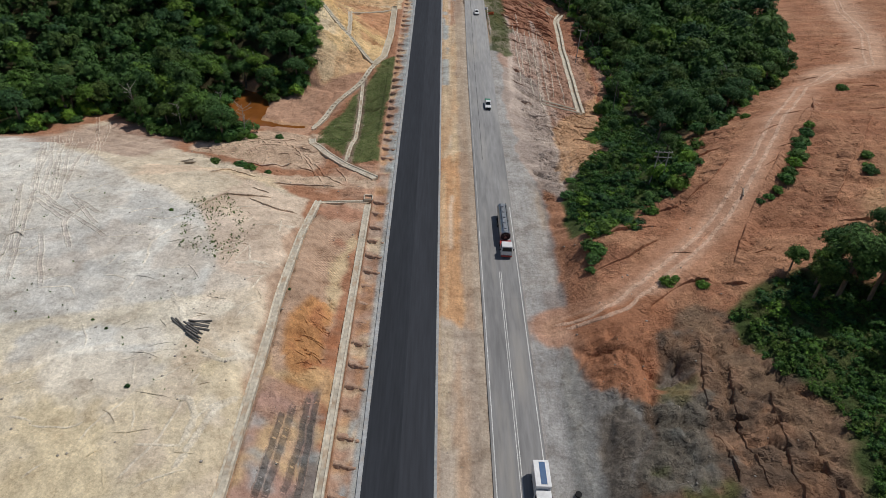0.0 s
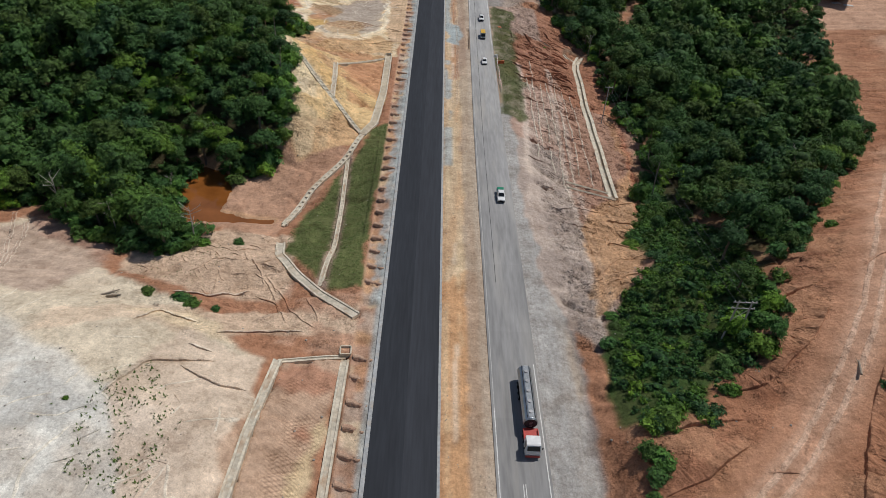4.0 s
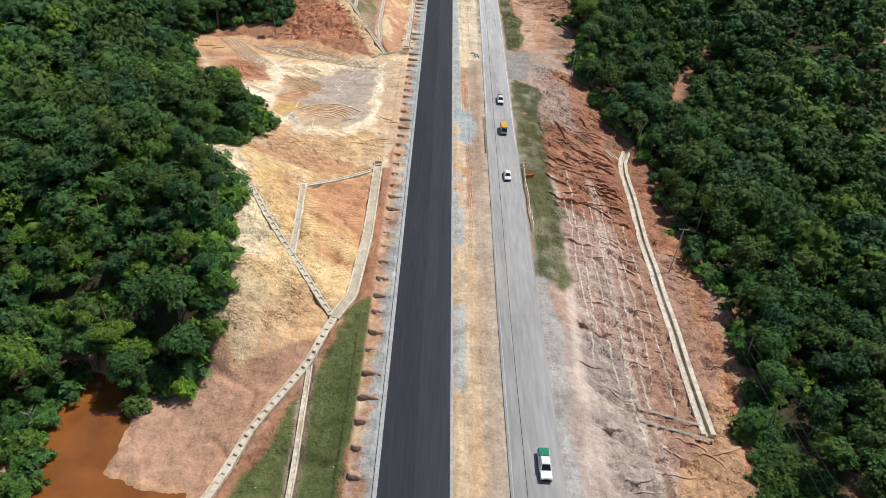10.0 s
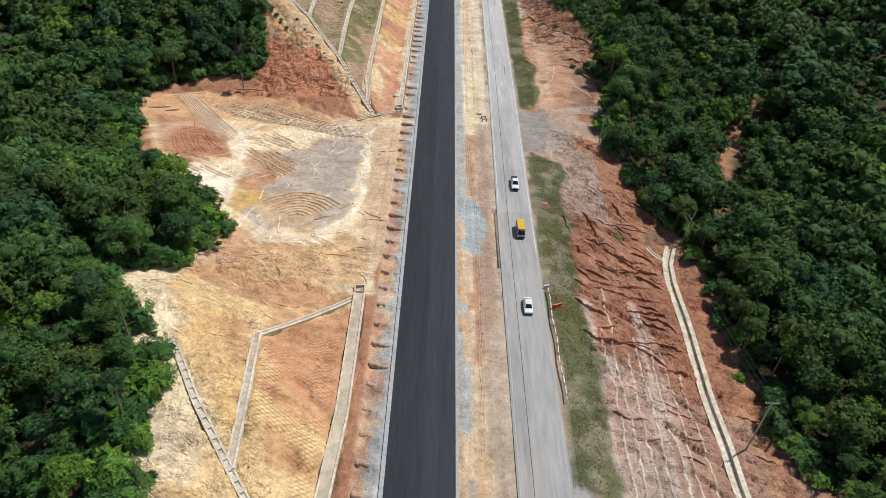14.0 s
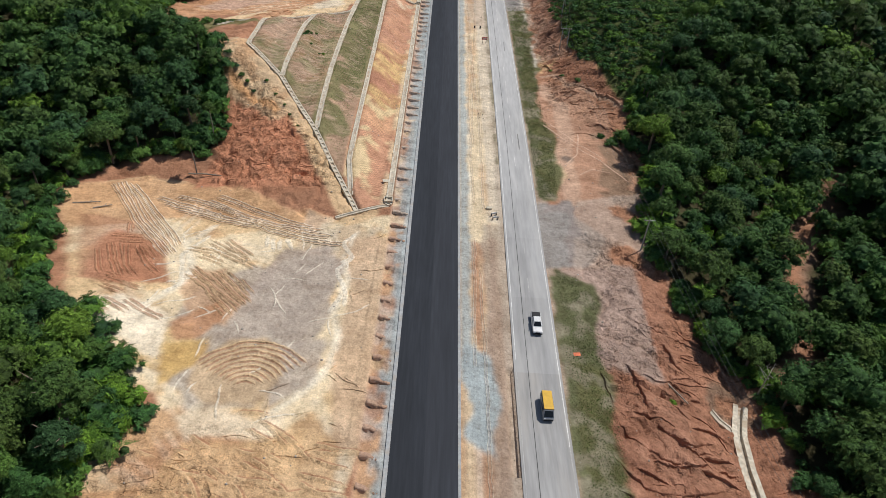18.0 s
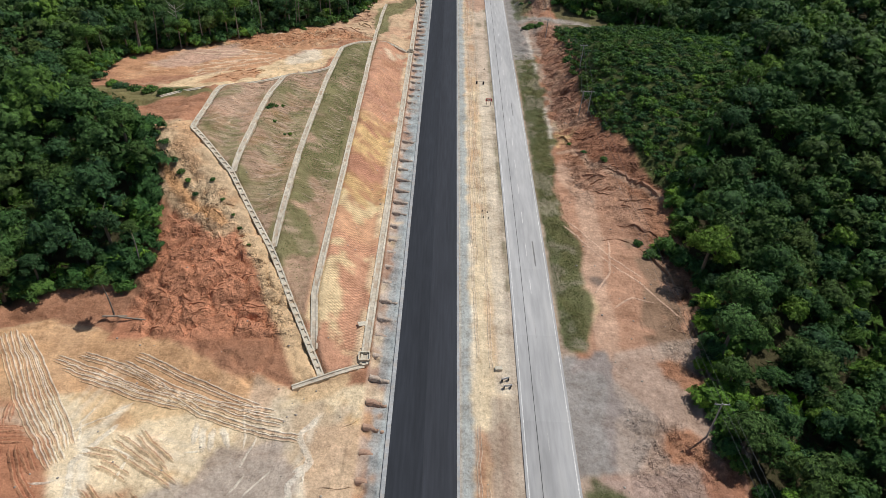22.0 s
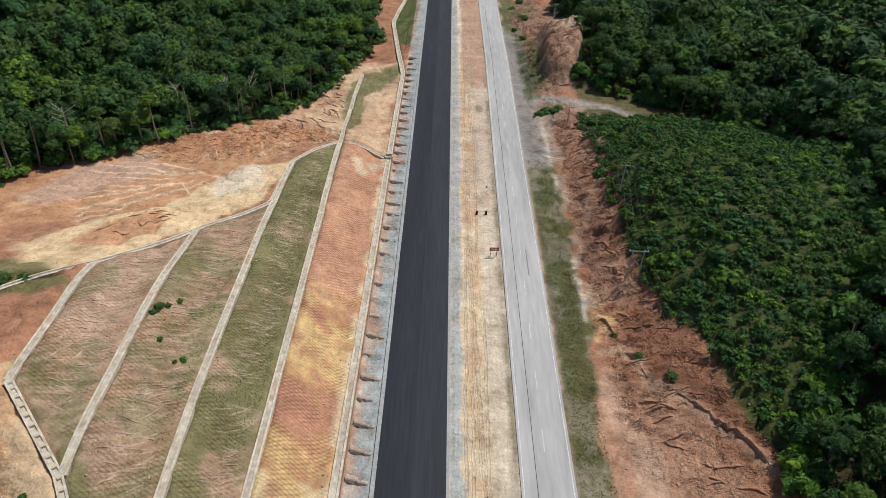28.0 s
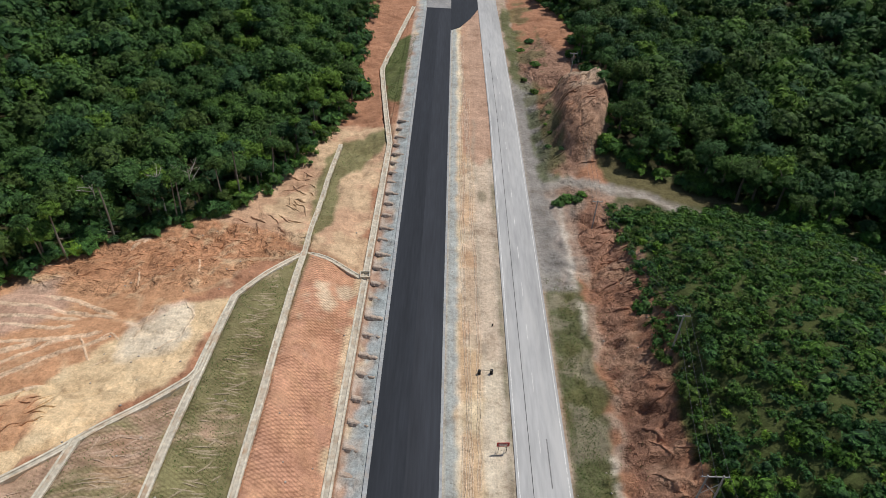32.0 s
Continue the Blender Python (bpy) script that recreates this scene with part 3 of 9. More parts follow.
def build_ground():
    gx = spaced((-4000, -1000, 500), (-1000, -260, 80), (-260, -96, 3.5), (-96, -62, 1.0), (-62, -12, 0.45), (-12, -5, 0.35),
                (-5, 6, 2.0), (6, 17.6, 0.4), (17.6, 24, 0.8), (24, 60, 0.45), (60, 62, 0.7), (62, 96, 1.0), (96, 260, 3.5), (260, 1000, 80), (1000, 4000, 500))
    gy = spaced((-2000, 0, 250), (0, 45, 5), (45, 520, 0.5), (520, 700, 0.9), (700, 900, 12), (900, 5000, 400))
    x, y = np.meshgrid(gx, gy)
    z = ground_height(x, y)
    # ease the joints of the cross-sections
    for _ in range(6):
        z[1:-1, 1:-1] = 0.5 * z[1:-1, 1:-1] + 0.125 * (z[:-2, 1:-1] + z[2:, 1:-1] + z[1:-1, :-2] + z[1:-1, 2:])
    away = np.clip(np.maximum(-10.2 - x, x - 27.0) / 4, 0, 1)
    near = (np.abs(x) < 300) & (y > 0) & (y < 900)
    median = (x > 6.4) & (x < old_road_x(y) - OLD_HALF - 0.3)
    wet = soft_edge(inside(x + 1.2 * rough_noise(x, y, 6, 5), y + 1.2 * rough_noise(x, y, 6, 6), POND), 3)
    off = off_channels(np.clip(x, -90, 90), y)
    wx, wy = x + 2.0 * rough_noise(x, y, 8, 21, 4), y + 2.0 * rough_noise(x, y, 8, 22, 4)
    right_slope = soft_edge(inside(x, y, ((28, 140), (34, 126), (56, 170), (66, 205), (66, 300), (58, 330), (34, 345), (29, 230))), 4)
    red_face = soft_edge(inside(x, y, ((-21, 355), (-55, 357), (-58, 374), (-53, 390), (-46, 391), (-34, 373))), 3)
    broken = soft_edge(inside(wx, wy, ((-62, 490), (-42, 492), (-26, 505), (-24, 514), (-50, 522), (-84, 496))), 3)
    quarry = soft_edge(inside(wx, wy, ((31, 30), (31, 80), (36, 84), (44, 80), (57, 82), (62, 60), (62, 30))), 5)
    cliff = soft_edge(inside(wx, wy, ((34, 412), (46, 410), (54, 404), (58, 418), (47, 440), (46, 490), (45, 526), (36, 528), (37, 450))), 3)
    face = soft_edge(inside(x, y, ((-12, 352), (-18, 350), (-32, 375), (-45, 396), (-57, 408), (-58, 437), (-46, 451), (-35, 467), (-34, 488), (-25, 508), (-12, 503))), 2)
    level = soft_edge(inside(x, y, ((-10, 272), (-50, 274), (-60, 300), (-84, 345), (-78, 358), (-56, 357), (-23, 344), (-10, 346))), 6)
    sand = soft_edge(inside(x, y, ((-25, 30), (-25, 122), (-60, 140), (-96, 150), (-130, 140), (-130, 30))), 6)
    calm = np.clip(1 - 0.9 * face - 0.8 * level - 0.75 * sand - 0.6 * right_slope - 0.6 * soft_edge(inside(x, y, ((28, 84), (60, 84), (110, 84), (260, 112), (260, 330), (180, 330), (100, 188), (57, 123), (34, 112))), 4) - 0.85 * soft_edge(inside(x, y, ((26, 335), (44, 340), (52, 366), (48, 390), (38, 404), (28, 400))), 6), 0.1, 1)
    calm *= np.clip((off_line(x, y, HAUL_ROAD) - 2.6) / 2.0, 0.12, 1)
    # rough earth; then gullies and rills, cracks of slumping soil, and torn rock
    rough = 0.7 * rough_noise(x, y, 15, 1, 5) + 0.28 * rough_noise(x, y, 2.4, 2, 3)
    gullies = -np.clip(1.6 - np.abs(rough_noise(wx * 0.6, wy, 9, 31, 3)) * 14, 0, 1)
    rills = -np.clip(1 - np.abs(rough_noise(wx * 0.22, wy, 2.2, 3, 3)) * 5, 0, 1)
    crack = -np.clip((0.75 - cells(wx + rough_noise(x, y, 2, 23), wy + rough_noise(x, y, 2, 24), 6.0, 33)) / 0.35, 0, 1)
    fine_crack = -np.clip((0.5 - cells(wx, wy, 2.6, 34)) / 0.3, 0, 1)
    lumps = np.abs(rough_noise(wx, wy, 3.2, 35, 4))
    scarps = np.mod(wy * 0.8 + wx * 0.35 + 3 * rough_noise(x, y, 18, 36, 3), 7.5) / 7.5
    z += np.where(near, away * calm * (rough + 0.5 * gullies + 0.22 * rills), 0)
    z += np.where(near, away * (right_slope * (0.45 * gullies + 0.2 * rills + 0.5 * fine_crack * (rough_noise(x, y, 14, 37) > 0) - 1.3 * scarps ** 6 * np.clip(rough_noise(x, y, 11, 39) * 2 + 0.3, 0, 1))
                                + red_face * (0.4 * crack + 0.3 * fine_crack + 0.35 * lumps) + broken * (0.35 * crack + 0.2 * fine_crack + 0.2 * lumps)
                                + quarry * (0.25 * lumps + 0.2 * crack + 0.5 * gullies + 0.4 * fine_crack + 0.7 * np.abs(rough_noise(wx, wy, 1.5, 44, 2))) + cliff * (0.35 * gullies + 0.2 * crack + 0.4 * rills + 0.1 * lumps - 0.4 * scarps ** 5)
                                + face * 0.04 * rills + 0.9 * np.clip(rough_noise(x, y, 30, 38) + 0.15, 0, 1) * crack * calm), 0)
    z += np.where(near & median, 0.06 * rough_noise(x, y, 2.2, 8, 3), 0)
    tip = (x > 56) & (y > 86) & (y < 260)
    z += np.where(tip, np.clip((off_line(x, y, HAUL_ROAD) - 4.5) / 3, 0, 1) * 0.4 * (0.7 * gullies + 0.9 * crack + 0.5 * rough_noise(x, y, 9, 43, 3) + 0.5 * fine_crack - 1.5 * scarps ** 6), 0)
    # the spoil heap past the link track, steep towards the start
    heap = soft_edge(inside(wx, wy, ((36, 560), (40, 552), (46, 555), (50, 566), (53, 584), (54, 598), (45, 603), (38, 592))), 7)
    z += heap * (3.6 + 2.4 * np.clip(rough_noise(x, y, 13, 47, 3) + 0.2 + 0.05 * (x - 44), -0.6, 1) + 1.2 * lumps + 0.8 * crack) + 1.5 * soft_edge(inside(wx, wy, ((33, 612), (44, 606), (48, 622), (42, 640), (34, 636))), 4)
    # the pit dug into the quarry
    z -= 3.2 * np.clip(1.5 - np.hypot(x - 42.5, (y - 73) * 0.8) / 3.4, 0, 1)
    # benches of the cut: each berm nearly level, each face steeper
    z += face * 0.6 * np.sin((x + 12.0) / 11.3 * 2 * np.pi)
    # wheel ruts, combed earth and rings left by graders
    rut, ridge = ruts(x, y)
    z += np.where(near, away * (-0.10 * rut + 0.05 * ridge), 0)
    ring = np.hypot(x + 30.5, y - 293.5)
    z += np.where((ring < 13) & (y > 291), 0.05 * np.sin(ring * 2 * np.pi / 2.7), 0)
    # steps across the shoulder of the new road, each with its lip towards the start
    tooth = np.mod(y + 0.7 * rough_noise(x, y, 9, 41, 2) - 0.35 * np.abs(x + 7.0), 5.1) / 5.1
    shoulder = np.clip((-6.3 - x) / 0.5, 0, 1) * np.clip((x + 10.4) / 0.9, 0, 1) * ((y < 133) | (y > 141)) * (y < 585)
    z += np.where(near, shoulder * (0.55 * np.clip(1 - tooth * 1.3, 0, 1) - 0.2 - 0.12 * (-6.3 - x) + 0.08 * rough_noise(x, y, 1.2, 42, 2)), 0)
    # trench along the old road
    z -= np.where((np.abs(x - old_road_x(y) + OLD_HALF + 0.8) < 0.7) & (y > 279) & (y < 301), 1.1, 0)
    z = np.where(off < 0.3, z - 0.22, z)
    z = np.where(off < -0.12, z - 0.8, z)
    z = np.maximum(z, np.where((x > -72) & (x < -33) & (y > 170) & (y < 208), POND_LEVEL + 0.12, -99))
    sunk = np.clip(wet * 1.5, 0, 1)
    z = z * (1 - sunk) + np.minimum(z, POND_LEVEL - 0.5) * sunk
    z = np.where((x > -6.2) & (x < 6.2), -0.25, z)
    z = np.where(np.abs(x - old_road_x(y)) < OLD_HALF + 0.15, -0.2, z)
    return gx, gy, x, y, z


GX, GY, GRID_X, GRID_Y, GRID_Z = build_ground()


def stand(x, y):
    """Height of the finished ground at a place."""
    i = int(np.clip(np.searchsorted(GX, x) - 1, 0, len(GX) - 2))
    j = int(np.clip(np.searchsorted(GY, y) - 1, 0, len(GY) - 2))
    f, g = (x - GX[i]) / (GX[i + 1] - GX[i]), (y - GY[j]) / (GY[j + 1] - GY[j])
    low = GRID_Z[j, i] * (1 - f) + GRID_Z[j, i + 1] * f
    high = GRID_Z[j + 1, i] * (1 - f) + GRID_Z[j + 1, i + 1] * f
    return float(low * (1 - g) + high * g)


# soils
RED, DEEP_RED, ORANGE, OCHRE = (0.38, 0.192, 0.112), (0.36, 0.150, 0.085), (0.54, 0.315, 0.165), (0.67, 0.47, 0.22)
PALE, SAND, GREY, DUST = (0.71, 0.57, 0.37), (0.60, 0.57, 0.50), (0.29, 0.28, 0.265), (0.45, 0.375, 0.295)
WHITE, BLUE_GREY, PINK, WOOD_SHADE = (0.80, 0.73, 0.60), (0.35, 0.39, 0.39), (0.40, 0.28, 0.22), (0.022, 0.036, 0.013)
TURF, DRY, GROOVE_SHADE = (0.125, 0.142, 0.052), (0.42, 0.285, 0.195), (0.085, 0.078, 0.072)


def colour_ground(x, y):
    c = np.empty((*x.shape, 3), np.float32)
    wx = x + 2.6 * rough_noise(x, y, 7, 51, 4, 0.5) + 2.5 * rough_noise(x, y, 25, 53, 2)
    wy = y + 2.6 * rough_noise(x, y, 7, 52, 4, 0.5) + 2.5 * rough_noise(x, y, 25, 54, 2)

    def lay(colour, where, share=1.0):
        w = (soft_edge(where, 1) * share)[..., None]
        c[:] = c * (1 - w) + np.array(colour, np.float32) * w

    def area(colour, *corners, share=1.0):
        lay(colour, inside(wx, wy, corners), share)

    def spots(colour, where, size, seed, least, share=1.0):
        lay(colour, where & (rough_noise(x, y, size, seed, 5, 0.58) > least), share)

    c[:] = RED
    rut, ridge = ruts(x, y)
    # floor of the woods painted near-black green, as deep shade between crowns
    lay(WOOD_SHADE, inside(wx, wy, LEFT_FOREST) | inside(wx, wy, RIGHT_FOREST) | inside(wx, wy, SOUTH_FOREST), 0.9)
    # sand hill
    area((0.62, 0.53, 0.40), (-24, 0), (-24, 126), (-45, 140), (-60, 146), (-75, 163), (-92, 176), (-104, 160), (-98, 138), (-260, 120), (-260, 0))
    sand = inside(wx, wy, ((-24, 70), (-30, 104), (-62, 118), (-108, 158), (-260, 150), (-260, 60)))
    dry = np.clip((y - 61 + 16 * rough_noise(x, y, 26, 62, 5, 0.6) + 0.25 * (x + 40) * (x > -40)) / 16, 0, 1) * np.clip((-27 - x + 4 * rough_noise(x, y, 12, 65, 4)) / 8, 0, 1) * (inside(wx, wy, ((-20, 30), (-24, 104), (-62, 122), (-108, 160), (-260, 150), (-260, 30))))
    w = (0.95 * soft_edge(dry, 4))[..., None]
    c[:] = c * (1 - w) + np.array((0.62, 0.592, 0.53), np.float32) * w
    spots((0.55, 0.54, 0.50), sand, 16, 175, 0.0, 0.5)
    spots((0.74, 0.72, 0.65), sand, 10, 176, 0.12, 0.6)
    spots((0.48, 0.47, 0.44), sand & (x < -45), 12, 61, 0.18, 0.45)
    spots((0.66, 0.54, 0.33), (x < -24) & (y < 80) & (x > -90), 14, 62, 0.05, 0.5)
    spots((0.68, 0.57, 0.37), (x < -24) & (y < 84 + 0.3 * (x + 40)) & (x > -90), 26, 161, -0.2, 0.45)
    spots((0.57, 0.46, 0.36), (x < -24) & (x > -70) & (y > 88) & (y < 150), 18, 162, 0.05, 0.3)
    spots((0.66, 0.55, 0.43), (x < -24) & (x > -36) & (y < 118), 9, 163, -0.1, 0.6)
    spots(WHITE, (x < -26) & (x > -60) & (y < 84), 11, 164, 0.16, 0.5)
    area(PINK, (-70, 138), (-108, 150), (-100, 168), (-84, 176), (-66, 160), share=0.7)
    area((0.60, 0.475, 0.365), (-24, 84), (-24, 126), (-40, 132), (-44, 112), (-34, 92), share=0.8)
    area((0.49, 0.345, 0.245), (-11, 0), (-12, 128), (-22, 126), (-24, 100), (-23, 0), share=0.9)
    strip = (x > -22.5) & (x < -11.5) & (y < 128)
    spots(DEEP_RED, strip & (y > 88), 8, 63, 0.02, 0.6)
    area((0.52, 0.26, 0.105), (-12, 68), (-12, 92), (-17, 91), (-20, 80), (-19, 68), share=0.95)
    spots((0.42, 0.17, 0.08), inside(x, y, ((-12, 70), (-12, 92), (-17, 90), (-20, 78), (-16, 70))), 3, 165, 0.0, 0.7)
    area((0.64, 0.52, 0.31), (-11.8, 88), (-11.8, 116), (-14, 112), (-14, 92), share=0.6)
    spots((0.60, 0.42, 0.22), strip & (y < 76), 5, 64, 0.12, 0.6)
    area((0.13, 0.13, 0.14), (-12.2, 50), (-12.2, 72), (-14, 71), (-16, 60), (-16.4, 48), share=0.8)
    spots((0.40, 0.24, 0.20), strip & (y < 70) & (x < -14.5), 5, 166, -0.05, 0.7)
    spots(BLUE_GREY, strip & (y < 66), 3, 167, 0.22, 0.7)
    area((0.62, 0.48, 0.35), (-7, 133), (-7, 142), (-20, 141), (-34, 138), (-52, 136), (-66, 132), (-66, 126), (-50, 128), (-34, 131), (-20, 133), share=0.8)
    spots((0.50, 0.31, 0.21), inside(x, y, ((-7, 128), (-7, 146), (-24, 144), (-24, 130))), 7, 139, 0.0, 0.7)
    area(PALE, (-30, 130), (-52, 132), (-40, 136), share=0.6)
    area((0.55, 0.40, 0.285), (-26, 143), (-44, 143), (-62, 150), (-62, 160), (-44, 172), (-30, 172), (-26, 158))
    lay(WHITE, sand & (ridge > 0.3), 0.35)
    lay(WHITE, off_line(wx * 0.5 + x * 0.5, wy * 0.5 + y * 0.5, ((-24, 72), (-29, 72), (-31, 76), (-37, 74), (-52, 70), (-60, 66))) < 0.5, 0.6)
    # pond
    area((0.45, 0.275, 0.185), (-66, 172), (-34, 172), (-34, 204), (-66, 206))
    spots((0.50, 0.33, 0.23), inside(x, y, ((-46, 172), (-33, 172), (-30, 208), (-42, 210))), 6, 138, 0.05, 0.5)
    area((0.44, 0.265, 0.175), (-48, 172), (-33, 172), (-26, 190), (-18, 208), (-30, 214), (-40, 208), share=0.8)
    lay((0.58, 0.36, 0.20), off_line(wx * 0.3 + x * 0.7, wy * 0.3 + y * 0.7, POND + POND[:1]) < 1.1, 0.6)
    # knoll
    knoll = inside(wx, wy, ((-15, 214), (-34, 204), (-42, 212), (-45, 240), (-64, 262), (-62, 272), (-40, 280), (-14, 271)))
    lay((0.73, 0.52, 0.27), knoll)
    area((0.86, 0.71, 0.47), (-31, 222), (-45, 222), (-47, 240), (-64, 262), (-62, 274), (-50, 270), (-42, 254), (-34, 242), share=0.9)
    area((0.60, 0.38, 0.21), (-16, 214), (-34, 203), (-40, 208), (-36, 214), (-24, 219), share=0.85)
    spots((0.64, 0.50, 0.32), knoll & (x < -26) & (y < 240), 6, 174, 0.1, 0.4)
    area((0.56, 0.32, 0.165), (-15, 226), (-25, 228), (-28.5, 253), (-15, 267), share=0.85)
    spots(RED, knoll & (x > -29) & (y > 240), 8, 66, 0.1, 0.5)
    spots(PALE, knoll & (x < -30), 8, 67, 0.05, 0.6)
    area((0.80, 0.66, 0.43), (-40, 214), (-45, 240), (-64, 262), (-60, 276), (-50, 276), (-46, 262), (-41, 246), (-37, 232), share=0.75)
    area((0.70, 0.45, 0.19), (-41, 246), (-34, 236), (-28, 228), (-27.6, 240), (-31, 254), (-38, 256), share=0.7)
    area((0.50, 0.262, 0.142), (-15, 238), (-25, 243), (-28.5, 253), (-22, 260), (-15, 266), share=0.8)
    area((0.50, 0.29, 0.165), (-31, 244), (-37, 254), (-32, 258), (-29.5, 250), share=0.6)
    area((0.72, 0.53, 0.26), (-15, 231), (-20, 234), (-28, 240), (-28, 236), (-21, 229), (-15, 226), share=0.7)
    area((0.49, 0.262, 0.145), (-20, 266), (-30, 262), (-46, 268), (-50, 276), (-40, 284), (-30, 282), (-22, 274), share=0.75)
    spots((0.62, 0.53, 0.40), knoll & (x < -34) & (y < 232), 5, 220, 0.15, 0.4)
    # flat beside the road
    flat = inside(wx, wy, ((-9.5, 269), (-40, 274), (-58, 270), (-52, 284), (-44, 288), (-58, 302), (-68, 312), (-82, 340), (-88, 351), (-80, 359), (-56, 359), (-23, 345), (-9.5, 348)))
    lay((0.66, 0.47, 0.265), flat)
    spots((0.76, 0.64, 0.44), flat, 9, 168, 0.0, 0.7)
    spots(ORANGE, flat, 12, 169, 0.16, 0.5)
    area(ORANGE, (-20, 272), (-44, 272), (-48, 286), (-38, 290), (-24, 284), share=0.6)
    area(ORANGE, (-88, 351), (-80, 359), (-56, 359), (-24, 346), (-26, 338), (-55, 345), (-72, 340), (-80, 336), share=0.85)
    area(RED, (-70, 320), (-80, 342), (-66, 344), (-55, 330), share=0.7)
    area(DUST, (-24, 300), (-27, 326), (-36, 328), (-46, 318), (-50, 300), (-38, 288), (-28, 288))
    spots((0.40, 0.34, 0.29), inside(x, y, ((-24, 305), (-27, 326), (-36, 328), (-44, 316), (-38, 304))), 7, 68, -0.15, 0.5)
    area(OCHRE, (-42, 296), (-52, 298), (-50, 306), (-44, 310), share=0.8)
    spots((0.50, 0.265, 0.14), inside(wx, wy, ((-20, 268), (-44, 270), (-46, 280), (-34, 286), (-22, 280))), 6, 134, -0.05, 0.7)
    spots(DUST, flat & (x > -30), 10, 69, 0.1, 0.5)
    area(ORANGE, (-67, 323), (-70, 334), (-62, 336), (-55, 322), share=0.75)
    lay(WHITE, flat & (ridge > 0.3) & (rough_noise(x, y, 8, 197, 3) > -0.3), 0.3)
    area((0.42, 0.345, 0.285), (-30, 333), (-20, 334), (-19, 328), (-21, 318), (-24, 306), (-36, 312), (-38, 318), (-33, 328), share=0.85)
    spots((0.36, 0.33, 0.31), inside(x, y, ((-30, 322), (-22, 318), (-25, 308), (-38, 311))), 5, 173, 0.1, 0.5)
    area((0.43, 0.21, 0.125), (-71, 340), (-63, 337), (-54, 322), (-59, 320), (-70, 321), share=0.95)
    area((0.52, 0.33, 0.20), (-51, 327), (-42, 326), (-34, 315), (-38, 309), (-46, 314), share=0.85)
    area((0.47, 0.30, 0.13), (-46, 303), (-41, 306), (-40, 298), (-46, 296))
    fx, fy = x + 0.7 * rough_noise(x, y, 4, 221, 4, 0.6), y + 0.9 * rough_noise(x, y, 4, 222, 4, 0.6)

    def pan(colour, share, *corners):
        lay(colour, inside(fx, fy, corners), share)

    pan((0.57, 0.40, 0.26), 0.85, (-20, 338), (-9.8, 338), (-9.6, 283), (-14, 282), (-17, 300), (-16, 320))
    pan((0.60, 0.385, 0.20), 0.8, (-37, 282), (-24, 284), (-18, 290), (-13, 282), (-13, 271), (-40, 271))
    pan((0.42, 0.35, 0.285), 0.9, (-38, 309.7), (-37, 314), (-32.6, 322), (-32.6, 328), (-28.7, 332), (-21.3, 331), (-18.9, 323), (-19.8, 317.6), (-19.3, 311), (-20.7, 306), (-24, 303), (-29, 307), (-36, 307))
    pan((0.46, 0.385, 0.315), 0.85, (-27.5, 304.6), (-18.6, 306.5), (-18.8, 295.6), (-23.7, 291.6), (-26, 289.6), (-28.8, 297.4))
    pan((0.53, 0.375, 0.22), 0.75, (-40, 299), (-36, 305), (-30, 306.5), (-26, 303), (-25, 296), (-27, 290), (-36, 289.5), (-39.5, 293))
    pan((0.80, 0.70, 0.54), 0.9, (-67, 312), (-59, 315), (-49, 310.7), (-47.3, 303.7), (-47, 298), (-56, 303.7))
    pan((0.78, 0.66, 0.48), 0.8, (-37, 289.7), (-31, 288), (-26, 286.5), (-22, 290), (-24, 284), (-32.6, 284), (-37, 282.4), (-39.4, 286.5))
    pan((0.44, 0.205, 0.115), 0.9, (-71, 336), (-58, 333), (-52, 320), (-65, 318))
    pan((0.47, 0.25, 0.135), 0.9, (-48, 308.3), (-41, 316), (-38.5, 311), (-41.6, 304.5), (-45.5, 304))
    pan((0.55, 0.36, 0.14), 0.9, (-46.8, 302.3), (-40.7, 304.6), (-40.3, 297.5), (-44.4, 293))
    for vein, half in ((((-17, 323), (-18.7, 314.3), (-16.7, 308), (-17.5, 299.5), (-19.3, 295.5), (-23.4, 290.4), (-26.3, 286.8)), 0.6), (((-49.4, 341), (-53.3, 333.6), (-49.6, 326), (-50, 320), (-54.6, 312.3), (-61.5, 311)), 0.7), (((-17, 340), (-19, 332), (-17, 323)), 0.35)):
        lay((0.84, 0.76, 0.60), off_line(fx, fy, vein) < half, 0.65)
    # cut hill
    area((0.51, 0.232, 0.13), (-20, 352), (-58, 357), (-58, 374), (-52, 391), (-46, 393), (-33, 374))
    area(RED, (-12, 349), (-30, 347), (-46, 356), (-24, 358), share=0.7)
    lay((0.64, 0.46, 0.27), off_line(wx * 0.5 + x * 0.5, wy * 0.5 + y * 0.5, CHANNELS["cut_steps"][0]) < 4.5, 0.9)
    cut = inside(x + 0.6 * rough_noise(x, y, 4, 71), y, ((-11, 350), (-18, 349), (-32, 374), (-45, 395), (-57, 407), (-59, 438), (-46, 452), (-34, 468), (-34, 489), (-25, 509), (-11, 505)))
    lay(RED, cut)
    band = rough_noise(x * 0.6, y + 0.5 * x, 16, 72, 7, 0.78)
    lay(OCHRE, cut & (x > -23) & (y > 385) & (band > 0.05), 0.85)
    lay((0.50, 0.255, 0.165), cut & (x > -23) & (band < -0.08), 0.75)
    lay(ORANGE, cut & (x > -23) & (np.abs(band) < 0.06), 0.7)
    lay((0.55, 0.30, 0.19), cut & (x > -23.5) & ((y < 398 + 8 * band) | (y > 444 + 8 * band)), 0.8)
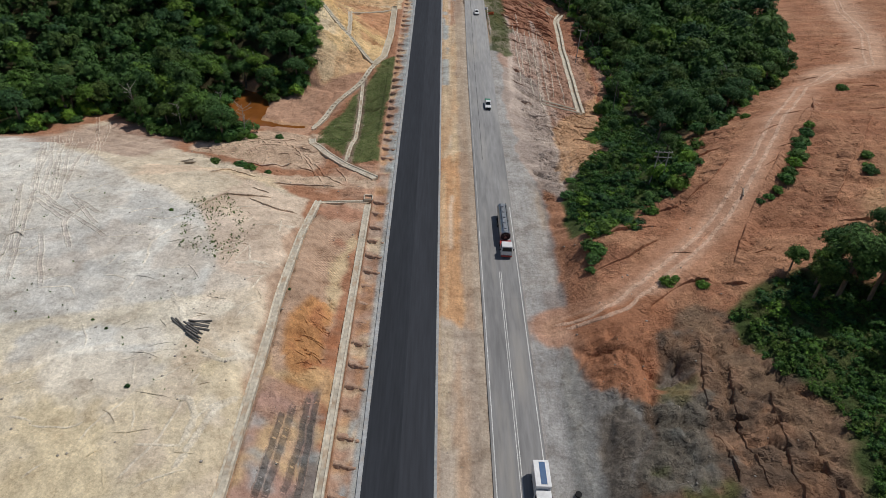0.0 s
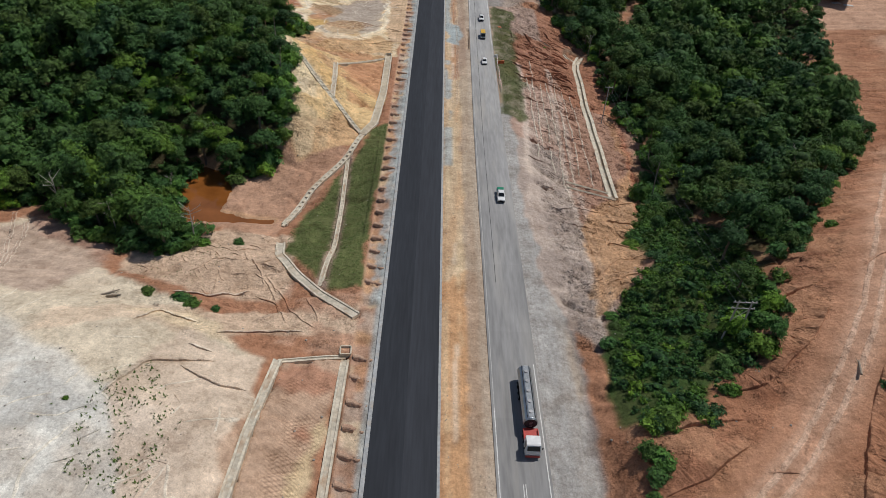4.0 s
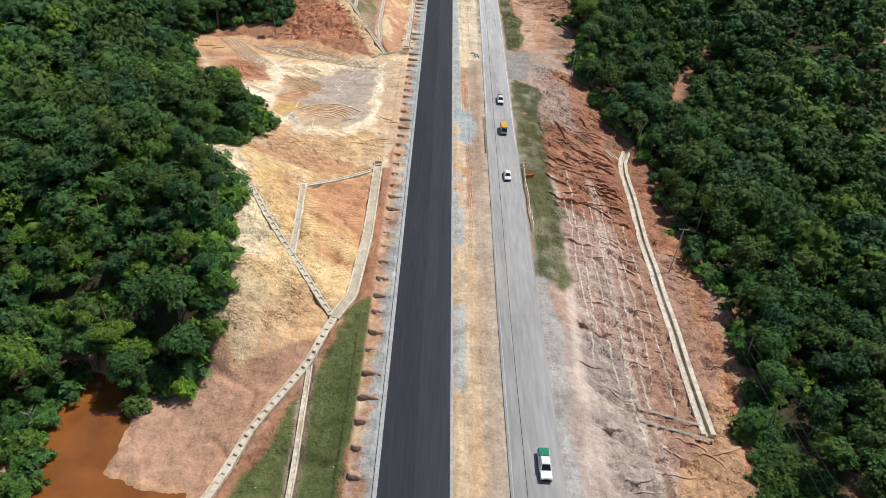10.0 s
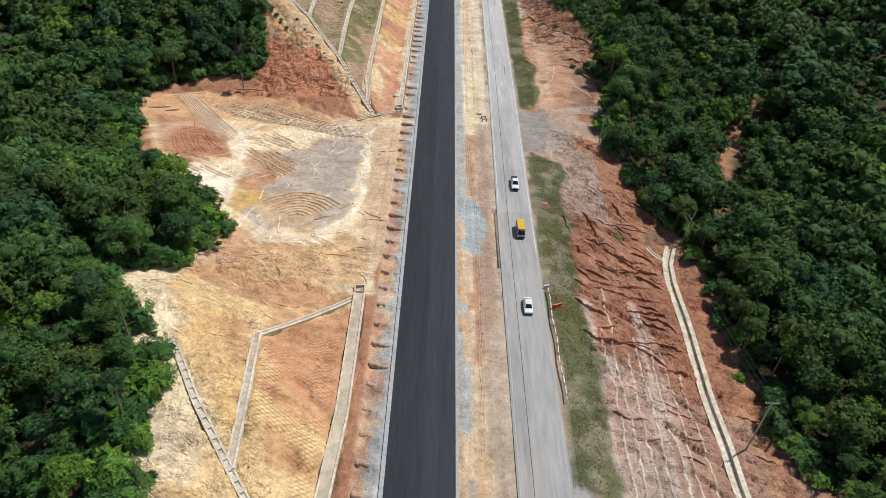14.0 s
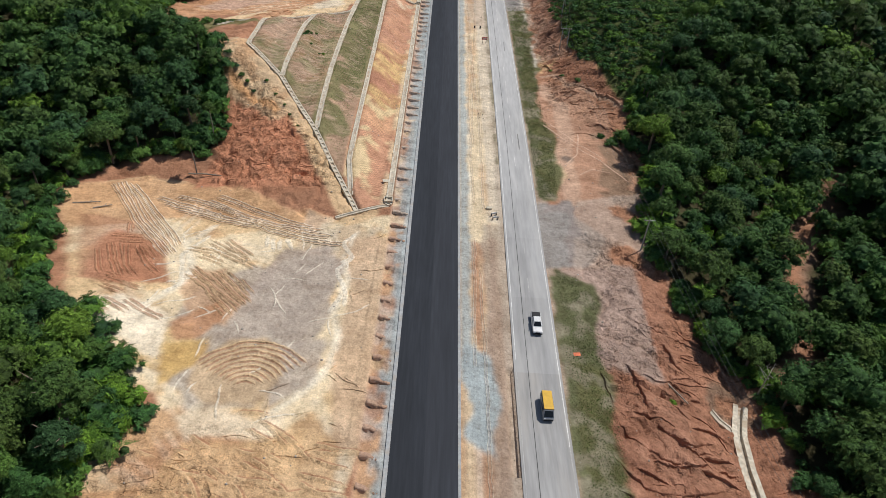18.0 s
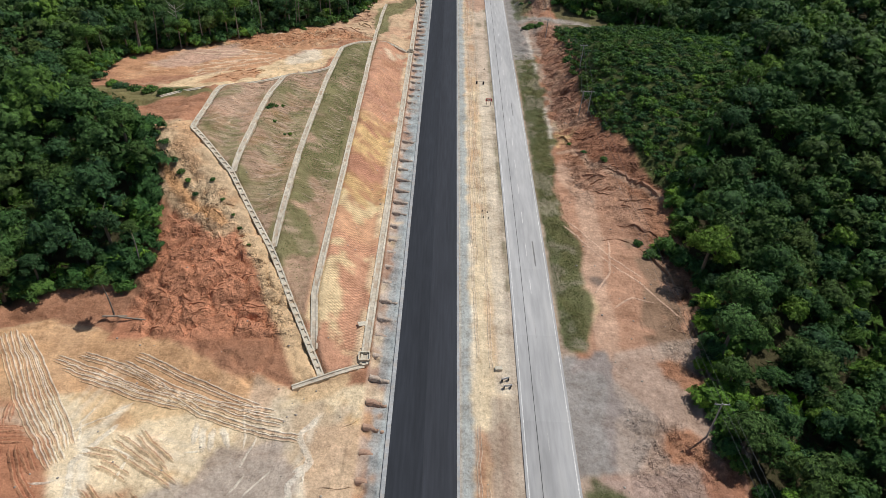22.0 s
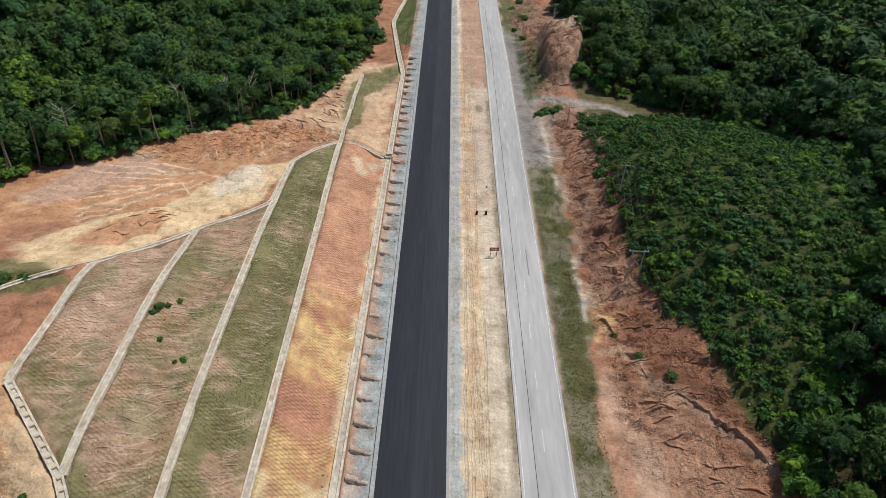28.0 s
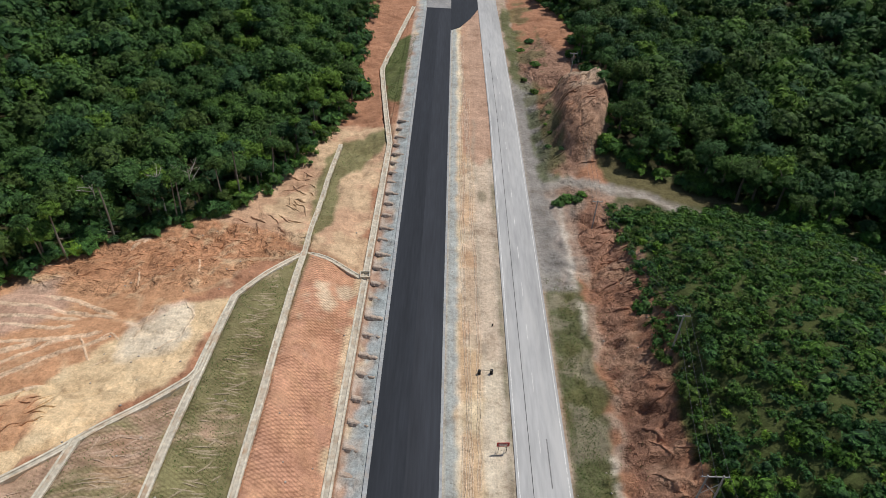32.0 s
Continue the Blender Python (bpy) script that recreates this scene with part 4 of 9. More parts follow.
    lay((0.46, 0.235, 0.165), cut & (x > -23.5) & (y > 440) & (band > 0.1), 0.6)
    spots((0.70, 0.58, 0.34), cut & (x > -23) & (y < 405), 6, 75, 0.2, 0.75)
    spots((0.66, 0.58, 0.42), cut & (x > -23) & (y > 435), 5, 74, 0.34, 0.6)
    lay(PALE, cut & (np.abs(x + 12.6) < 0.7) & (rough_noise(x, y, 6, 76, 3) > -0.2), 0.7)
    green = cut & (x < -23.5)
    lay(DRY, green, 0.9)
    lay((0.128, 0.150, 0.052), green & (x > -34) & (rough_noise(x, y, 9, 76) > np.where(y < 405, 0.1, -0.5)), 0.75)
    spots((0.17, 0.172, 0.07), green & (x < -34), 8, 77, np.where(x < -46, 0.0, -0.22), 0.85)
    spots(RED, green & (x < -34), 5, 78, 0.16, 0.5)
    rows = np.sin((y - 0.45 * x + 2.2 * rough_noise(x, y, 6, 79, 3)) * 2 * np.pi / 1.9)
    lay((0.52, 0.37, 0.27), green & (rows > 0.15) & (rough_noise(x, y, 9, 80, 3) > np.where(x < -34, -0.2, 0.3)), 0.65)
    lay((0.20, 0.16, 0.085), green & (rows < -0.45) & (rough_noise(x, y, 7, 223, 3) > np.where(x < -46, 0.1, -0.2)), 0.5)
    area((0.69, 0.51, 0.305), (-59, 440), (-47, 454), (-36, 470), (-36, 488), (-44, 486), (-60, 470), (-80, 450), (-76, 432))
    area((0.52, 0.285, 0.155), (-60, 466), (-42, 488), (-27, 512), (-50, 522), (-68, 511), (-86, 490), (-100, 470), (-96, 452))
    area((0.49, 0.25, 0.135), (-52, 496), (-28, 505), (-26, 514), (-50, 521), (-68, 510), (-84, 494), share=0.8)
    area(WHITE, (-38, 478), (-46, 474), (-52, 482), (-42, 488), share=0.5)
    vein = np.abs(rough_noise(wx, wy, 7, 196, 3)) < 0.035
    lay(PALE, vein & inside(x, y, ((-36, 470), (-25, 510), (-50, 522), (-86, 492), (-96, 452), (-60, 440))), 0.5)
    area((0.49, 0.245, 0.13), (-59, 447), (-52, 456), (-58, 464), (-68, 458), (-72, 449), share=0.8)
    area((0.66, 0.56, 0.42), (-38, 476), (-47, 472), (-51, 480), (-42, 486), share=0.6)
    area((0.48, 0.345, 0.28), (-66, 484), (-84, 468), (-92, 472), (-86, 486), (-72, 494), share=0.6)
    area(TURF, (-58, 430), (-80, 424), (-100, 436), (-96, 446), (-70, 440), share=0.8)
    area((0.58, 0.42, 0.26), (-34, 377), (-46, 396), (-58, 410), (-66, 408), (-60, 394), (-52, 386), (-40, 380))
    spots(ORANGE, inside(x, y, ((-34, 377), (-58, 410), (-66, 408), (-52, 386))), 5, 179, 0.0, 0.6)
    gully = ((-77.5, 416.5), (-69.2, 406), (-61, 396.6), (-56.3, 391.2), (-52, 386.6), (-44, 381))
    lay((0.60, 0.43, 0.26), off_line(wx * 0.5 + x * 0.5, wy * 0.5 + y * 0.5, gully) < 3.4, 0.8)
    lay((0.56, 0.31, 0.145), off_line(wx * 0.3 + x * 0.7, wy * 0.3 + y * 0.7, gully) < 1.3, 0.9)
    # beyond the hill
    area((0.52, 0.33, 0.21), (-12, 505), (-25, 511), (-50, 522), (-40, 548), (-30, 580), (-12, 585))
    spots((0.64, 0.48, 0.30), inside(x, y, ((-12, 505), (-50, 520), (-30, 580), (-12, 585))), 8, 136, 0.0, 0.6)
    spots((0.36, 0.20, 0.13), inside(x, y, ((-24, 512), (-44, 520), (-32, 560))), 6, 137, 0.15, 0.6)
    lay(TURF, inside(wx, wy, ((-25.5, 510), (-21, 520), (-22, 545), (-14, 560), (-14, 575), (-26, 568), (-27, 540))), 0.8)
    area(RED, (-12, 575), (-30, 580), (-32, 800), (-8, 800))
    # grassed fills
    for turf in (((-30, 174), (-19, 203), (-14.5, 217), (-9.6, 220), (-9.8, 146), (-16, 146), (-24, 154), (-29, 162)), ((-7.6, 585), (-7.6, 660), (-17, 648), (-19, 626), (-15, 598))):
        area(TURF, *turf)
    lay(PINK, off_line(x, y, ((-18.6, 147), (-18, 162), (-20, 205))) < 1.2, 0.9)
    # shoulder, median and verges
    lay((0.47, 0.35, 0.27), (x > -10.2) & (x < -5), 1)
    spots(ORANGE, (x > -10.2) & (x < -6) & (y < 345), 7, 180, -0.05, 0.8)
    lay((0.50, 0.43, 0.36), (x > -10.2) & (x < -6) & (y > 345), 0.7)
    spots(RED, (x > -10.2) & (x < -6), 4, 181, 0.0, 0.6)
    spots(PALE, (x > -10.2) & (x < -6), 5, 81, 0.2, 0.5)
    lay(BLUE_GREY, (x > -8.3 + 0.6 * rough_noise(x, y, 2, 183)) & (x < -6) & ((y > 140) | (y < 66)) & (rough_noise(x, y, 3.6, 182, 3) > -0.1), 0.75)
    lay(BLUE_GREY, (x > -6.9) & (x < -5) & (rough_noise(x, y, 6, 82) > -0.5), 0.8)
    lay(BLUE_GREY, (x > -9.0) & (x < -6) & (y > 395) & (rough_noise(x, y, 4.6, 83) > -0.05), 0.7)
    middle = (x > 5) & (x < old_road_x(y) - OLD_HALF + 0.5)
    streak = rough_noise(x * 1.4, y * 0.09, 2.4, 184, 4, 0.6)
    ragged = y + 6 * rough_noise(x, y * 0.3, 4, 185, 4)
    lay(ORANGE, middle)
    lay((0.54, 0.41, 0.27), middle & (ragged > 150), 0.9)
    lay((0.67, 0.55, 0.375), middle & (ragged > 335), 0.95)
    lay((0.47, 0.41, 0.34), middle & (ragged < 88), 0.85)
    lay(RED, middle & (ragged > 252) & (ragged < 338) & (x > 8.3), 0.75)
    lay(PALE, middle & (streak > 0.16) & (y > 60), 0.45)
    lay(ORANGE, middle & (streak < -0.22), 0.4)
    lay((0.36, 0.29, 0.23), middle & (x > 10.6 + 1.2 * rough_noise(x, y, 9, 186, 5, 0.7)) & (y < 345), 0.7)
    lay((0.60, 0.525, 0.42), middle & (x > 12.4 + 1.0 * rough_noise(x, y, 9, 186, 5, 0.7)) & (y > 345), 0.7)
    lay(WHITE, middle & (np.abs(x - 8.4 - 0.5 * rough_noise(x, y, 14, 187)) < 0.35) & (rough_noise(x, y, 13, 188, 3) > -0.1), 0.5)
    lay(BLUE_GREY, middle & (x < 7.9 + 0.8 * rough_noise(x, y, 3, 190, 3)) & (y > 222) & (rough_noise(x, y * 0.5, 8, 87, 4) > np.where(y > 340, -0.6, -0.2)), 0.85)
    lay((0.50, 0.38, 0.285), middle & (x > 9.4 + 0.9 * streak) & (ragged > 480), 0.6)
    lay(BLUE_GREY, middle & (x < 8.3) & (y > 196) & (y < 218) & (rough_noise(x, y * 0.5, 5, 191, 4) > 0), 0.8)
    area(BLUE_GREY, (6.5, 286), (6.5, 306), (10, 303), (13, 292), (12, 284))
    spots(ORANGE, middle & (y > 400) & (x > 8.5) & (x < 12), 9, 88, 0.2, 0.5)
    lay(DUST, middle & (x > old_road_x(y) - OLD_HALF - 1.4), 0.7)
    east = (x > old_road_x(y) + OLD_HALF - 0.5)
    lay(GREY, east & (x < 31 + 2.5 * rough_noise(x, y, 20, 89)) & (y < 225), 0.85)
    lay(DUST, east & (x < 30 + 3 * rough_noise(x, y, 12, 90)) & (y > 100), 0.75)
    lay((0.34, 0.333, 0.32), east & (x < 27.4 + 2.2 * rough_noise(x, y, 16, 189, 5, 0.65)) & (y > 36) & (y < 236), 0.92)
    lay((0.37, 0.357, 0.337), east & (x < 29.6 + 1.6 * rough_noise(x, y, 14, 235, 5, 0.6)) & (y > 98) & (y < 232), 0.8)
    # quarry and haul road
    area((0.37, 0.175, 0.098), (29, 88), (34, 112), (46, 112), (57, 123), (74, 151), (100, 188), (122, 212), (180, 330), (260, 330), (260, 112), (100, 84), (81, 84), (74, 92), (57, 84), (40, 80))
    spots((0.46, 0.25, 0.145), (x > 34) & (y > 86) & (y < 330) & (x > 30 + 0.55 * (y - 112)), 11, 210, 0.05, 0.6)
    spots((0.27, 0.12, 0.068), (x > 34) & (y > 84) & (y < 330) & (x > 30 + 0.55 * (y - 112)), 7, 211, 0.18, 0.6)
    area((0.52, 0.325, 0.18), (80, 96), (92, 108), (120, 150), (140, 176), (160, 176), (120, 120), (100, 96), share=0.6)
    lane = off_line(wx * 0.25 + x * 0.75, wy * 0.25 + y * 0.75, HAUL_ROAD)
    lay((0.44, 0.232, 0.14), lane < 5.2, 0.8)
    lay((0.52, 0.315, 0.21), off_line(x + 0.6 * rough_noise(x, y, 9, 91), y, HAUL_ROAD) < 2.7, 0.95)
    lay((0.42, 0.225, 0.14), off_line(x + 0.6 * rough_noise(x, y, 9, 91), y, HAUL_ROAD) < 0.45, 0.6)
    lay((0.54, 0.35, 0.24), (off_line(wx, wy, ((128, 202), (151, 214), (168, 240), (176, 262), (190, 315))) < 6), 0.7)
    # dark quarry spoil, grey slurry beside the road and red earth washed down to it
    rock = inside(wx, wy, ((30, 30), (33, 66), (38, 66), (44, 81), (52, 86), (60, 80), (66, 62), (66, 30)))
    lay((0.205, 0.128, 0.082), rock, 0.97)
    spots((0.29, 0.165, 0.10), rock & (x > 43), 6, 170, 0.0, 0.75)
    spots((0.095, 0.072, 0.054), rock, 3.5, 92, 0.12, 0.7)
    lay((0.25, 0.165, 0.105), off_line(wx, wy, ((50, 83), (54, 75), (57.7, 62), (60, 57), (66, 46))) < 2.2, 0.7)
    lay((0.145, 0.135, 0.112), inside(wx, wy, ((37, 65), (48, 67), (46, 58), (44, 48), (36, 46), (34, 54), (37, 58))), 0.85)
    spots((0.19, 0.20, 0.185), rock & (x < 47), 2.2, 192, 0.25, 0.5)
    spots((0.10, 0.12, 0.035), inside(x, y, ((34, 47), (46, 46), (46, 53), (36, 54))), 3, 193, 0.05, 0.7)
    spots((0.16, 0.155, 0.06), inside(x, y, ((38, 66), (46, 65), (47, 70), (40, 72))), 3, 194, -0.1, 0.6)
    area((0.37, 0.17, 0.092), (26.5, 88), (29.6, 83), (30.6, 75), (33, 70.5), (36.6, 65), (40.2, 69), (42, 78), (47, 81), (46, 88))
    slurry = inside(x + 0.5 * rough_noise(x, y, 3, 212, 3), y + 0.9 * rough_noise(x, y, 4, 213, 3), ((28.8, 84), (30.3, 76.5), (31.3, 71), (34.3, 69.3), (36.6, 64.8), (37.7, 59), (33.5, 54), (31, 44), (31, 30), (25.4, 30), (26.2, 60), (26.8, 74)))
    lay((0.265, 0.262, 0.245), slurry, 0.95)
    lay((0.40, 0.385, 0.345), slurry & (np.abs(x - 28.0 - 0.8 * rough_noise(x, y, 5, 214, 3)) < 0.35), 0.7)
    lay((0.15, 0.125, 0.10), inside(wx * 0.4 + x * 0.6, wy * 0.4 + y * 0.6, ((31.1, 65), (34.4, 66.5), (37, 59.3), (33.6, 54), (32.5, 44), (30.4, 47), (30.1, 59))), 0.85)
    lay((0.50, 0.31, 0.21), inside(wx, wy, CLEARING))
    # right-hand fill
    fill = inside(wx, wy, ((27, 150), (36, 128), (42, 146), (54, 163), (50, 172), (58, 192), (63, 205), (67, 234), (66, 262), (64, 300), (56, 320), (50, 336), (26, 330), (26, 225)))
    lay((0.435, 0.30, 0.235), fill)
    side = x - 0.045 * (y - 240) + 0.8 * rough_noise(x, y * 0.25, 5, 171, 4)
    lay((0.37, 0.315, 0.275), fill & (x < 39 + 3 * rough_noise(x, y, 9, 94, 3)) & (y < 215), 0.8)
    spots((0.50, 0.41, 0.345), fill & (x < 44) & (y < 262), 8, 172, 0.05, 0.55)
    lay((0.40, 0.225, 0.15), fill & (side > 44.5), 0.7)
    lay((0.36, 0.168, 0.098), fill & (y > 256 + 5 * rough_noise(x, y, 10, 95, 3) - 0.4 * (x - 42)), 0.85)
    spots((0.27, 0.122, 0.072), fill & (y > 262) & (y < 312), 6, 195, 0.08, 0.6)
    lay((0.40, 0.32, 0.27), fill & (y > 304 + 4 * rough_noise(x, y, 8, 215, 3)) & (x < 44), 0.7)
    lay((0.60, 0.50, 0.42), fill & (np.abs(side - 30.4) < 1.0) & (y < 274) & (y > 196), 0.7)
    lay((0.62, 0.52, 0.44), fill & (np.abs(side - 41.2) < 0.5) & (y < 276), 0.75)
    lay((0.56, 0.43, 0.35), fill & (np.abs(side - 43.6) < 0.4) & (y < 272), 0.65)
    lay((0.33, 0.16, 0.10), fill & (np.abs(side - 42.4) < 0.5) & (y < 280), 0.6)
    area((0.54, 0.33, 0.18), (38, 142), (48, 158), (54, 166), (52, 174), (62, 204), (60, 214), (50, 196), (42, 180), (36, 150), share=0.75)
    lay((0.52, 0.30, 0.16), off_line(wx * 0.5 + x * 0.5, y, ((54, 202), (63, 214), (59.5, 226), (61.5, 245), (64, 267))) < 1.3, 0.65)
    lay((0.24, 0.15, 0.10), off_line(wx, wy, GULLY) < 3.4)
    lay(RED, off_line(wx, wy, GULLY) < 1.5)
    lay((0.50, 0.19, 0.11), off_line(x + 0.8 * rough_noise(x, y, 4, 199, 3), y, ((56, 188), (60, 212), (62.5, 235), (63, 258), (61.5, 285))) < 0.5, 0.9)
    # lay-by and the strip to the shrub hill
    area(RED, (26, 352), (50, 350), (58, 366), (56, 386), (60, 404), (46, 438), (43, 455), (43, 530), (27, 535))
    area((0.44, 0.255, 0.165), (28, 356), (46, 354), (52, 366), (50, 388), (52, 408), (42, 424), (33, 430), (30, 400), share=0.9)
    lay((0.56, 0.385, 0.275), off_line(wx * 0.4 + x * 0.6, y, ((33.0, 424), (37.6, 410), (36.2, 393), (33.6, 378), (33.2, 366), (34, 356))) < 2.2, 0.6)
    area((0.33, 0.155, 0.09), (36, 446), (38, 434), (42, 425), (47, 419), (52.5, 412), (56, 406), (57, 411), (50, 424), (45.5, 435), (41, 444))
    spots((0.23, 0.11, 0.065), inside(x, y, ((36, 446), (38, 434), (47, 418), (55, 406), (57, 411), (50, 424), (41, 446))), 4, 216, 0.0, 0.7)
    lay((0.52, 0.36, 0.25), off_line(wx * 0.4 + x * 0.6, wy * 0.4 + y * 0.6, ((33.5, 432), (37, 433), (41.2, 424), (47, 418), (52.5, 411.5), (55, 406))) < 0.7, 0.7)
    area((0.62, 0.46, 0.28), (27.6, 384), (31.4, 379), (31.8, 367), (29.4, 363), (27.2, 372), share=0.85)
    spots((0.21, 0.145, 0.095), inside(x, y, ((43, 392), (49, 390), (54, 376), (54, 356), (46, 352), (40, 361), (45, 379))), 5, 217, -0.1, 0.75)
    area((0.30, 0.165, 0.105), (38, 392), (46, 390.5), (51, 378), (53, 384), (50, 394), (44, 398), share=0.8)
    lay((0.42, 0.215, 0.125), off_line(wx, wy, ((51, 370.6), (58.3, 372.4), (68, 378))) < 1.7, 0.9)
    area((0.25, 0.245, 0.235), (23.5, 330), (23.5, 355), (33, 356), (34, 347), (38, 342), (32, 332), share=0.8)
    spots((0.42, 0.335, 0.27), inside(x, y, ((30, 330), (34, 356), (52, 362), (54, 336))), 7, 198, -0.1, 0.7)
    lay((0.08, 0.075, 0.07), np.hypot(wx - 33.8, (wy - 376.9) * 0.6) < 1.0, 0.7)
    spots(OCHRE, inside(x, y, ((33, 434), (38, 434), (41, 442), (38, 452), (34, 452))), 5, 97, -0.1, 0.7)
    spots(DUST, (x > 27) & (x < 40) & (y > 440) & (y < 560), 6, 98, 0.0, 0.6)
    verge = (inside(wx, wy, ((23.5, 228), (30, 226), (31, 250), (33, 290), (34, 326), (26, 331), (24, 290))) | inside(wx, wy, ((25, 356), (30, 357), (32, 385), (31, 410), (32, 440), (33, 500), (29, 505), (26, 450)))
             | inside(wx, wy, ((26, 590), (31, 590), (30, 690), (25.5, 690))))
    rim = old_road_x(y) + OLD_HALF
    verge |= (x > rim + 0.5 + 0.3 * rough_noise(x, y, 3, 233, 3)) & (x < 30.4 + 1.3 * rough_noise(x, y, 6, 234, 4)) & (y > 357) & (y < 508)
    verge |= (x > rim + 0.6 + 0.4 * rough_noise(x, y, 3, 233, 3)) & (x < 28.4 + 0.012 * (y - 230) + 1.3 * rough_noise(x, y, 6, 234, 4)) & (y > 232) & (y < 328) & ((y > 262) | (y < 248) | (x > 27.5))
    lay((0.088, 0.104, 0.038), verge, 0.9)
    spots((0.30, 0.26, 0.19), verge, 4, 99, 0.16, 0.6)
    lay((0.62, 0.55, 0.45), (np.abs(x - 32.6 - 0.7 * rough_noise(x, y, 6, 218, 3)) < 0.55) & (y > 440) & (y < 520) & (rough_noise(x, y, 5, 219, 3) > -0.1), 0.8)
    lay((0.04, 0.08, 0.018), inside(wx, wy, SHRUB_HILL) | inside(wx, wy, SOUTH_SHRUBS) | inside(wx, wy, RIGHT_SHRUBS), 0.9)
    mound = inside(wx, wy, ((31, 550), (39, 546), (50, 558), (56, 594), (46, 602), (34, 600)))
    lay((0.40, 0.235, 0.16), mound, 0.95)
    spots((0.52, 0.40, 0.29), mound & (x > 41), 8, 131, -0.1, 0.7)
    spots((0.24, 0.16, 0.11), mound, 5, 132, 0.12, 0.7)
    lay((0.33, 0.305, 0.275), (x > 25) & (x < 33 + 3 * rough_noise(x, y, 9, 135)) & (y > 500) & (y < 612), 0.85)
    area((0.34, 0.265, 0.21), (32, 505), (42, 500), (46, 528), (54, 532), (36, 546), (31, 540), share=0.7)
    lay((0.33, 0.20, 0.14), inside(wx, wy, ((28, 612), (44, 600), (50, 625), (42, 652), (33, 646))), 0.8)
    spots((0.14, 0.14, 0.06), (x > 27) & (x < 40) & (y > 590) & (y < 700), 7, 133, 0.0, 0.7)
    area((0.075, 0.088, 0.034), (46, 556), (56, 551), (80, 536), (112, 502), (112, 476), (78, 500), (54, 528), (44, 531), (47, 536), share=0.85)
    area((0.36, 0.32, 0.275), (26, 545), (36, 541), (54, 532), (78, 505), (110, 480), (112, 484), (80, 508), (55, 535.5), (36, 546), (26, 551))
    lay((0.255, 0.238, 0.218), (x > rim + 0.4) & (x < 31.0 + 2.5 * rough_noise(x, y, 9, 241, 4)) & (y > 506) & (y < 604), 0.85)
    spots((0.17, 0.155, 0.14), inside(x, y, ((27, 508), (34, 508), (37, 534), (27, 536))), 5, 242, 0.08, 0.6)
    red_bank = inside(wx, wy, ((35, 446), (42, 444), (45, 486), (46, 528), (39, 537), (35, 522), (34.6, 470)))
    lay((0.35, 0.175, 0.108), red_bank, 0.8)
    spots((0.20, 0.105, 0.07), red_bank, 4, 243, 0.1, 0.7)
    spots((0.47, 0.30, 0.20), red_bank, 6, 244, 0.2, 0.5)
    lay((0.37, 0.215, 0.14), inside(wx, wy, ((37, 556), (41, 550), (47, 556), (51, 576), (42, 580), (36, 572))), 0.8)
    area((0.50, 0.38, 0.27), (40, 590), (53, 586), (53, 600), (43, 604), share=0.8)
    spots((0.10, 0.115, 0.045), (x > 29) & (x < 37) & (y > 544) & (y < 590), 4, 245, -0.02, 0.8)
    lay((0.56, 0.50, 0.42), (np.abs(x - 32.8 - 0.8 * rough_noise(x, y, 6, 218, 3)) < 0.5) & (y > 500) & (y < 536), 0.7)
    # the ragged edge between median and old road
    lip = old_road_x(y) - OLD_HALF - x
    lay((0.13, 0.125, 0.06), (lip > 0.2) & (lip < 0.75 + 0.5 * rough_noise(x, y, 5, 246, 3)) & (y > 372) & (y < 560) & (rough_noise(x, y, 9, 247, 3) > -0.25), 0.8)
    lay((0.42, 0.25, 0.17), middle & (x > 9.2 + 1.4 * rough_noise(x, y, 9, 248, 4)) & (ragged > 556), 0.75)
    lay((0.16, 0.14, 0.085), np.hypot(x - 14.2, (y - 536) * 0.45) < 1.3, 0.7)
    lay((0.34, 0.29, 0.22), middle & (np.abs(x - 12.6 - 0.9 * rough_noise(x, y, 7, 249, 4)) < 0.3) & (y > 480) & (y < 590) & (rough_noise(x, y, 11, 250, 3) > -0.1), 0.7)
    c *= (1 + 0.16 * rough_noise(x, y, 5, 177, 5, 0.8) + 0.10 * rough_noise(x, y, 1.7, 178, 2))[..., None]
    return c


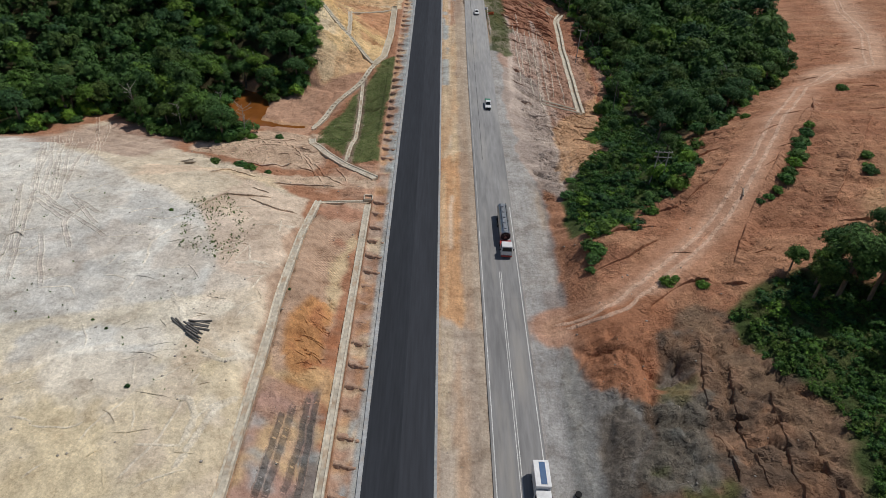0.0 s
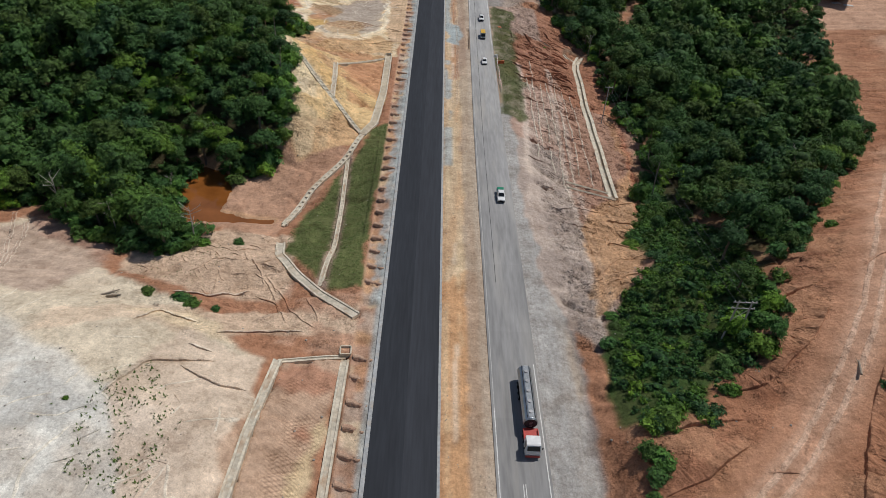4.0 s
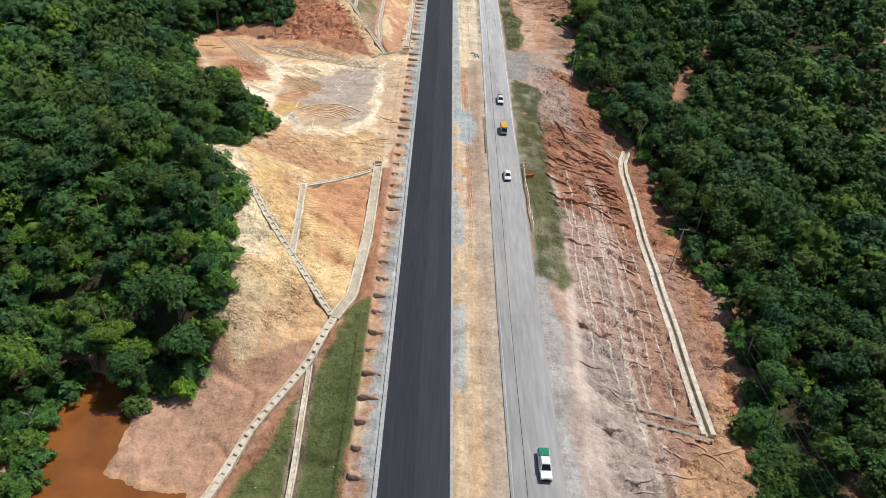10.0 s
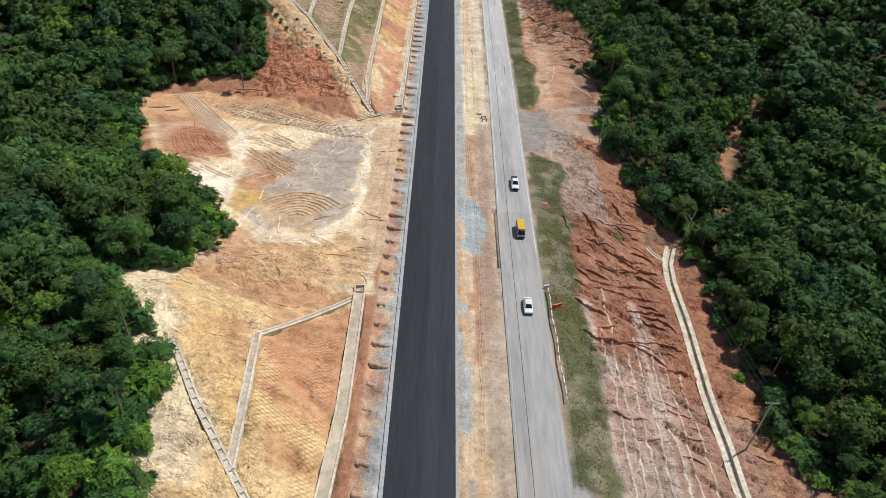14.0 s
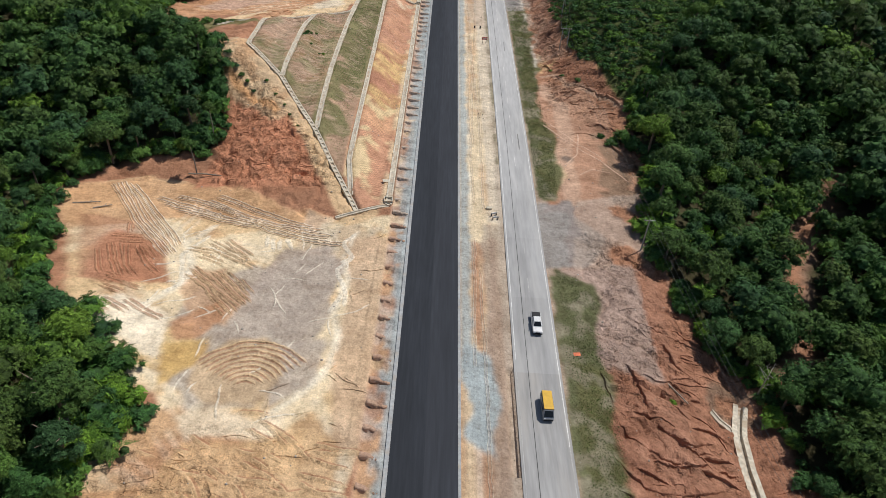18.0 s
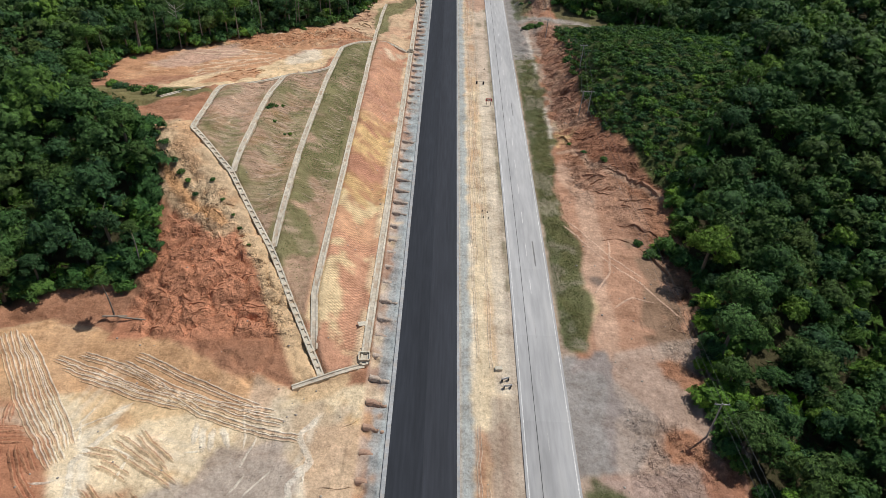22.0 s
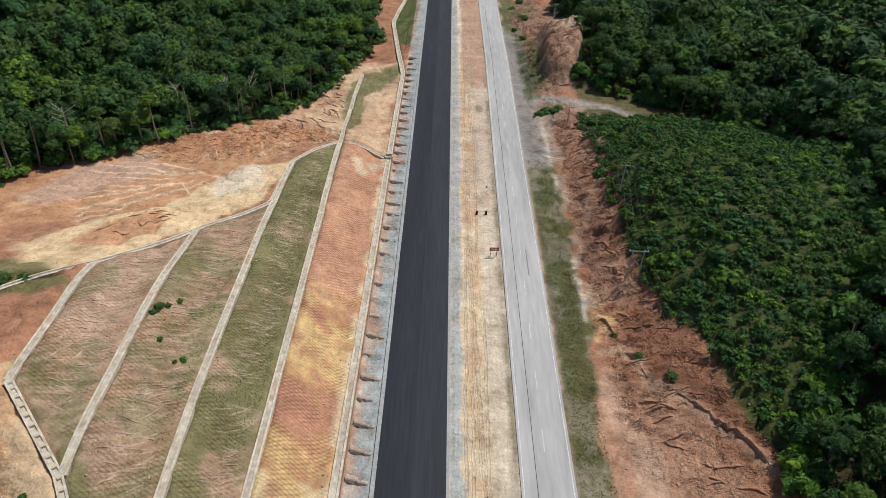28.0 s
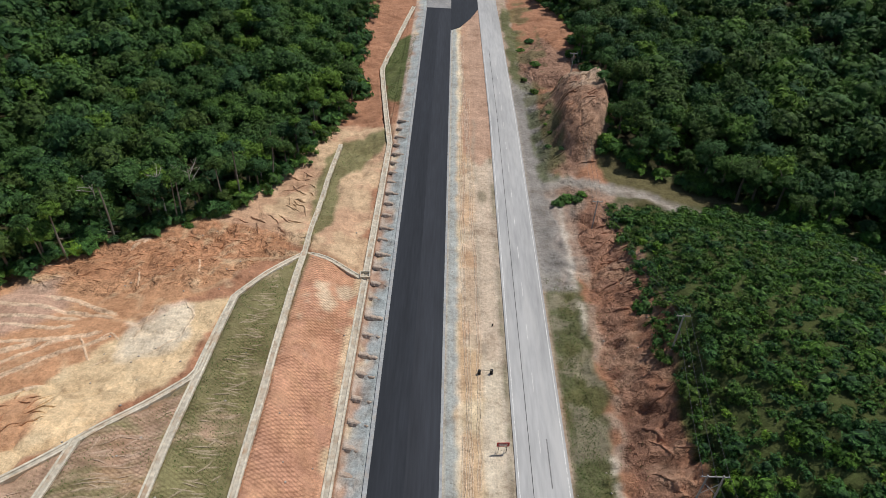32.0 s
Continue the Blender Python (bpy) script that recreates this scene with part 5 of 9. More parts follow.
def finish_ground():
    rows, cols = GRID_X.shape
    k = np.arange(rows * cols).reshape(rows, cols)
    quads = np.stack([k[:-1, :-1], k[:-1, 1:], k[1:, 1:], k[1:, :-1]], -1).reshape(-1, 4)
    me = bpy.data.meshes.new("ground")
    me.vertices.add(rows * cols)
    me.vertices.foreach_set("co", np.stack([GRID_X, GRID_Y, GRID_Z], -1).astype(np.float32).ravel())
    me.loops.add(quads.size)
    me.loops.foreach_set("vertex_index", quads.astype(np.int32).ravel())
    me.polygons.add(len(quads))
    me.polygons.foreach_set("loop_start", np.arange(0, quads.size, 4, dtype=np.int32))
    me.polygons.foreach_set("use_smooth", np.ones(len(quads), bool))
    me.update(calc_edges=True)
    layer = me.color_attributes.new("soil", "FLOAT_COLOR", "POINT")
    tone = np.ones((rows * cols, 4), np.float32)
    gx, gy = GRID_X, GRID_Y
    tone[:, 3] = soft_edge(inside(gx, gy, ((-12.2, 352), (-20, 358), (-22, 380), (-24.5, 508), (-12.2, 503))) | inside(GRID_X, GRID_Y, ((-16, 222), (-26, 228), (-28.6, 252), (-16, 265))) 
                           | inside(gx, gy, ((-12.5, 96), (-12.5, 122), (-20, 122), (-20, 96))), 2).ravel()
    tone[:, 3] += 0.45 * soft_edge(inside(gx, gy, ((-22, 214), (-34, 206), (-36, 216), (-38, 234), (-30, 236))), 2).ravel()
    tone[:, 3] *= 0.75
    tone[:, 3] += 0.75 * soft_edge(inside(gx, gy, ((-24.5, 396), (-34, 380), (-46, 398), (-57, 410), (-58, 436), (-46, 450), (-35, 466), (-26, 500))), 2).ravel()
    # where the soil shows its painted crack shade and rougher grain
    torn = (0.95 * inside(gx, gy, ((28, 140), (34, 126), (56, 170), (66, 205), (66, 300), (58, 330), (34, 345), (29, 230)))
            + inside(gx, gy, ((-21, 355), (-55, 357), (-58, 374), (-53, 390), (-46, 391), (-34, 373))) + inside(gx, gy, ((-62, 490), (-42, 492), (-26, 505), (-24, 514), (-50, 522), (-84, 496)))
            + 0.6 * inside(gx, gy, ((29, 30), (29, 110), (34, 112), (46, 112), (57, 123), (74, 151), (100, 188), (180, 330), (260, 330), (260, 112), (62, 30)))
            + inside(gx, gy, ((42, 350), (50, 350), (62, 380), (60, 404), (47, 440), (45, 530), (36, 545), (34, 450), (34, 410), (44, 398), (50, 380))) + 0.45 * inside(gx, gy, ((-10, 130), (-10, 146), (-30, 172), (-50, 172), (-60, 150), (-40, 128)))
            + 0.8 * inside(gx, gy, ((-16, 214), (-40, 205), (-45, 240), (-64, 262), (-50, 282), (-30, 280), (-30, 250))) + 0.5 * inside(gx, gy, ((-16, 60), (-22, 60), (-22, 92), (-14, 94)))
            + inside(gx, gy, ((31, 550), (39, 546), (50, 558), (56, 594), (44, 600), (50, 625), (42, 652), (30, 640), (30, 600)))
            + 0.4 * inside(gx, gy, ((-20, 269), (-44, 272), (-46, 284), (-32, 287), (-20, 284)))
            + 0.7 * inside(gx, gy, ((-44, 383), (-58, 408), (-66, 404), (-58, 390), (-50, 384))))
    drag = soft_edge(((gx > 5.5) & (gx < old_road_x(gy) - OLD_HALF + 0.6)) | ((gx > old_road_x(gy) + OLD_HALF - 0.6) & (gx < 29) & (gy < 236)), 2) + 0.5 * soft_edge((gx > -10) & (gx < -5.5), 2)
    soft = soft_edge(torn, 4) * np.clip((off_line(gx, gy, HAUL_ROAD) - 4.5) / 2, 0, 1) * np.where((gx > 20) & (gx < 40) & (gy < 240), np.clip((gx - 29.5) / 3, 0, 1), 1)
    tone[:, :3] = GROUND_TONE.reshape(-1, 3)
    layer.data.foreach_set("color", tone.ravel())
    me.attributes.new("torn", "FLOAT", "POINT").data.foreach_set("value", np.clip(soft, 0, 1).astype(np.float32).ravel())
    me.attributes.new("dragged", "FLOAT", "POINT").data.foreach_set("value", drag.astype(np.float32).ravel())
    me.materials.append(SOIL)
    return tagged(new("ground", me), "bare red and ochre earthworks with sand, grass and forest floor", "ground", kind="structure")


GROUND_TONE = colour_ground(GRID_X, GRID_Y)
ground = finish_ground()


# ---- roads ----
def ribbon(name, centre, left, right, y0, y1, top, mat, step=10.0, thick=0.3, parent=None):
    """A slab along the road: centre(y) plus the offsets left and right."""
    ys = np.arange(y0, y1 + step * 0.5, step)
    ys[-1] = y1
    verts, faces = [], []
    for y in ys:
        m = float(centre(y))
        verts += [(m + left, y, top), (m + right, y, top), (m + right, y, top - thick), (m + left, y, top - thick)]
    for i in range(len(ys) - 1):
        a, b = 4 * i, 4 * i + 4
        faces += [(a, a + 1, b + 1, b), (a + 1, a + 2, b + 2, b + 1), (a + 3, a, b, b + 3), (a + 2, a + 3, b + 3, b + 2)]
    n = len(verts)
    faces += [(0, 3, 2, 1), (n - 4, n - 3, n - 2, n - 1)]
    ob = new(name, mesh_of(name, verts, faces, (mat,)))
    if parent is not None:
        ob.parent = parent
    return ob


def straight(y):
    return 0.0


new_road = tagged(new("road_new"), "fresh black asphalt carriageway without markings between thin concrete edges", "road", kind="structure")
ribbon("lane", straight, -5.3, 0.1, -20, 688, 0.02, ASPHALT, parent=new_road)
ribbon("lane", straight, 0.1, 5.3, -20, 688, 0.016, ASPHALT_LANE, parent=new_road)
ribbon("edge_strip", straight, -5.95, -5.3, -20, 688, 0.05, KERB, parent=new_road)
ribbon("edge_strip", straight, 5.3, 5.75, -20, 660, 0.05, KERB, parent=new_road)
old_road = tagged(new("road_old"), "old grey dusty two-lane asphalt road with worn white lines", "road", kind="structure")
ribbon("asphalt", old_road_x, -OLD_HALF, OLD_HALF, -20, 96, 0.03, DARKER_ASPHALT, parent=old_road)
# paler stretch by stretch: the road's far sheen is painted into the colour
for k in range(6):
    tone = 0.26 + 0.013 * (k + 1)
    paler_asphalt = worn("old_asphalt_part_sheen", (tone, tone * 0.985, tone * 0.965), 0.9, scale=1.4, spread=0.17, bumpy=0.3, depth=0.01, stretch=(1, 0.10, 1), dirt=(tone + 0.06, tone + 0.045, tone + 0.02))
    ribbon("asphalt", old_road_x, -OLD_HALF, OLD_HALF, 96 + 20 * k, 116 + 20 * k, 0.03, paler_asphalt, parent=old_road)
ribbon("asphalt", old_road_x, -OLD_HALF, OLD_HALF, 216, 300, 0.03, OLD_ASPHALT, parent=old_road)
# the painted sheen goes on, paler still to the north
for k in range(5):
    tone = 0.36 + 0.022 * (k + 1)
    paler_asphalt = worn("old_asphalt_sheen", (tone, tone * 0.99, tone * 0.97), 0.9, scale=1.4, spread=0.12, bumpy=0.3, depth=0.01, stretch=(1, 0.10, 1), dirt=(tone + 0.05, tone + 0.04, tone + 0.02))
    ribbon("asphalt", old_road_x, -OLD_HALF, OLD_HALF, 300 + 20 * k, 320 + 20 * k if k < 4 else 900, 0.03, paler_asphalt, parent=old_road)


# ---- concrete channels ----
def along(way, step):
    """Points and directions at even steps on a polyline."""
    pts = [Vector((x, y, 0)) for x, y in way]
    out, carry = [], 0.0
    for a, b in zip(pts[:-1], pts[1:]):
        length = (b - a).length
        d = (b - a) / length
        s = carry
        while s < length:
            out.append((a + d * s, d))
            s += step
        carry = s - length
    out.append((pts[-1], (pts[-1] - pts[-2]).normalized()))
    return out


def build_channel(way, width, stepped):
    thing = new("stepped_drain" if stepped else "drain_channel")
    stations = along(way, 1.7 if stepped else 2.0)
    heights = np.array([(stand(p.x + d.y * (width / 2 + 0.5), p.y - d.x * (width / 2 + 0.5)) + stand(p.x - d.y * (width / 2 + 0.5), p.y + d.x * (width / 2 + 0.5))) / 2 for p, d in stations])
    for _ in range(4):
        if len(heights) > 4:
            heights[1:-1] = (heights[:-2] + heights[1:-1] + heights[2:]) / 3
    half, lip = width / 2, (width * 0.34 if width > 2.5 else min(0.36, width * 0.24))
    deep = -0.55 if width > 2.5 else -0.10 if stepped else -0.06
    ring = ((-half, -0.8), (-half, 0.14), (-half + lip, 0.14), (-half + lip + 0.08, deep), (half - lip - 0.08, deep), (half - lip, 0.14), (half, 0.14), (half, -0.8))
    verts, faces, shade = [], [], []
    dirs = [d for _, d in stations]
    for i, (p, d) in enumerate(stations):
        d = (dirs[max(0, i - 1)] + d).normalized()
        side = Vector((d.y, -d.x, 0))
        for a, h in ring:
            q = p + side * a
            verts.append((q.x, q.y, heights[i] + h + (0.2 if stepped else 0.1)))
    k = len(ring)
    for i in range(len(stations) - 1):
        for j in range(k - 1):
            faces.append((i * k + j, (i + 1) * k + j, (i + 1) * k + j + 1, i * k + j + 1))
            shade.append(1 if j in (2, 3, 4) else 0)
    faces += [tuple(range(k)), tuple(range(len(verts) - 1, len(verts) - k - 1, -1))]
    shade += [0, 0]
    body = new("channel", mesh_of("channel", verts, faces, (CONCRETE, SILT if 2 < width < 2.5 else CONCRETE if stepped else CONCRETE_INSIDE), shade))
    body.parent = thing
    if stepped:
        w = half - lip
        block = mesh_of("step", [(-w, -0.86, -0.4), (w, -0.86, -0.4), (w, 0.86, -0.4), (-w, 0.86, -0.4), (-w, -0.86, 0.1), (w, -0.86, 0.1), (w, 0.86, 0.03), (-w, 0.86, 0.03)],
                        [(0, 3, 2, 1), (4, 5, 6, 7), (0, 1, 5, 4), (1, 2, 6, 5), (2, 3, 7, 6), (3, 0, 4, 7)], (CONCRETE,))
        for (p, d), h in zip(stations, heights):
            ob = new("step", block)
            ob.parent = thing
            ob.matrix_basis = Matrix.Translation((p.x, p.y, h + 0.14)) @ Matrix.Rotation(math.atan2(-d.x, d.y), 4, "Z")
    label = "pale stepped concrete drain going down the bare slope" if stepped else "pale concrete drainage channel let into the earth slope"
    return tagged(thing, label, "drain", "drains of the earthworks", "structure")


for channel_way, channel_width, channel_stepped in CHANNELS.values():
    build_channel(channel_way, channel_width, channel_stepped)


def plain_sheet(name, corners, z, mat):
    bm = bmesh.new()
    bm.faces.new([bm.verts.new((x, y, z)) for x, y in corners])
    return part(name, bm, mat)


tagged(plain_sheet("water", ((-69, 170), (-34, 170), (-34, 207), (-69, 207)), POND_LEVEL, WATER), "muddy orange water of a small pond", "water", kind="structure")


# ---- wheel tracks, pale ridges of washed soil, and torn ledges, laid over the sheet ----
FAN = (((-50, 324), (-44, 319), (-37, 312)), ((-50, 326), (-43, 320), (-36, 314)), ((-45, 325), (-40, 320), (-35, 315)), ((-43, 325), (-37, 319)), ((-40, 323), (-35, 318)), ((-45, 320), (-41, 315)),
       ((-50, 330), (-43, 327)), ((-48, 333), (-41, 329), (-36, 326)), ((-49, 335), (-42, 331), (-38, 328)), ((-46, 336), (-38, 330)), ((-42, 315), (-38, 311)), ((-53, 332), (-46, 331)))
PAD = (((-69, 332), (-64, 323), (-62, 320)), ((-67.3, 332), (-63, 324), (-60.6, 321)), ((-65.4, 332), (-62, 324), (-59, 321)), ((-68, 341), (-66, 336)), ((-63, 332), (-59, 326), (-55, 322)),
       ((-61.6, 332), (-57, 327)), ((-70, 335), (-62, 335)), ((-68, 333), (-61, 333)), ((-70.5, 330), (-67, 323), (-66, 321)), ((-65, 318), (-59, 315)), ((-65, 320), (-56, 317)), ((-66, 321.6), (-61, 320.6)),
       ((-59, 314), (-54, 311), (-49, 309)), ((-64, 312), (-59, 309)), ((-63, 314), (-56, 310)))
LONG = (((-78, 356), (-67, 341), (-55, 328)), ((-76.6, 357), (-66, 342), (-54, 329)), ((-75, 356), (-65, 344), (-55, 331)), ((-73.6, 356), (-63.8, 344.6), (-54, 332)), ((-66, 351), (-53, 346), (-42, 342)),
        ((-62, 352), (-48, 347), (-37, 340), (-28, 337), (-19, 335)), ((-60, 347), (-48, 343), (-40, 341)), ((-54, 350), (-41, 344), (-31, 340), (-22, 338)), ((-47, 345), (-36, 342), (-24, 340)),
        ((-64, 349), (-50, 344.5), (-38, 341)), ((-52, 351.5), (-40, 346.5), (-27, 341)))
WASH = (((-49, 338), (-53, 329), (-51, 324), (-50, 320), (-53, 316)), ((-51, 324), (-48, 323)), ((-37, 339), (-36, 333)), ((-36, 338), (-34, 332)), ((-34, 338), (-33, 332)), ((-33, 338), (-30, 333)),
        ((-17, 340), (-20, 336), (-17, 331), (-20, 327), (-17, 320), (-17, 315)), ((-17, 320), (-19, 316), (-20, 313)), ((-17, 331), (-20, 329)))
HILL_RUTS = (((-99, 156), (-85, 127), (-81, 116)), ((-100, 162), (-89, 140), (-83, 129), (-79, 116), (-71, 109)), ((-99, 168), (-83, 132), (-77, 116)), ((-91, 156), (-79, 127), (-74, 112)),
             ((-80, 114), (-68, 105)), ((-67, 113), (-69, 105), (-64, 96)), ((-81, 147), (-75, 128)), ((-74, 117), (-62, 104)), ((-97, 158), (-87, 136), (-83, 122)), ((-93, 160), (-81, 134)), ((-72, 102), (-64, 85)),
             ((-85, 120), (-78, 104), (-74, 88)), ((-82, 112), (-74, 94)), ((-89, 118), (-80, 98)))
HILL_CRACKS = (((-33.2, 72.8), (-30.4, 70.7), (-27.9, 69.7), (-25.7, 71.4), (-23.9, 73.2)), ((-30, 49.5), (-28.9, 53.1), (-28.1, 56.9), (-27.2, 60.4), (-26, 62.2), (-24.3, 64.4)), ((-34.2, 62.5), (-31.3, 62.2), (-29.4, 58.7), (-29.9, 53.9)),
               ((-33.6, 95.2), (-31.3, 94.6), (-29.4, 95.4), (-26.1, 94.4)), ((-41.6, 84.9), (-38.8, 82.1), (-36.6, 76.7)), ((-27.1, 109.5), (-25.5, 110), (-24.2, 111)), ((-26, 76.5), (-24.9, 78.2)), ((-78, 99.3), (-76.2, 101.2), (-73.8, 99.5)),
               ((-48.7, 130.7), (-47.1, 132.1), (-45.4, 135.3), (-42.2, 133.7), (-37.7, 132.6)), ((-37.7, 126.7), (-35, 125.6), (-32.6, 125)), ((-46.5, 143.3), (-39.2, 143), (-31.7, 145.3)), ((-34.4, 130.3), (-27, 132.3), (-19, 134)))
RUN_OFF = (((-21.2, 144.5), (-18.5, 140.4), (-17.2, 136.3)), ((-30.3, 150.8), (-26.2, 145.7), (-22.9, 139.7), (-17.5, 135.1)), ((-31.3, 144), (-26.2, 142.1), (-22.9, 135.9)), ((-33, 152), (-29, 148), (-26, 141), (-23, 137)), ((-35, 158), (-31.5, 152), (-29.6, 147)))
HILL_LINES = (((-100.4, 160.4), (-86.2, 131.2), (-80.2, 115.7), (-76.1, 103.1), (-70.5, 86.3)), ((-96.8, 160.9), (-81.1, 128.6), (-75.7, 113.7)), ((-77.4, 113.5), (-71.4, 109.5), (-63.4, 103.9), (-58.6, 100.4)), ((-73.5, 115.2), (-68, 112.1), (-62.8, 107.9)),
              ((-96.4, 178), (-80.4, 141.6), (-75.8, 118.7)), ((-91.4, 175), (-84.9, 155.5), (-73.4, 129.8)))
HILL_VEINS = (((-65, 85), (-59, 86), (-57, 83)), ((-42, 86), (-39, 83), (-38, 79)), ((-35, 84), (-36, 82), (-37, 80)), ((-32, 102), (-30, 95), (-27, 93)), ((-33, 71), (-28, 70), (-26, 72), (-24, 73)),
              ((-24, 64), (-27, 62), (-30, 58), (-30, 53)), ((-32, 63), (-33, 57), (-34, 53), (-37, 48)), ((-31, 68), (-32, 64)), ((-37, 54), (-35, 54), (-29, 54)), ((-56, 58), (-51, 57)), ((-47, 107), (-50, 100), (-49, 92)))
STRIP_RUTS = (((-14, 71), (-14, 62), (-14, 50)), ((-15.2, 70), (-15.3, 61), (-16, 50)), ((-17, 67), (-17.8, 57), (-18.2, 48)), ((-18.4, 65), (-19, 55), (-19.4, 48)))
CONTOUR = (((-79, 465), (-72, 468), (-63, 476), (-57, 479)), ((-76, 461), (-69, 465), (-60, 474), (-52, 478)), ((-75, 458), (-68, 463), (-65, 468), (-59, 475)), ((-70, 456), (-65, 461), (-57, 466)),
           ((-82, 488), (-70, 487), (-54, 483)), ((-77, 482), (-64, 480.5), (-60, 481)), ((-76, 477), (-63, 477), (-54, 479)), ((-72, 491), (-65, 489), (-54, 484)), ((-83, 470), (-74, 472), (-64, 477)),
           ((-74, 501), (-78, 499), (-83, 496)), ((-64, 509), (-59, 512), (-62, 506)), ((-84, 484.5), (-72, 484), (-60, 483)), ((-80, 474.5), (-70, 474.5), (-62, 478)))
VEINS = (((-53, 470), (-50, 472)), ((-48, 476), (-48, 482), (-48, 487)), ((-44, 473), (-40, 478), (-40, 484), (-43, 488)), ((-59, 479), (-53, 471)), ((-56, 475), (-53, 479), (-50, 476)), ((-57, 500), (-54, 493)), ((-46, 505), (-43, 496)))
SCARPS = (((-25, 117), (-30, 117), (-37, 121)), ((-32, 123), (-42, 121), (-46, 112)))
# tall scarps of the haul road and the quarry, drop on the right hand of each way
CUTS = (((38.5, 109), (44.5, 110.3), (52.7, 110.5)), ((50.9, 116.8), (55.3, 116.3), (60.8, 120.1), (66, 124.5), (71.2, 131.1)), ((66.2, 146.1), (72.8, 146.6), (75.2, 142.6)),
        ((43.0, 84.6), (43.8, 87.5), (47.5, 90.2), (51.3, 92.9), (55.5, 93.2), (60.1, 91.8), (62.8, 91.2)), ((77.4, 98.1), (86.8, 113), (96.4, 126.8), (106.9, 141)), ((84, 106), (92.3, 104.8), (104, 106)),
        ((90, 118), (99, 131), (110, 146)), ((36, 99), (43, 101), (50, 106)), ((60, 128), (66, 136), (72, 138)))
BANK = (((104.4, 163.3), (87.2, 137.6), (76.2, 121.8), (70.3, 112.9), (64.9, 103.1), (61.7, 96.5)), ((112, 176), (104, 160), (92, 141)))
SPOIL = (((50, 78.4), (47.3, 68.2), (46.5, 59.3), (46.4, 50)), ((52.6, 72.6), (50.3, 63.2), (49.6, 54.9), (50, 48)), ((56, 66), (54.5, 54.2), (52.9, 45)), ((58, 58), (58, 48), (57, 42)))
# slumps across the fill slope, and the cliff over the lay-by
SLUMPS = (((36.9, 306.1), (38.8, 300.6), (40.2, 293), (45.1, 290.3), (51.2, 292.3)), ((29.7, 285.2), (32.8, 281), (37.5, 279.3), (44.2, 280.8), (50, 283.1)), ((29.9, 278.3), (34.7, 277.4), (42.1, 277.5), (48.7, 278.2)),
          ((29.6, 272.5), (33.3, 269.8), (38, 269.8), (43, 270.6)), ((29.4, 264), (33, 262.2), (37.5, 262.2), (42.2, 262.9)), ((31.1, 295.4), (34.9, 293.8), (37.6, 293.9)), ((31.3, 251.1), (34.9, 250.9), (39.1, 250.8)),
          ((43.3, 258.4), (46.6, 258), (51.2, 258.1)), ((31.4, 244.2), (35.1, 242.9), (39.5, 244.5)), ((45.6, 314), (47.7, 308.8), (53.1, 305.5)), ((31.2, 303.2), (33.4, 289.4), (39.6, 286), (46, 286)),
          ((42.4, 302.5), (46.9, 296.9), (52, 296)), ((33.4, 176.6), (35.5, 175.3), (41.5, 175.4)), ((28, 206), (31, 205), (34, 206)), ((29, 192), (32, 191), (35.5, 192.4)), ((30, 217), (34, 215), (38, 216)))
CLIFF = (((34, 440), (35.5, 441), (37.2, 434.4), (41.2, 424.5), (46.9, 418.5), (52.2, 411.8), (54.7, 406.6)),)
YARD = (((37.5, 390.8), (41.9, 391.9), (46.1, 389.4), (48.4, 384.4), (51.3, 378)), ((42, 397), (47, 397.5), (52, 392)))


def stand_many(x, y):
    i = np.clip(np.searchsorted(GX, x) - 1, 0, len(GX) - 2)
    j = np.clip(np.searchsorted(GY, y) - 1, 0, len(GY) - 2)
    f, g = (x - GX[i]) / (GX[i + 1] - GX[i]), (y - GY[j]) / (GY[j + 1] - GY[j])
    low, high = GRID_Z[j, i] * (1 - f) + GRID_Z[j, i + 1] * f, GRID_Z[j + 1, i] * (1 - f) + GRID_Z[j + 1, i + 1] * f
    return low * (1 - g) + high * g, GROUND_TONE[j, i]


# across the way: offset, height over the ground, soil or painted tone mixed in, and its share
RUT = ((-0.85, -0.08, None, 0), (-0.58, 0.18, (0.74, 0.58, 0.38), 0.8), (-0.40, 0.18, (0.74, 0.58, 0.38), 0.8), (-0.24, 0.03, (0.46, 0.28, 0.17), 0.7), (0.2, 0.03, (0.46, 0.28, 0.17), 0.7), (0.38, 0.2, WHITE, 0.8), (0.6, 0.2, WHITE, 0.8), (0.88, -0.08, None, 0))
SAND_RUT = ((-0.75, -0.08, None, 0), (-0.48, 0.16, WHITE, 0.5), (-0.26, 0.03, PINK, 0.25), (0.22, 0.03, PINK, 0.25), (0.46, 0.18, WHITE, 0.5), (0.78, -0.08, None, 0))
FURROW = ((-0.85, -0.08, None, 0), (-0.35, 0.16, (0.66, 0.46, 0.26), 0.5), (0.05, 0.32, (0.70, 0.50, 0.29), 0.8), (0.32, 0.03, RED, 0.85), (0.6, 0.03, RED, 0.7), (0.85, -0.08, None, 0))
PAD_FURROW = ((-0.85, -0.08, None, 0), (-0.35, 0.16, (0.52, 0.27, 0.15), 0.5), (0.05, 0.30, (0.56, 0.31, 0.18), 0.8), (0.32, 0.03, DEEP_RED, 0.85), (0.6, 0.03, DEEP_RED, 0.7), (0.85, -0.08, None, 0))
RIDGE = ((-0.5, -0.06, None, 0), (-0.18, 0.10, WHITE, 0.75), (0.18, 0.10, WHITE, 0.75), (0.5, -0.06, None, 0))
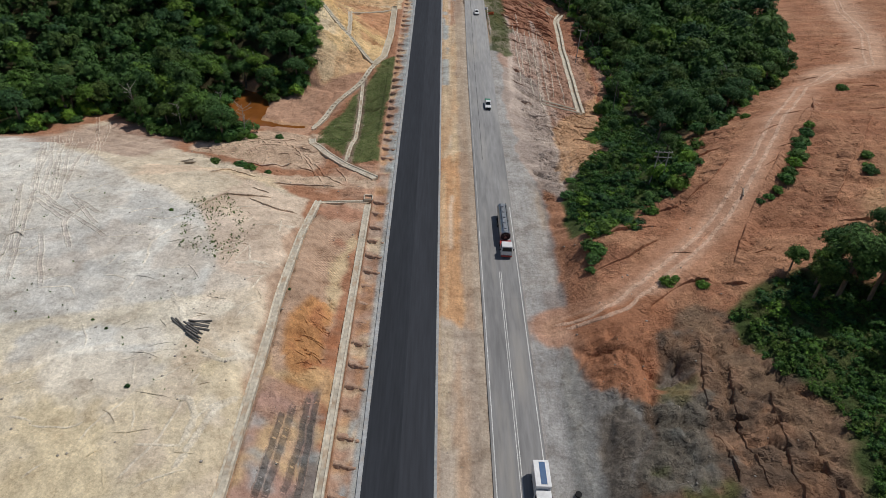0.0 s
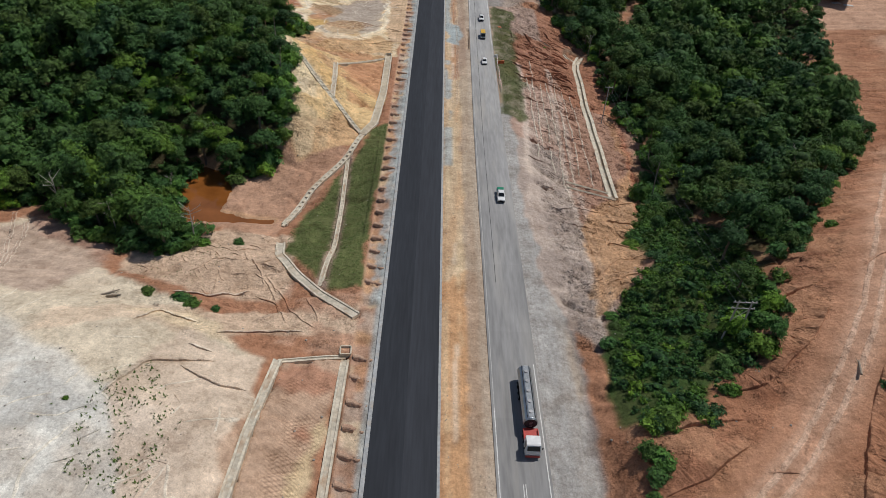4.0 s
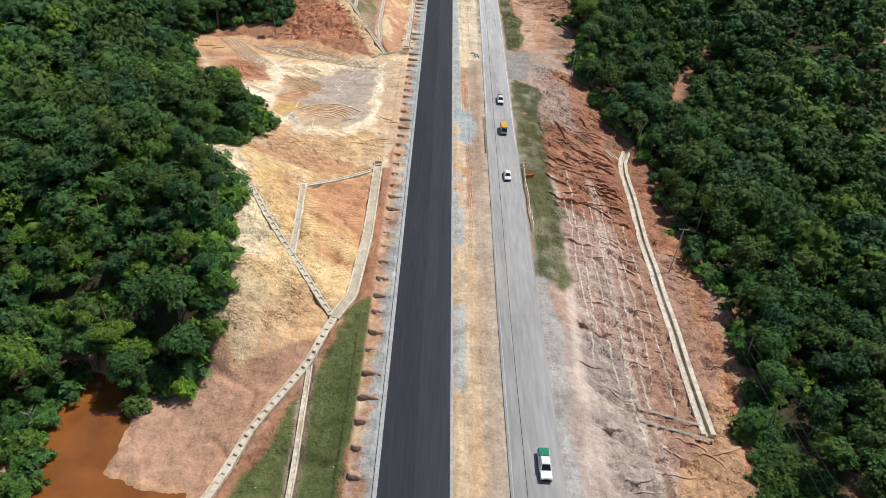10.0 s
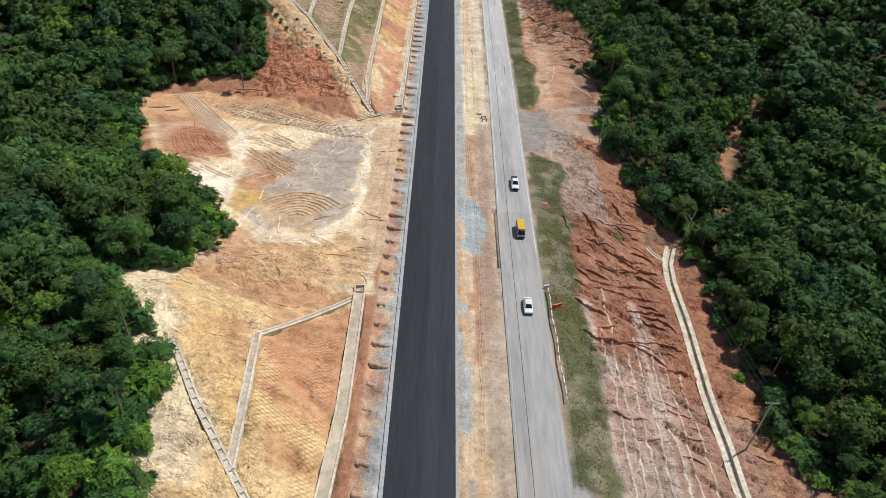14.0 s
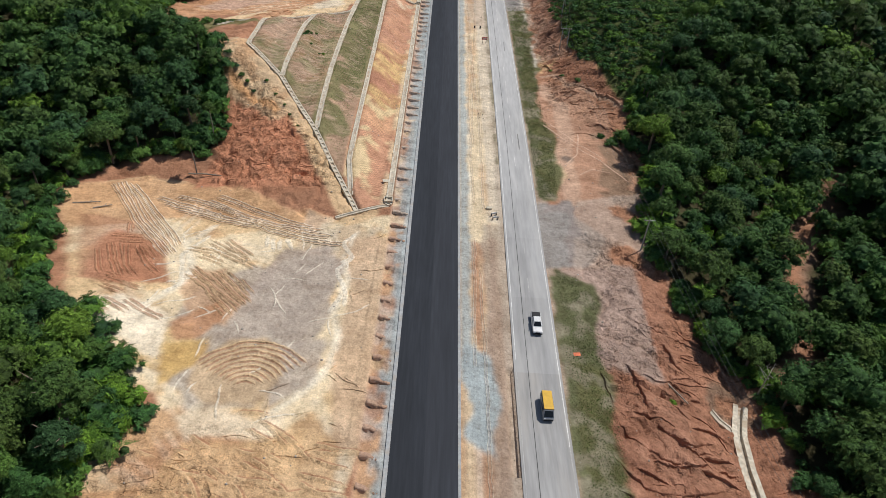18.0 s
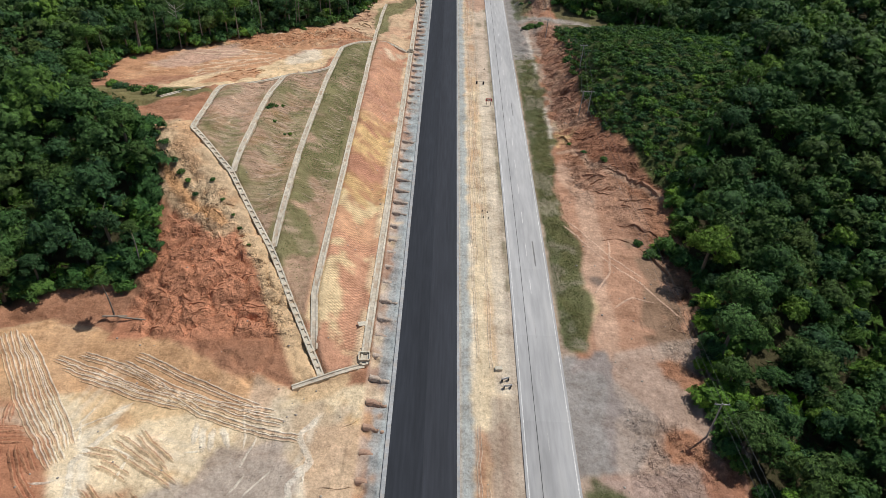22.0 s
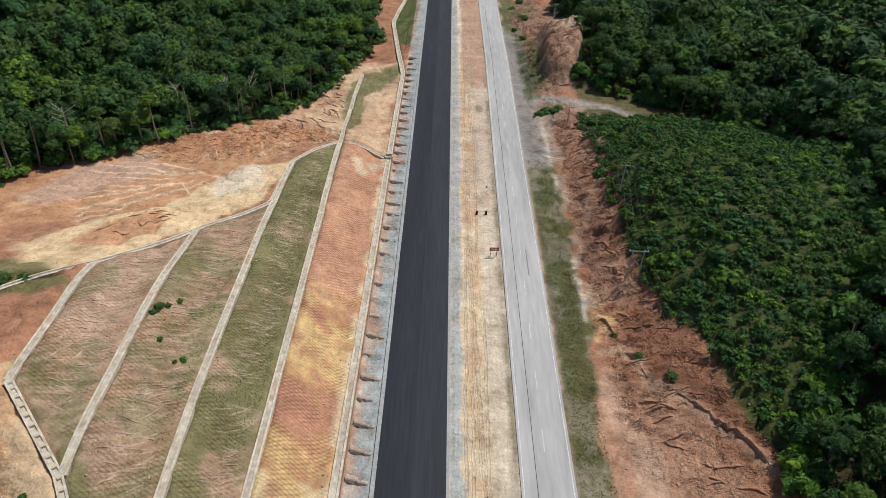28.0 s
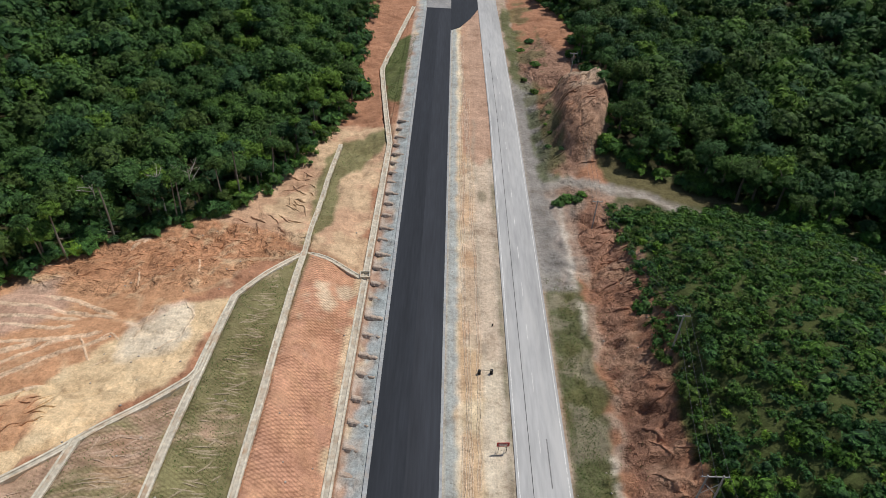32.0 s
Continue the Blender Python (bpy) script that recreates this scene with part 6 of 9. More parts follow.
VEIN = ((-0.4, -0.06, None, 0), (-0.14, 0.09, (0.78, 0.60, 0.42), 0.8), (0.14, 0.09, (0.78, 0.60, 0.42), 0.8), (0.4, -0.06, None, 0))
DUSTY = ((-0.5, -0.06, None, 0), (-0.22, 0.10, (0.64, 0.44, 0.32), 0.9), (0.22, 0.10, (0.64, 0.44, 0.32), 0.9), (0.5, -0.06, None, 0))
# crest painted paler, like an edge catching the sun
BENCH_STEP = ((-0.22, -0.3, None, 0), (-0.08, 0.24, (0.60, 0.46, 0.35), 0.4), (0.12, 0.25, (0.62, 0.48, 0.37), 0.5), (0.5, 0.10, None, 0), (1.3, -0.05, None, 0))
LEDGE = ((-0.22, -0.3, None, 0), (-0.08, 0.24, None, 0), (0.12, 0.25, None, 0), (0.5, 0.10, None, 0), (1.3, -0.05, None, 0))
# DEEP_RED on the drop paints in the shade of its face
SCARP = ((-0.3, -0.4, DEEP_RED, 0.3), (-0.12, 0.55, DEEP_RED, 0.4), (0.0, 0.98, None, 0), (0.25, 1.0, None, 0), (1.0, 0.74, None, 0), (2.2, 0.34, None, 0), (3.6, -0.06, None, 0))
SAND_STEP = ((-0.3, -0.3, PINK, 0.4), (-0.12, 0.55, PINK, 0.4), (0.0, 0.98, WHITE, 0.6), (0.4, 1.0, WHITE, 0.8), (1.0, 0.6, WHITE, 0.6), (1.8, -0.06, None, 0))
# rut whose groove is painted dark for the shade in it
SHADE_RUT = ((-0.62, -0.06, None, 0), (-0.44, 0.10, PINK, 0.5), (-0.3, 0.03, GROOVE_SHADE, 0.8), (0.3, 0.03, GROOVE_SHADE, 0.8), (0.44, 0.10, PINK, 0.5), (0.62, -0.06, None, 0))


def strips(name, ways, label, category, seed=3, step=0.36):
    """Low relief along lines: ways are (line, profile, scale across, scale up)."""
    rng = np.random.RandomState(seed)
    verts, faces, tones, base = [], [], [], 0
    for line, profile, wide, tall in ways:
        p = np.array(line, float)
        run = np.concatenate([[0], np.cumsum(np.hypot(*np.diff(p, axis=0).T))])
        n = max(4, int(run[-1] / step))
        s = np.linspace(0, run[-1], n)
        x, y = np.interp(s, run, p[:, 0]), np.interp(s, run, p[:, 1])
        for _ in range(int(1.2 / step) * 2 if len(p) > 2 else 0):
            x[1:-1], y[1:-1] = (x[:-2] + 2 * x[1:-1] + x[2:]) / 4, (y[:-2] + 2 * y[1:-1] + y[2:]) / 4
        x, y = x + 0.35 * rough_noise(x, y, 3.5, seed + 5, 3), y + 0.35 * rough_noise(x, y, 3.5, seed + 6, 3)
        dx, dy = np.gradient(x), np.gradient(y)
        d = np.hypot(dx, dy) + 1e-6
        nx, ny = -dy / d, dx / d
        fade = np.clip(np.minimum(s, run[-1] - s) / min(1.6, run[-1] / 3), 0, 1)
        uneven = fade * (0.75 + 0.5 * rng.uniform(0, 1, n))
        if profile is SCARP:
            uneven *= np.clip(0.75 + 1.5 * rough_noise(x, y, 5.0, seed + 7, 3), 0.08, 1.4)
        m = len(profile)
        for off, up, soil, share in profile:
            o = off * wide * (0.4 + 0.6 * fade) * rng.uniform(0.85, 1.15, n)
            px, py = x + nx * o, y + ny * o
            z, tone = stand_many(px, py)
            verts.append(np.column_stack([px, py, z + np.where(up > 0, up * tall * uneven, up) - 0.04 * (1 - fade)]))
            w = share * (0.6 + 0.4 * rng.uniform(0, 1, n))[:, None] * fade[:, None]
            tones.append(tone * (1 - w) + np.array(soil if soil else (0, 0, 0)) * w)
        k = base + np.arange(n - 1)
        for r in range(m - 1):
            faces.append(np.stack([k + r * n, k + r * n + 1, k + (r + 1) * n + 1, k + (r + 1) * n], 1))
        base += n * m
    v, f = np.vstack(verts), np.vstack(faces)
    me = mesh_of(name, v, f, (SOIL,))
    tone = np.zeros((len(v), 4), np.float32)
    tone[:, :3] = np.vstack(tones)
    me.color_attributes.new("soil", "FLOAT_COLOR", "POINT").data.foreach_set("color", tone.ravel())
    me.attributes.new("torn", "FLOAT", "POINT").data.foreach_set("value", np.full(len(v), 0.8 if profile is LEDGE else 0.3, np.float32))
    return tagged(new(name, me), label, category, kind="stuff")


def arc(cx, cy, r, a0, a1):
    return tuple((cx + r * math.cos(a), cy + r * math.sin(a)) for a in np.linspace(a0, a1, 9))


def random_ledges(corners, count, heading, spread, lengths, seed):
    """Short broken lines inside a polygon, all of about one heading."""
    rng = np.random.RandomState(seed)
    xs, ys = [c[0] for c in corners], [c[1] for c in corners]
    out = []
    while len(out) < count:
        x, y = rng.uniform(min(xs), max(xs)), rng.uniform(min(ys), max(ys))
        if not inside(np.array([x]), np.array([y]), corners)[0] or off_channels(np.array([x]), np.array([y]))[0] < 1.5:
            continue
        a = heading + rng.normal(0, spread)
        way, left = [(x, y)], rng.uniform(*lengths)
        while left > 0:
            x, y = x + 1.3 * math.cos(a), y + 1.3 * math.sin(a)
            a += rng.normal(0, 0.2)
            if off_channels(np.array([x]), np.array([y]))[0] < 1.2:
                break
            way.append((x, y))
            left -= 1.3
        if len(way) > 2:
            out.append(tuple(way))
    return out


def paired(ways, gap):
    """Each way twice, half a gap to either side."""
    out = []
    for way in ways:
        dx, dy = way[-1][0] - way[0][0], way[-1][1] - way[0][1]
        d = math.hypot(dx, dy)
        out += [tuple((x - k * dy / d * gap / 2, y + k * dx / d * gap / 2) for x, y in way) for k in (-1, 1)]
    return out


strips("furrows", [(w, FURROW, 0.62, 0.8) for w in paired(FAN, 1.1)] + [(w, PAD_FURROW, 0.6, 0.8) for w in paired(PAD, 0.9)] + [(w, FURROW, 0.9, 0.8) for w in random_ledges(((-15, 271), (-42, 274), (-45, 285), (-30, 289), (-16, 284)), 34, -0.35, 0.25, (3, 9), 65)] + [(arc(-30.5, 293.5, 2.2 + 1.15 * k, 0.35 + 0.03 * k, 3.0 - 0.04 * k), FURROW, 0.7, 0.5) for k in range(9)],
       "orange furrows scraped into pale earth by machines", "furrows", 3)
HAUL_RUTS = [tuple((x + s * 0.8, y - s * 0.6) for x, y in HAUL_ROAD) for s in (-1.2, 1.2)]
MEDIAN_RUTS = tuple(tuple((base + 0.35 * math.sin(0.045 * y + 2 * base), y) for y in range(first, last, 8)) for base, first, last in ((8.9, 352, 470), (9.7, 380, 560), (10.5, 404, 500), (11.2, 350, 436), (9.2, 486, 640), (11.6, 452, 600), (12.3, 388, 450), (10.2, 560, 660), (10.9, 516, 590), (8.6, 300, 344), (10.0, 232, 330)))
LAYBY_RUTS = (((30, 398), (36, 386), (44, 376), (50, 366)), ((31.5, 399), (37.5, 387), (45, 377.5)), ((33, 372), (38, 380), (40, 392)), ((36, 368), (41, 372), (46, 370)))
strips("wheel_tracks", [(w, DUSTY, 1.25, 0.9) for w in HAUL_RUTS] + [(w, DUSTY, 0.7, 0.5) for w in LAYBY_RUTS] + [(w, SAND_RUT, 0.55, 0.5) for w in MEDIAN_RUTS] + [(w, RUT, 0.6, 0.8) for w in paired(LONG, 0.9)] + [(w, SAND_RUT, 0.9, 0.6) for w in HILL_RUTS] + [(w, SHADE_RUT, 1.2, 0.9) for w in STRIP_RUTS], "wheel tracks pressed into the bare soil", "wheel tracks", 4)
strips("washed_ridges", [(w, RIDGE, 1.6, 0.6) for w in WASH] + [(w, RIDGE, 0.7, 0.6) for w in HILL_VEINS] + [(w, SAND_RUT, 0.8, 0.6) for w in HILL_LINES] + [(w, RIDGE, 1.5, 0.9) for w in HILL_CRACKS[:7]] + [(w, VEIN, 2.0, 1.2) for w in CONTOUR] + [(w, VEIN, 0.8, 0.9) for w in VEINS] + [(w, RIDGE, 0.6, 0.8) for w in random_ledges(((-14, 286), (-30, 284), (-40, 290), (-52, 298), (-66, 312), (-54, 340), (-16, 340)), 46, 1.1, 0.9, (3, 9), 67)]
       + [(w, RIDGE, 0.55, 0.7) for w in random_ledges(((-25, 46), (-25, 108), (-50, 126), (-90, 140), (-78, 96), (-50, 46)), 44, 0.9, 0.7, (3, 10), 68)],
       "pale ridges of sand washed over the soil", "sand ridges", 5)
SEAMS = tuple(tuple((base + 0.035 * (y - 170) + 0.25 * math.sin(0.21 * y + base), y) for y in range(first, last, 6)) for base, first, last in ((31.2, 206, 268), (33.0, 214, 284), (35.4, 200, 262), (37.8, 188, 272), (40.6, 196, 280), (43.0, 204, 268), (46.0, 198, 262)))
FILL_SLOPE = ((31, 160), (40, 150), (50, 172), (58, 205), (60, 290), (52, 325), (36, 330), (33, 240))
RED_FACE = ((-23, 358), (-54, 358), (-57, 374), (-52, 388), (-46, 389), (-34, 374))
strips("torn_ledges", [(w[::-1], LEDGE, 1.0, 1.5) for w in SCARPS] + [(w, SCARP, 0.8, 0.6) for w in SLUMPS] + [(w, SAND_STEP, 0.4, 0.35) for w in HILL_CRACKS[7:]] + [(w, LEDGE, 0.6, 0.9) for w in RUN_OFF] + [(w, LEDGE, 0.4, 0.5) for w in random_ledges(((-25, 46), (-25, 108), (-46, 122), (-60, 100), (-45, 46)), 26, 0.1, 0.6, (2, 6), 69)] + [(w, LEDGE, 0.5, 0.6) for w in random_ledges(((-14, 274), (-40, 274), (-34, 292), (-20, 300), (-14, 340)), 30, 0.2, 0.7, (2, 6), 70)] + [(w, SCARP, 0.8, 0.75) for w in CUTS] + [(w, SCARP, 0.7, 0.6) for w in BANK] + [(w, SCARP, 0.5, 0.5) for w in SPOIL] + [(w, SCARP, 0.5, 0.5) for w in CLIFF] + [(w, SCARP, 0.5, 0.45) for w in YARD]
       + [(w, LEDGE, 0.8, t) for w, t in zip(random_ledges(FILL_SLOPE, 60, -0.05, 0.22, (4, 14), 51), np.linspace(0.5, 1.6, 60))]
       + [(w, LEDGE, 1.0, 2.4) for w in random_ledges(((31, 258), (52, 258), (55, 300), (36, 304)), 16, -0.1, 0.2, (5, 12), 63)] + [(w, LEDGE, 0.8, 1.6) for w in random_ledges(((32, 552), (39, 548), (50, 560), (52, 590), (36, 598)), 44, 0.9, 0.5, (2, 7), 64)] + [(w, LEDGE, 0.8, 1.2) for w in random_ledges(((-26, 512), (-44, 521), (-33, 556), (-27, 540)), 22, -0.9, 0.4, (3, 8), 66)]
       + [(w, SAND_STEP, 0.3, 0.3) for w in SEAMS]
       + [(w, LEDGE, 0.5, 0.7) for w in random_ledges(FILL_SLOPE, 26, 1.52, 0.06, (8, 26), 52)]
       + [(w, LEDGE, 0.6, 0.8) for w in random_ledges(RED_FACE, 70, -0.6, 0.7, (2, 5), 53)]
       + [(w, LEDGE, 0.9, 0.7) for w in random_ledges(((-60, 491), (-42, 493), (-27, 505), (-50, 520), (-82, 496)), 70, 0.2, 0.6, (1.5, 4.5), 54)]
       + [(w, LEDGE, 0.7, 1.0) for w in random_ledges(((-72, 449), (-56, 453), (-54, 464), (-64, 462)), 16, 0.5, 0.5, (2, 5), 55)]
       + [(w, LEDGE, 0.7, 1.3) for w in random_ledges(((36, 405), (50, 402), (46, 440), (43, 525), (36, 525)), 60, -0.2, 0.5, (2, 6), 56)]
       + [(w, LEDGE, 0.7, 0.8) for w in random_ledges(((-26, 146), (-44, 143), (-60, 152), (-44, 170), (-31, 170)), 36, -0.3, 0.6, (2, 6), 57)]
       + [(w, LEDGE, 0.7, 0.9) for w in random_ledges(((36, 93), (56, 106), (90, 160), (150, 250), (180, 250), (110, 140), (60, 92)), 22, 0.3, 0.7, (3, 9), 58)]
       + [(w, LEDGE, 0.6, 0.6) for w in random_ledges(((-30, 254), (-42, 236), (-60, 262), (-48, 280), (-30, 278)), 34, -0.5, 0.7, (2, 6), 59)]
       + [(w, LEDGE, 0.5, 0.7) for w in random_ledges(((-13, 70), (-13, 92), (-19, 90), (-21, 72)), 22, 0.2, 0.5, (1.5, 4), 60)]
       + [(w[::-1] if w[0][0] * 7 % 1 < 0.7 else w, BENCH_STEP, 0.5, 0.45) for w in random_ledges(((-26, 396), (-33, 380), (-45, 397), (-56, 410), (-58, 436), (-46, 450), (-35, 466), (-34, 486), (-26, 500)), 480, 0.45, 0.22, (1.5, 4.5), 62)],
       "small torn ledges where the slope has slumped", "ledges", 6)


def build_earth_steps():
    """Earth steps across the shoulder, one to each bay, with the drop towards the start of the road."""
    rng = np.random.RandomState(61)
    meshes = []
    for k in range(6):
        n = 16
        u = np.linspace(0, 1, n)
        x = -6.35 - 3.5 * u
        y = 1.0 * u + 0.25 * rough_noise(u * 6 + 40 * k, u * 0, 1.6, 62, 3)
        crest = (0.05 + 0.08 * rng.uniform(0, 1, n)) * np.clip(np.minimum(u, 1 - u) * 7 + 0.3, 0, 1)
        rows = [np.column_stack([x, y - 0.3, np.full(n, -0.5)]), np.column_stack([x, y - 0.08, crest - 0.12]), np.column_stack([x, y + 0.1, crest]),
                np.column_stack([x, y + 0.4, crest * 0.5]), np.column_stack([x, y + 0.9, np.full(n, -0.12)])]
        v = np.vstack(rows)
        i = np.arange(n - 1)
        f = np.vstack([np.stack([i + r * n + 1, i + r * n, i + (r + 1) * n, i + (r + 1) * n + 1], 1) for r in range(4)])
        me = mesh_of("earth_step", v, f, (SOIL,))
        tone = np.zeros((len(v), 4), np.float32)
        mix = (0.5 + 0.5 * rough_noise(v[:, 0] + 9 * k, v[:, 1], 1.5, 63, 3))[:, None]
        tone[:, :3] = np.array((0.36, 0.22, 0.15) if k < 3 else (0.38, 0.28, 0.21)) * (1 - mix) + np.array((0.48, 0.33, 0.24) if k < 3 else (0.50, 0.42, 0.35)) * mix
        me.color_attributes.new("soil", "FLOAT_COLOR", "POINT").data.foreach_set("color", tone.ravel())
        meshes.append(me)
    for k in range(9, 114):
        far = 5.1 * k > 345
        y = 5.1 * k + rng.uniform(-0.3, 0.3)
        if 129 < y < 143 or y > 585:
            continue
        ob = new("earth_step", meshes[rng.randint(3) + (3 if far else 0)])
        ob.matrix_basis = pose(0, y, stand(-8.0, y + 1.4) + 0.05)
        tagged(ob, "low step of greyish earth across the shoulder of the new road" if far else "low step of orange earth across the shoulder of the new road", "earth step", "earth steps along the shoulder")


build_earth_steps()


# ---- plants ----
def crown_shape(seed, radius, height, clumps, leaf, flat=0.75, count=8):
    """Leaf sprays round several lobes: verts and faces of the inner foliage, painted dark as shade, and of the leaves,
    all triangles.
    """
    rng = np.random.RandomState(seed)
    lobes = [(np.array((0, 0, height * 0.62)), radius * 0.66)]
    for k in range(count):
        a = k * 2 * math.pi / count + rng.uniform(-0.5, 0.5)
        d = radius * rng.uniform(0.3, 0.85)
        lobes.append((np.array((d * math.cos(a), d * math.sin(a), height * (rng.uniform(0.56, 0.84) - 0.24 * d / radius))), radius * rng.uniform(0.24, 0.42)))
    core_v, core_f = [], []
    for c, r in lobes:
        base = len(core_v)
        for ring, up in ((0.95, -0.3), (0.75, 0.5)):
            for k in range(5):
                a = k * 2 * math.pi / 5 + up
                s = r * 0.76 * rng.uniform(0.8, 1.05)
                core_v.append(c + np.array((s * ring * math.cos(a), s * ring * math.sin(a), s * up * flat)))
        core_v.append(c + np.array((0, 0, r * flat * 0.8)))
        for k in range(5):
            i, j = base + k, base + (k + 1) % 5
            core_f += [(i, j, j + 5), (i, j + 5, i + 5), (i + 5, j + 5, base + 10)]
    weight = np.array([r * r for _, r in lobes])
    pick = rng.choice(len(lobes), clumps, p=weight / weight.sum())
    n = rng.normal(size=(clumps, 3))
    n[:, 2] = np.abs(n[:, 2]) * 0.9 + rng.uniform(-0.5, 0.35, clumps)
    n /= np.linalg.norm(n, axis=1)[:, None]
    centre = np.array([lobes[i][0] for i in pick])
    size = np.array([lobes[i][1] for i in pick])
    p = centre + n * np.array((1, 1, flat)) * (size * (0.84 + 0.42 * rng.uniform(0, 1, clumps) ** 2))[:, None]
    face = n + rng.normal(size=(clumps, 3)) * 0.42 + np.array((0, 0, 0.3))
    face /= np.linalg.norm(face, axis=1)[:, None]
    u = np.cross(face, rng.normal(size=(clumps, 3)))
    u /= np.linalg.norm(u, axis=1)[:, None]
    v = np.cross(face, u)
    s = (leaf * rng.uniform(0.55, 1.4, clumps))[:, None]
    leaf_v = np.stack([p - u * s * 0.55, p + u * s * 0.45 - v * s * 0.42, p + u * s * 0.45 + v * s * 0.42], 1).reshape(-1, 3)
    leaf_f = [(3 * k, 3 * k + 1, 3 * k + 2) for k in range(clumps)]
    return np.array(core_v), core_f, leaf_v, leaf_f


def trunk_mesh(seed, height, girth, limbs=5):
    rng = np.random.RandomState(seed)
    verts, faces = [], []

    def tube(a, b, ra, rb, bend):
        base, mid = len(verts), (a + b) / 2 + bend
        for p, r in ((a, ra), (mid, (ra + rb) / 2), (b, rb)):
            for k in range(6):
                t = k * math.pi / 3
                verts.append(p + np.array((r * math.cos(t), r * math.sin(t), 0)))
        for q in range(2):
            for k in range(6):
                i, j = base + q * 6 + k, base + q * 6 + (k + 1) % 6
                faces.append((i, j, j + 6, i + 6))
    top = np.array((rng.uniform(-0.4, 0.4), rng.uniform(-0.4, 0.4), height * 0.62))
    tube(np.zeros(3) - np.array((0, 0, 0.6)), top, girth, girth * 0.55, rng.normal(size=3) * 0.15)
    for k in range(limbs):
        a = k * 2 * math.pi / limbs + rng.uniform(-0.4, 0.4)
        d = height * rng.uniform(0.16, 0.24)
        start = top * rng.uniform(0.72, 1.0)
        tube(start, start + np.array((d * math.cos(a), d * math.sin(a), height * rng.uniform(0.12, 0.25))), girth * 0.4, girth * 0.12, rng.normal(size=3) * 0.2)
    return verts, faces


def make_tree(seed, radius, height, clumps=1800, leaf=0.7, name="tree"):
    """A tree as a thing: trunk with limbs, and a crown of leaf clumps round inner foliage painted dark as shade."""
    thing = new(name)
    verts, faces = trunk_mesh(seed, height, 0.22 + height * 0.012)
    piece("trunk", verts, faces, BARK, thing)
    cv, cf, lv, lf = crown_shape(seed, radius, height, clumps, leaf)
    n = len(cv)
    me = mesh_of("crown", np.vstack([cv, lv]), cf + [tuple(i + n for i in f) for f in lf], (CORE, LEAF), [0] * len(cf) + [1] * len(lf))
    crown = new("crown", me)
    crown.parent = thing
    return thing


def seen_from_path(x, y):
    """Places that come into the camera's view along its path; no trees stand beyond."""
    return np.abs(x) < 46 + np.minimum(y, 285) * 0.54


def forest_places():
    """Where the trees stand: a jittered lattice inside the woods, and how far each is from the wood's edge."""
    rng = np.random.RandomState(7)
    gx, gy = np.meshgrid(np.arange(-215, 215, 5.4), np.arange(48, 720, 5.4))
    x = (gx + rng.uniform(-2.4, 2.4, gx.shape)).ravel()
    y = (gy + rng.uniform(-2.4, 2.4, gy.shape)).ravel()
    ok = inside(x, y, LEFT_FOREST) | inside(x, y, RIGHT_FOREST) | inside(x, y, SOUTH_FOREST)
    ok &= ~inside(x, y, RIGHT_SHRUBS) & ~inside(x, y, POND) & ~inside(x, y, CLEARING)
    ok &= seen_from_path(x, y) & (off_line(x, y, GULLY) > 2.4)
    x, y = x[ok], y[ok]
    edge = np.minimum(off_line(x, y, LEFT_FOREST + LEFT_FOREST[:1]), np.minimum(off_line(x, y, RIGHT_FOREST + RIGHT_FOREST[:1]), off_line(x, y, SOUTH_FOREST + SOUTH_FOREST[:1])))
    return x, y, edge, rng


def scatter(name, templates, mats, places, seed, label, category):
    """Joins many plants, each a turned and scaled copy of a template, into one mesh of stuff."""
    rng = np.random.RandomState(seed)
    all_v, all_f, all_m, all_t, base = [], [], [], [], 0
    for x, y, z, s in places:
        v, f, m = templates[rng.randint(len(templates))]
        a = rng.uniform(0, 2 * math.pi)
        c, d = math.cos(a) * s, math.sin(a) * s
        out = np.empty_like(v)
        out[:, 0] = v[:, 0] * c - v[:, 1] * d + x
        out[:, 1] = v[:, 0] * d + v[:, 1] * c + y
        out[:, 2] = v[:, 2] * s * rng.uniform(0.88, 1.15) + z
        all_v.append(out)
        all_f.append(f + base)
        all_m.append(m)
        patch = 0.5 + 0.5 * float(rough_noise(np.array([x]), np.array([y]), 24, 232, 3)[0]) + rng.normal(0, 0.22)
        all_t.append(np.full(len(f), min(max(patch, 0.0), 0.999), np.float32))
        base += len(v)
    verts, tris = np.vstack(all_v), np.vstack(all_f)
    me = bpy.data.meshes.new(name)
    me.vertices.add(len(verts))
    me.vertices.foreach_set("co", verts.astype(np.float32).ravel())
    me.loops.add(tris.size)
    me.loops.foreach_set("vertex_index", tris.astype(np.int32).ravel())
    me.polygons.add(len(tris))
    me.polygons.foreach_set("loop_start", np.arange(0, tris.size, 3, dtype=np.int32))
    for m in mats:
        me.materials.append(m)
    me.polygons.foreach_set("material_index", np.concatenate(all_m).astype(np.int32))
    me.update(calc_edges=True)
    me.attributes.new("tint", "FLOAT", "FACE").data.foreach_set("value", np.concatenate(all_t))
    return tagged(new(name, me), label, category, kind="stuff")


def plant_template(cv, cf, lv, lf):
    n = len(cv)
    faces = np.array(list(cf) + [tuple(i + n for i in f) for f in lf])
    return np.vstack([cv, lv]), faces, np.array([0] * len(cf) + [1] * len(lf))


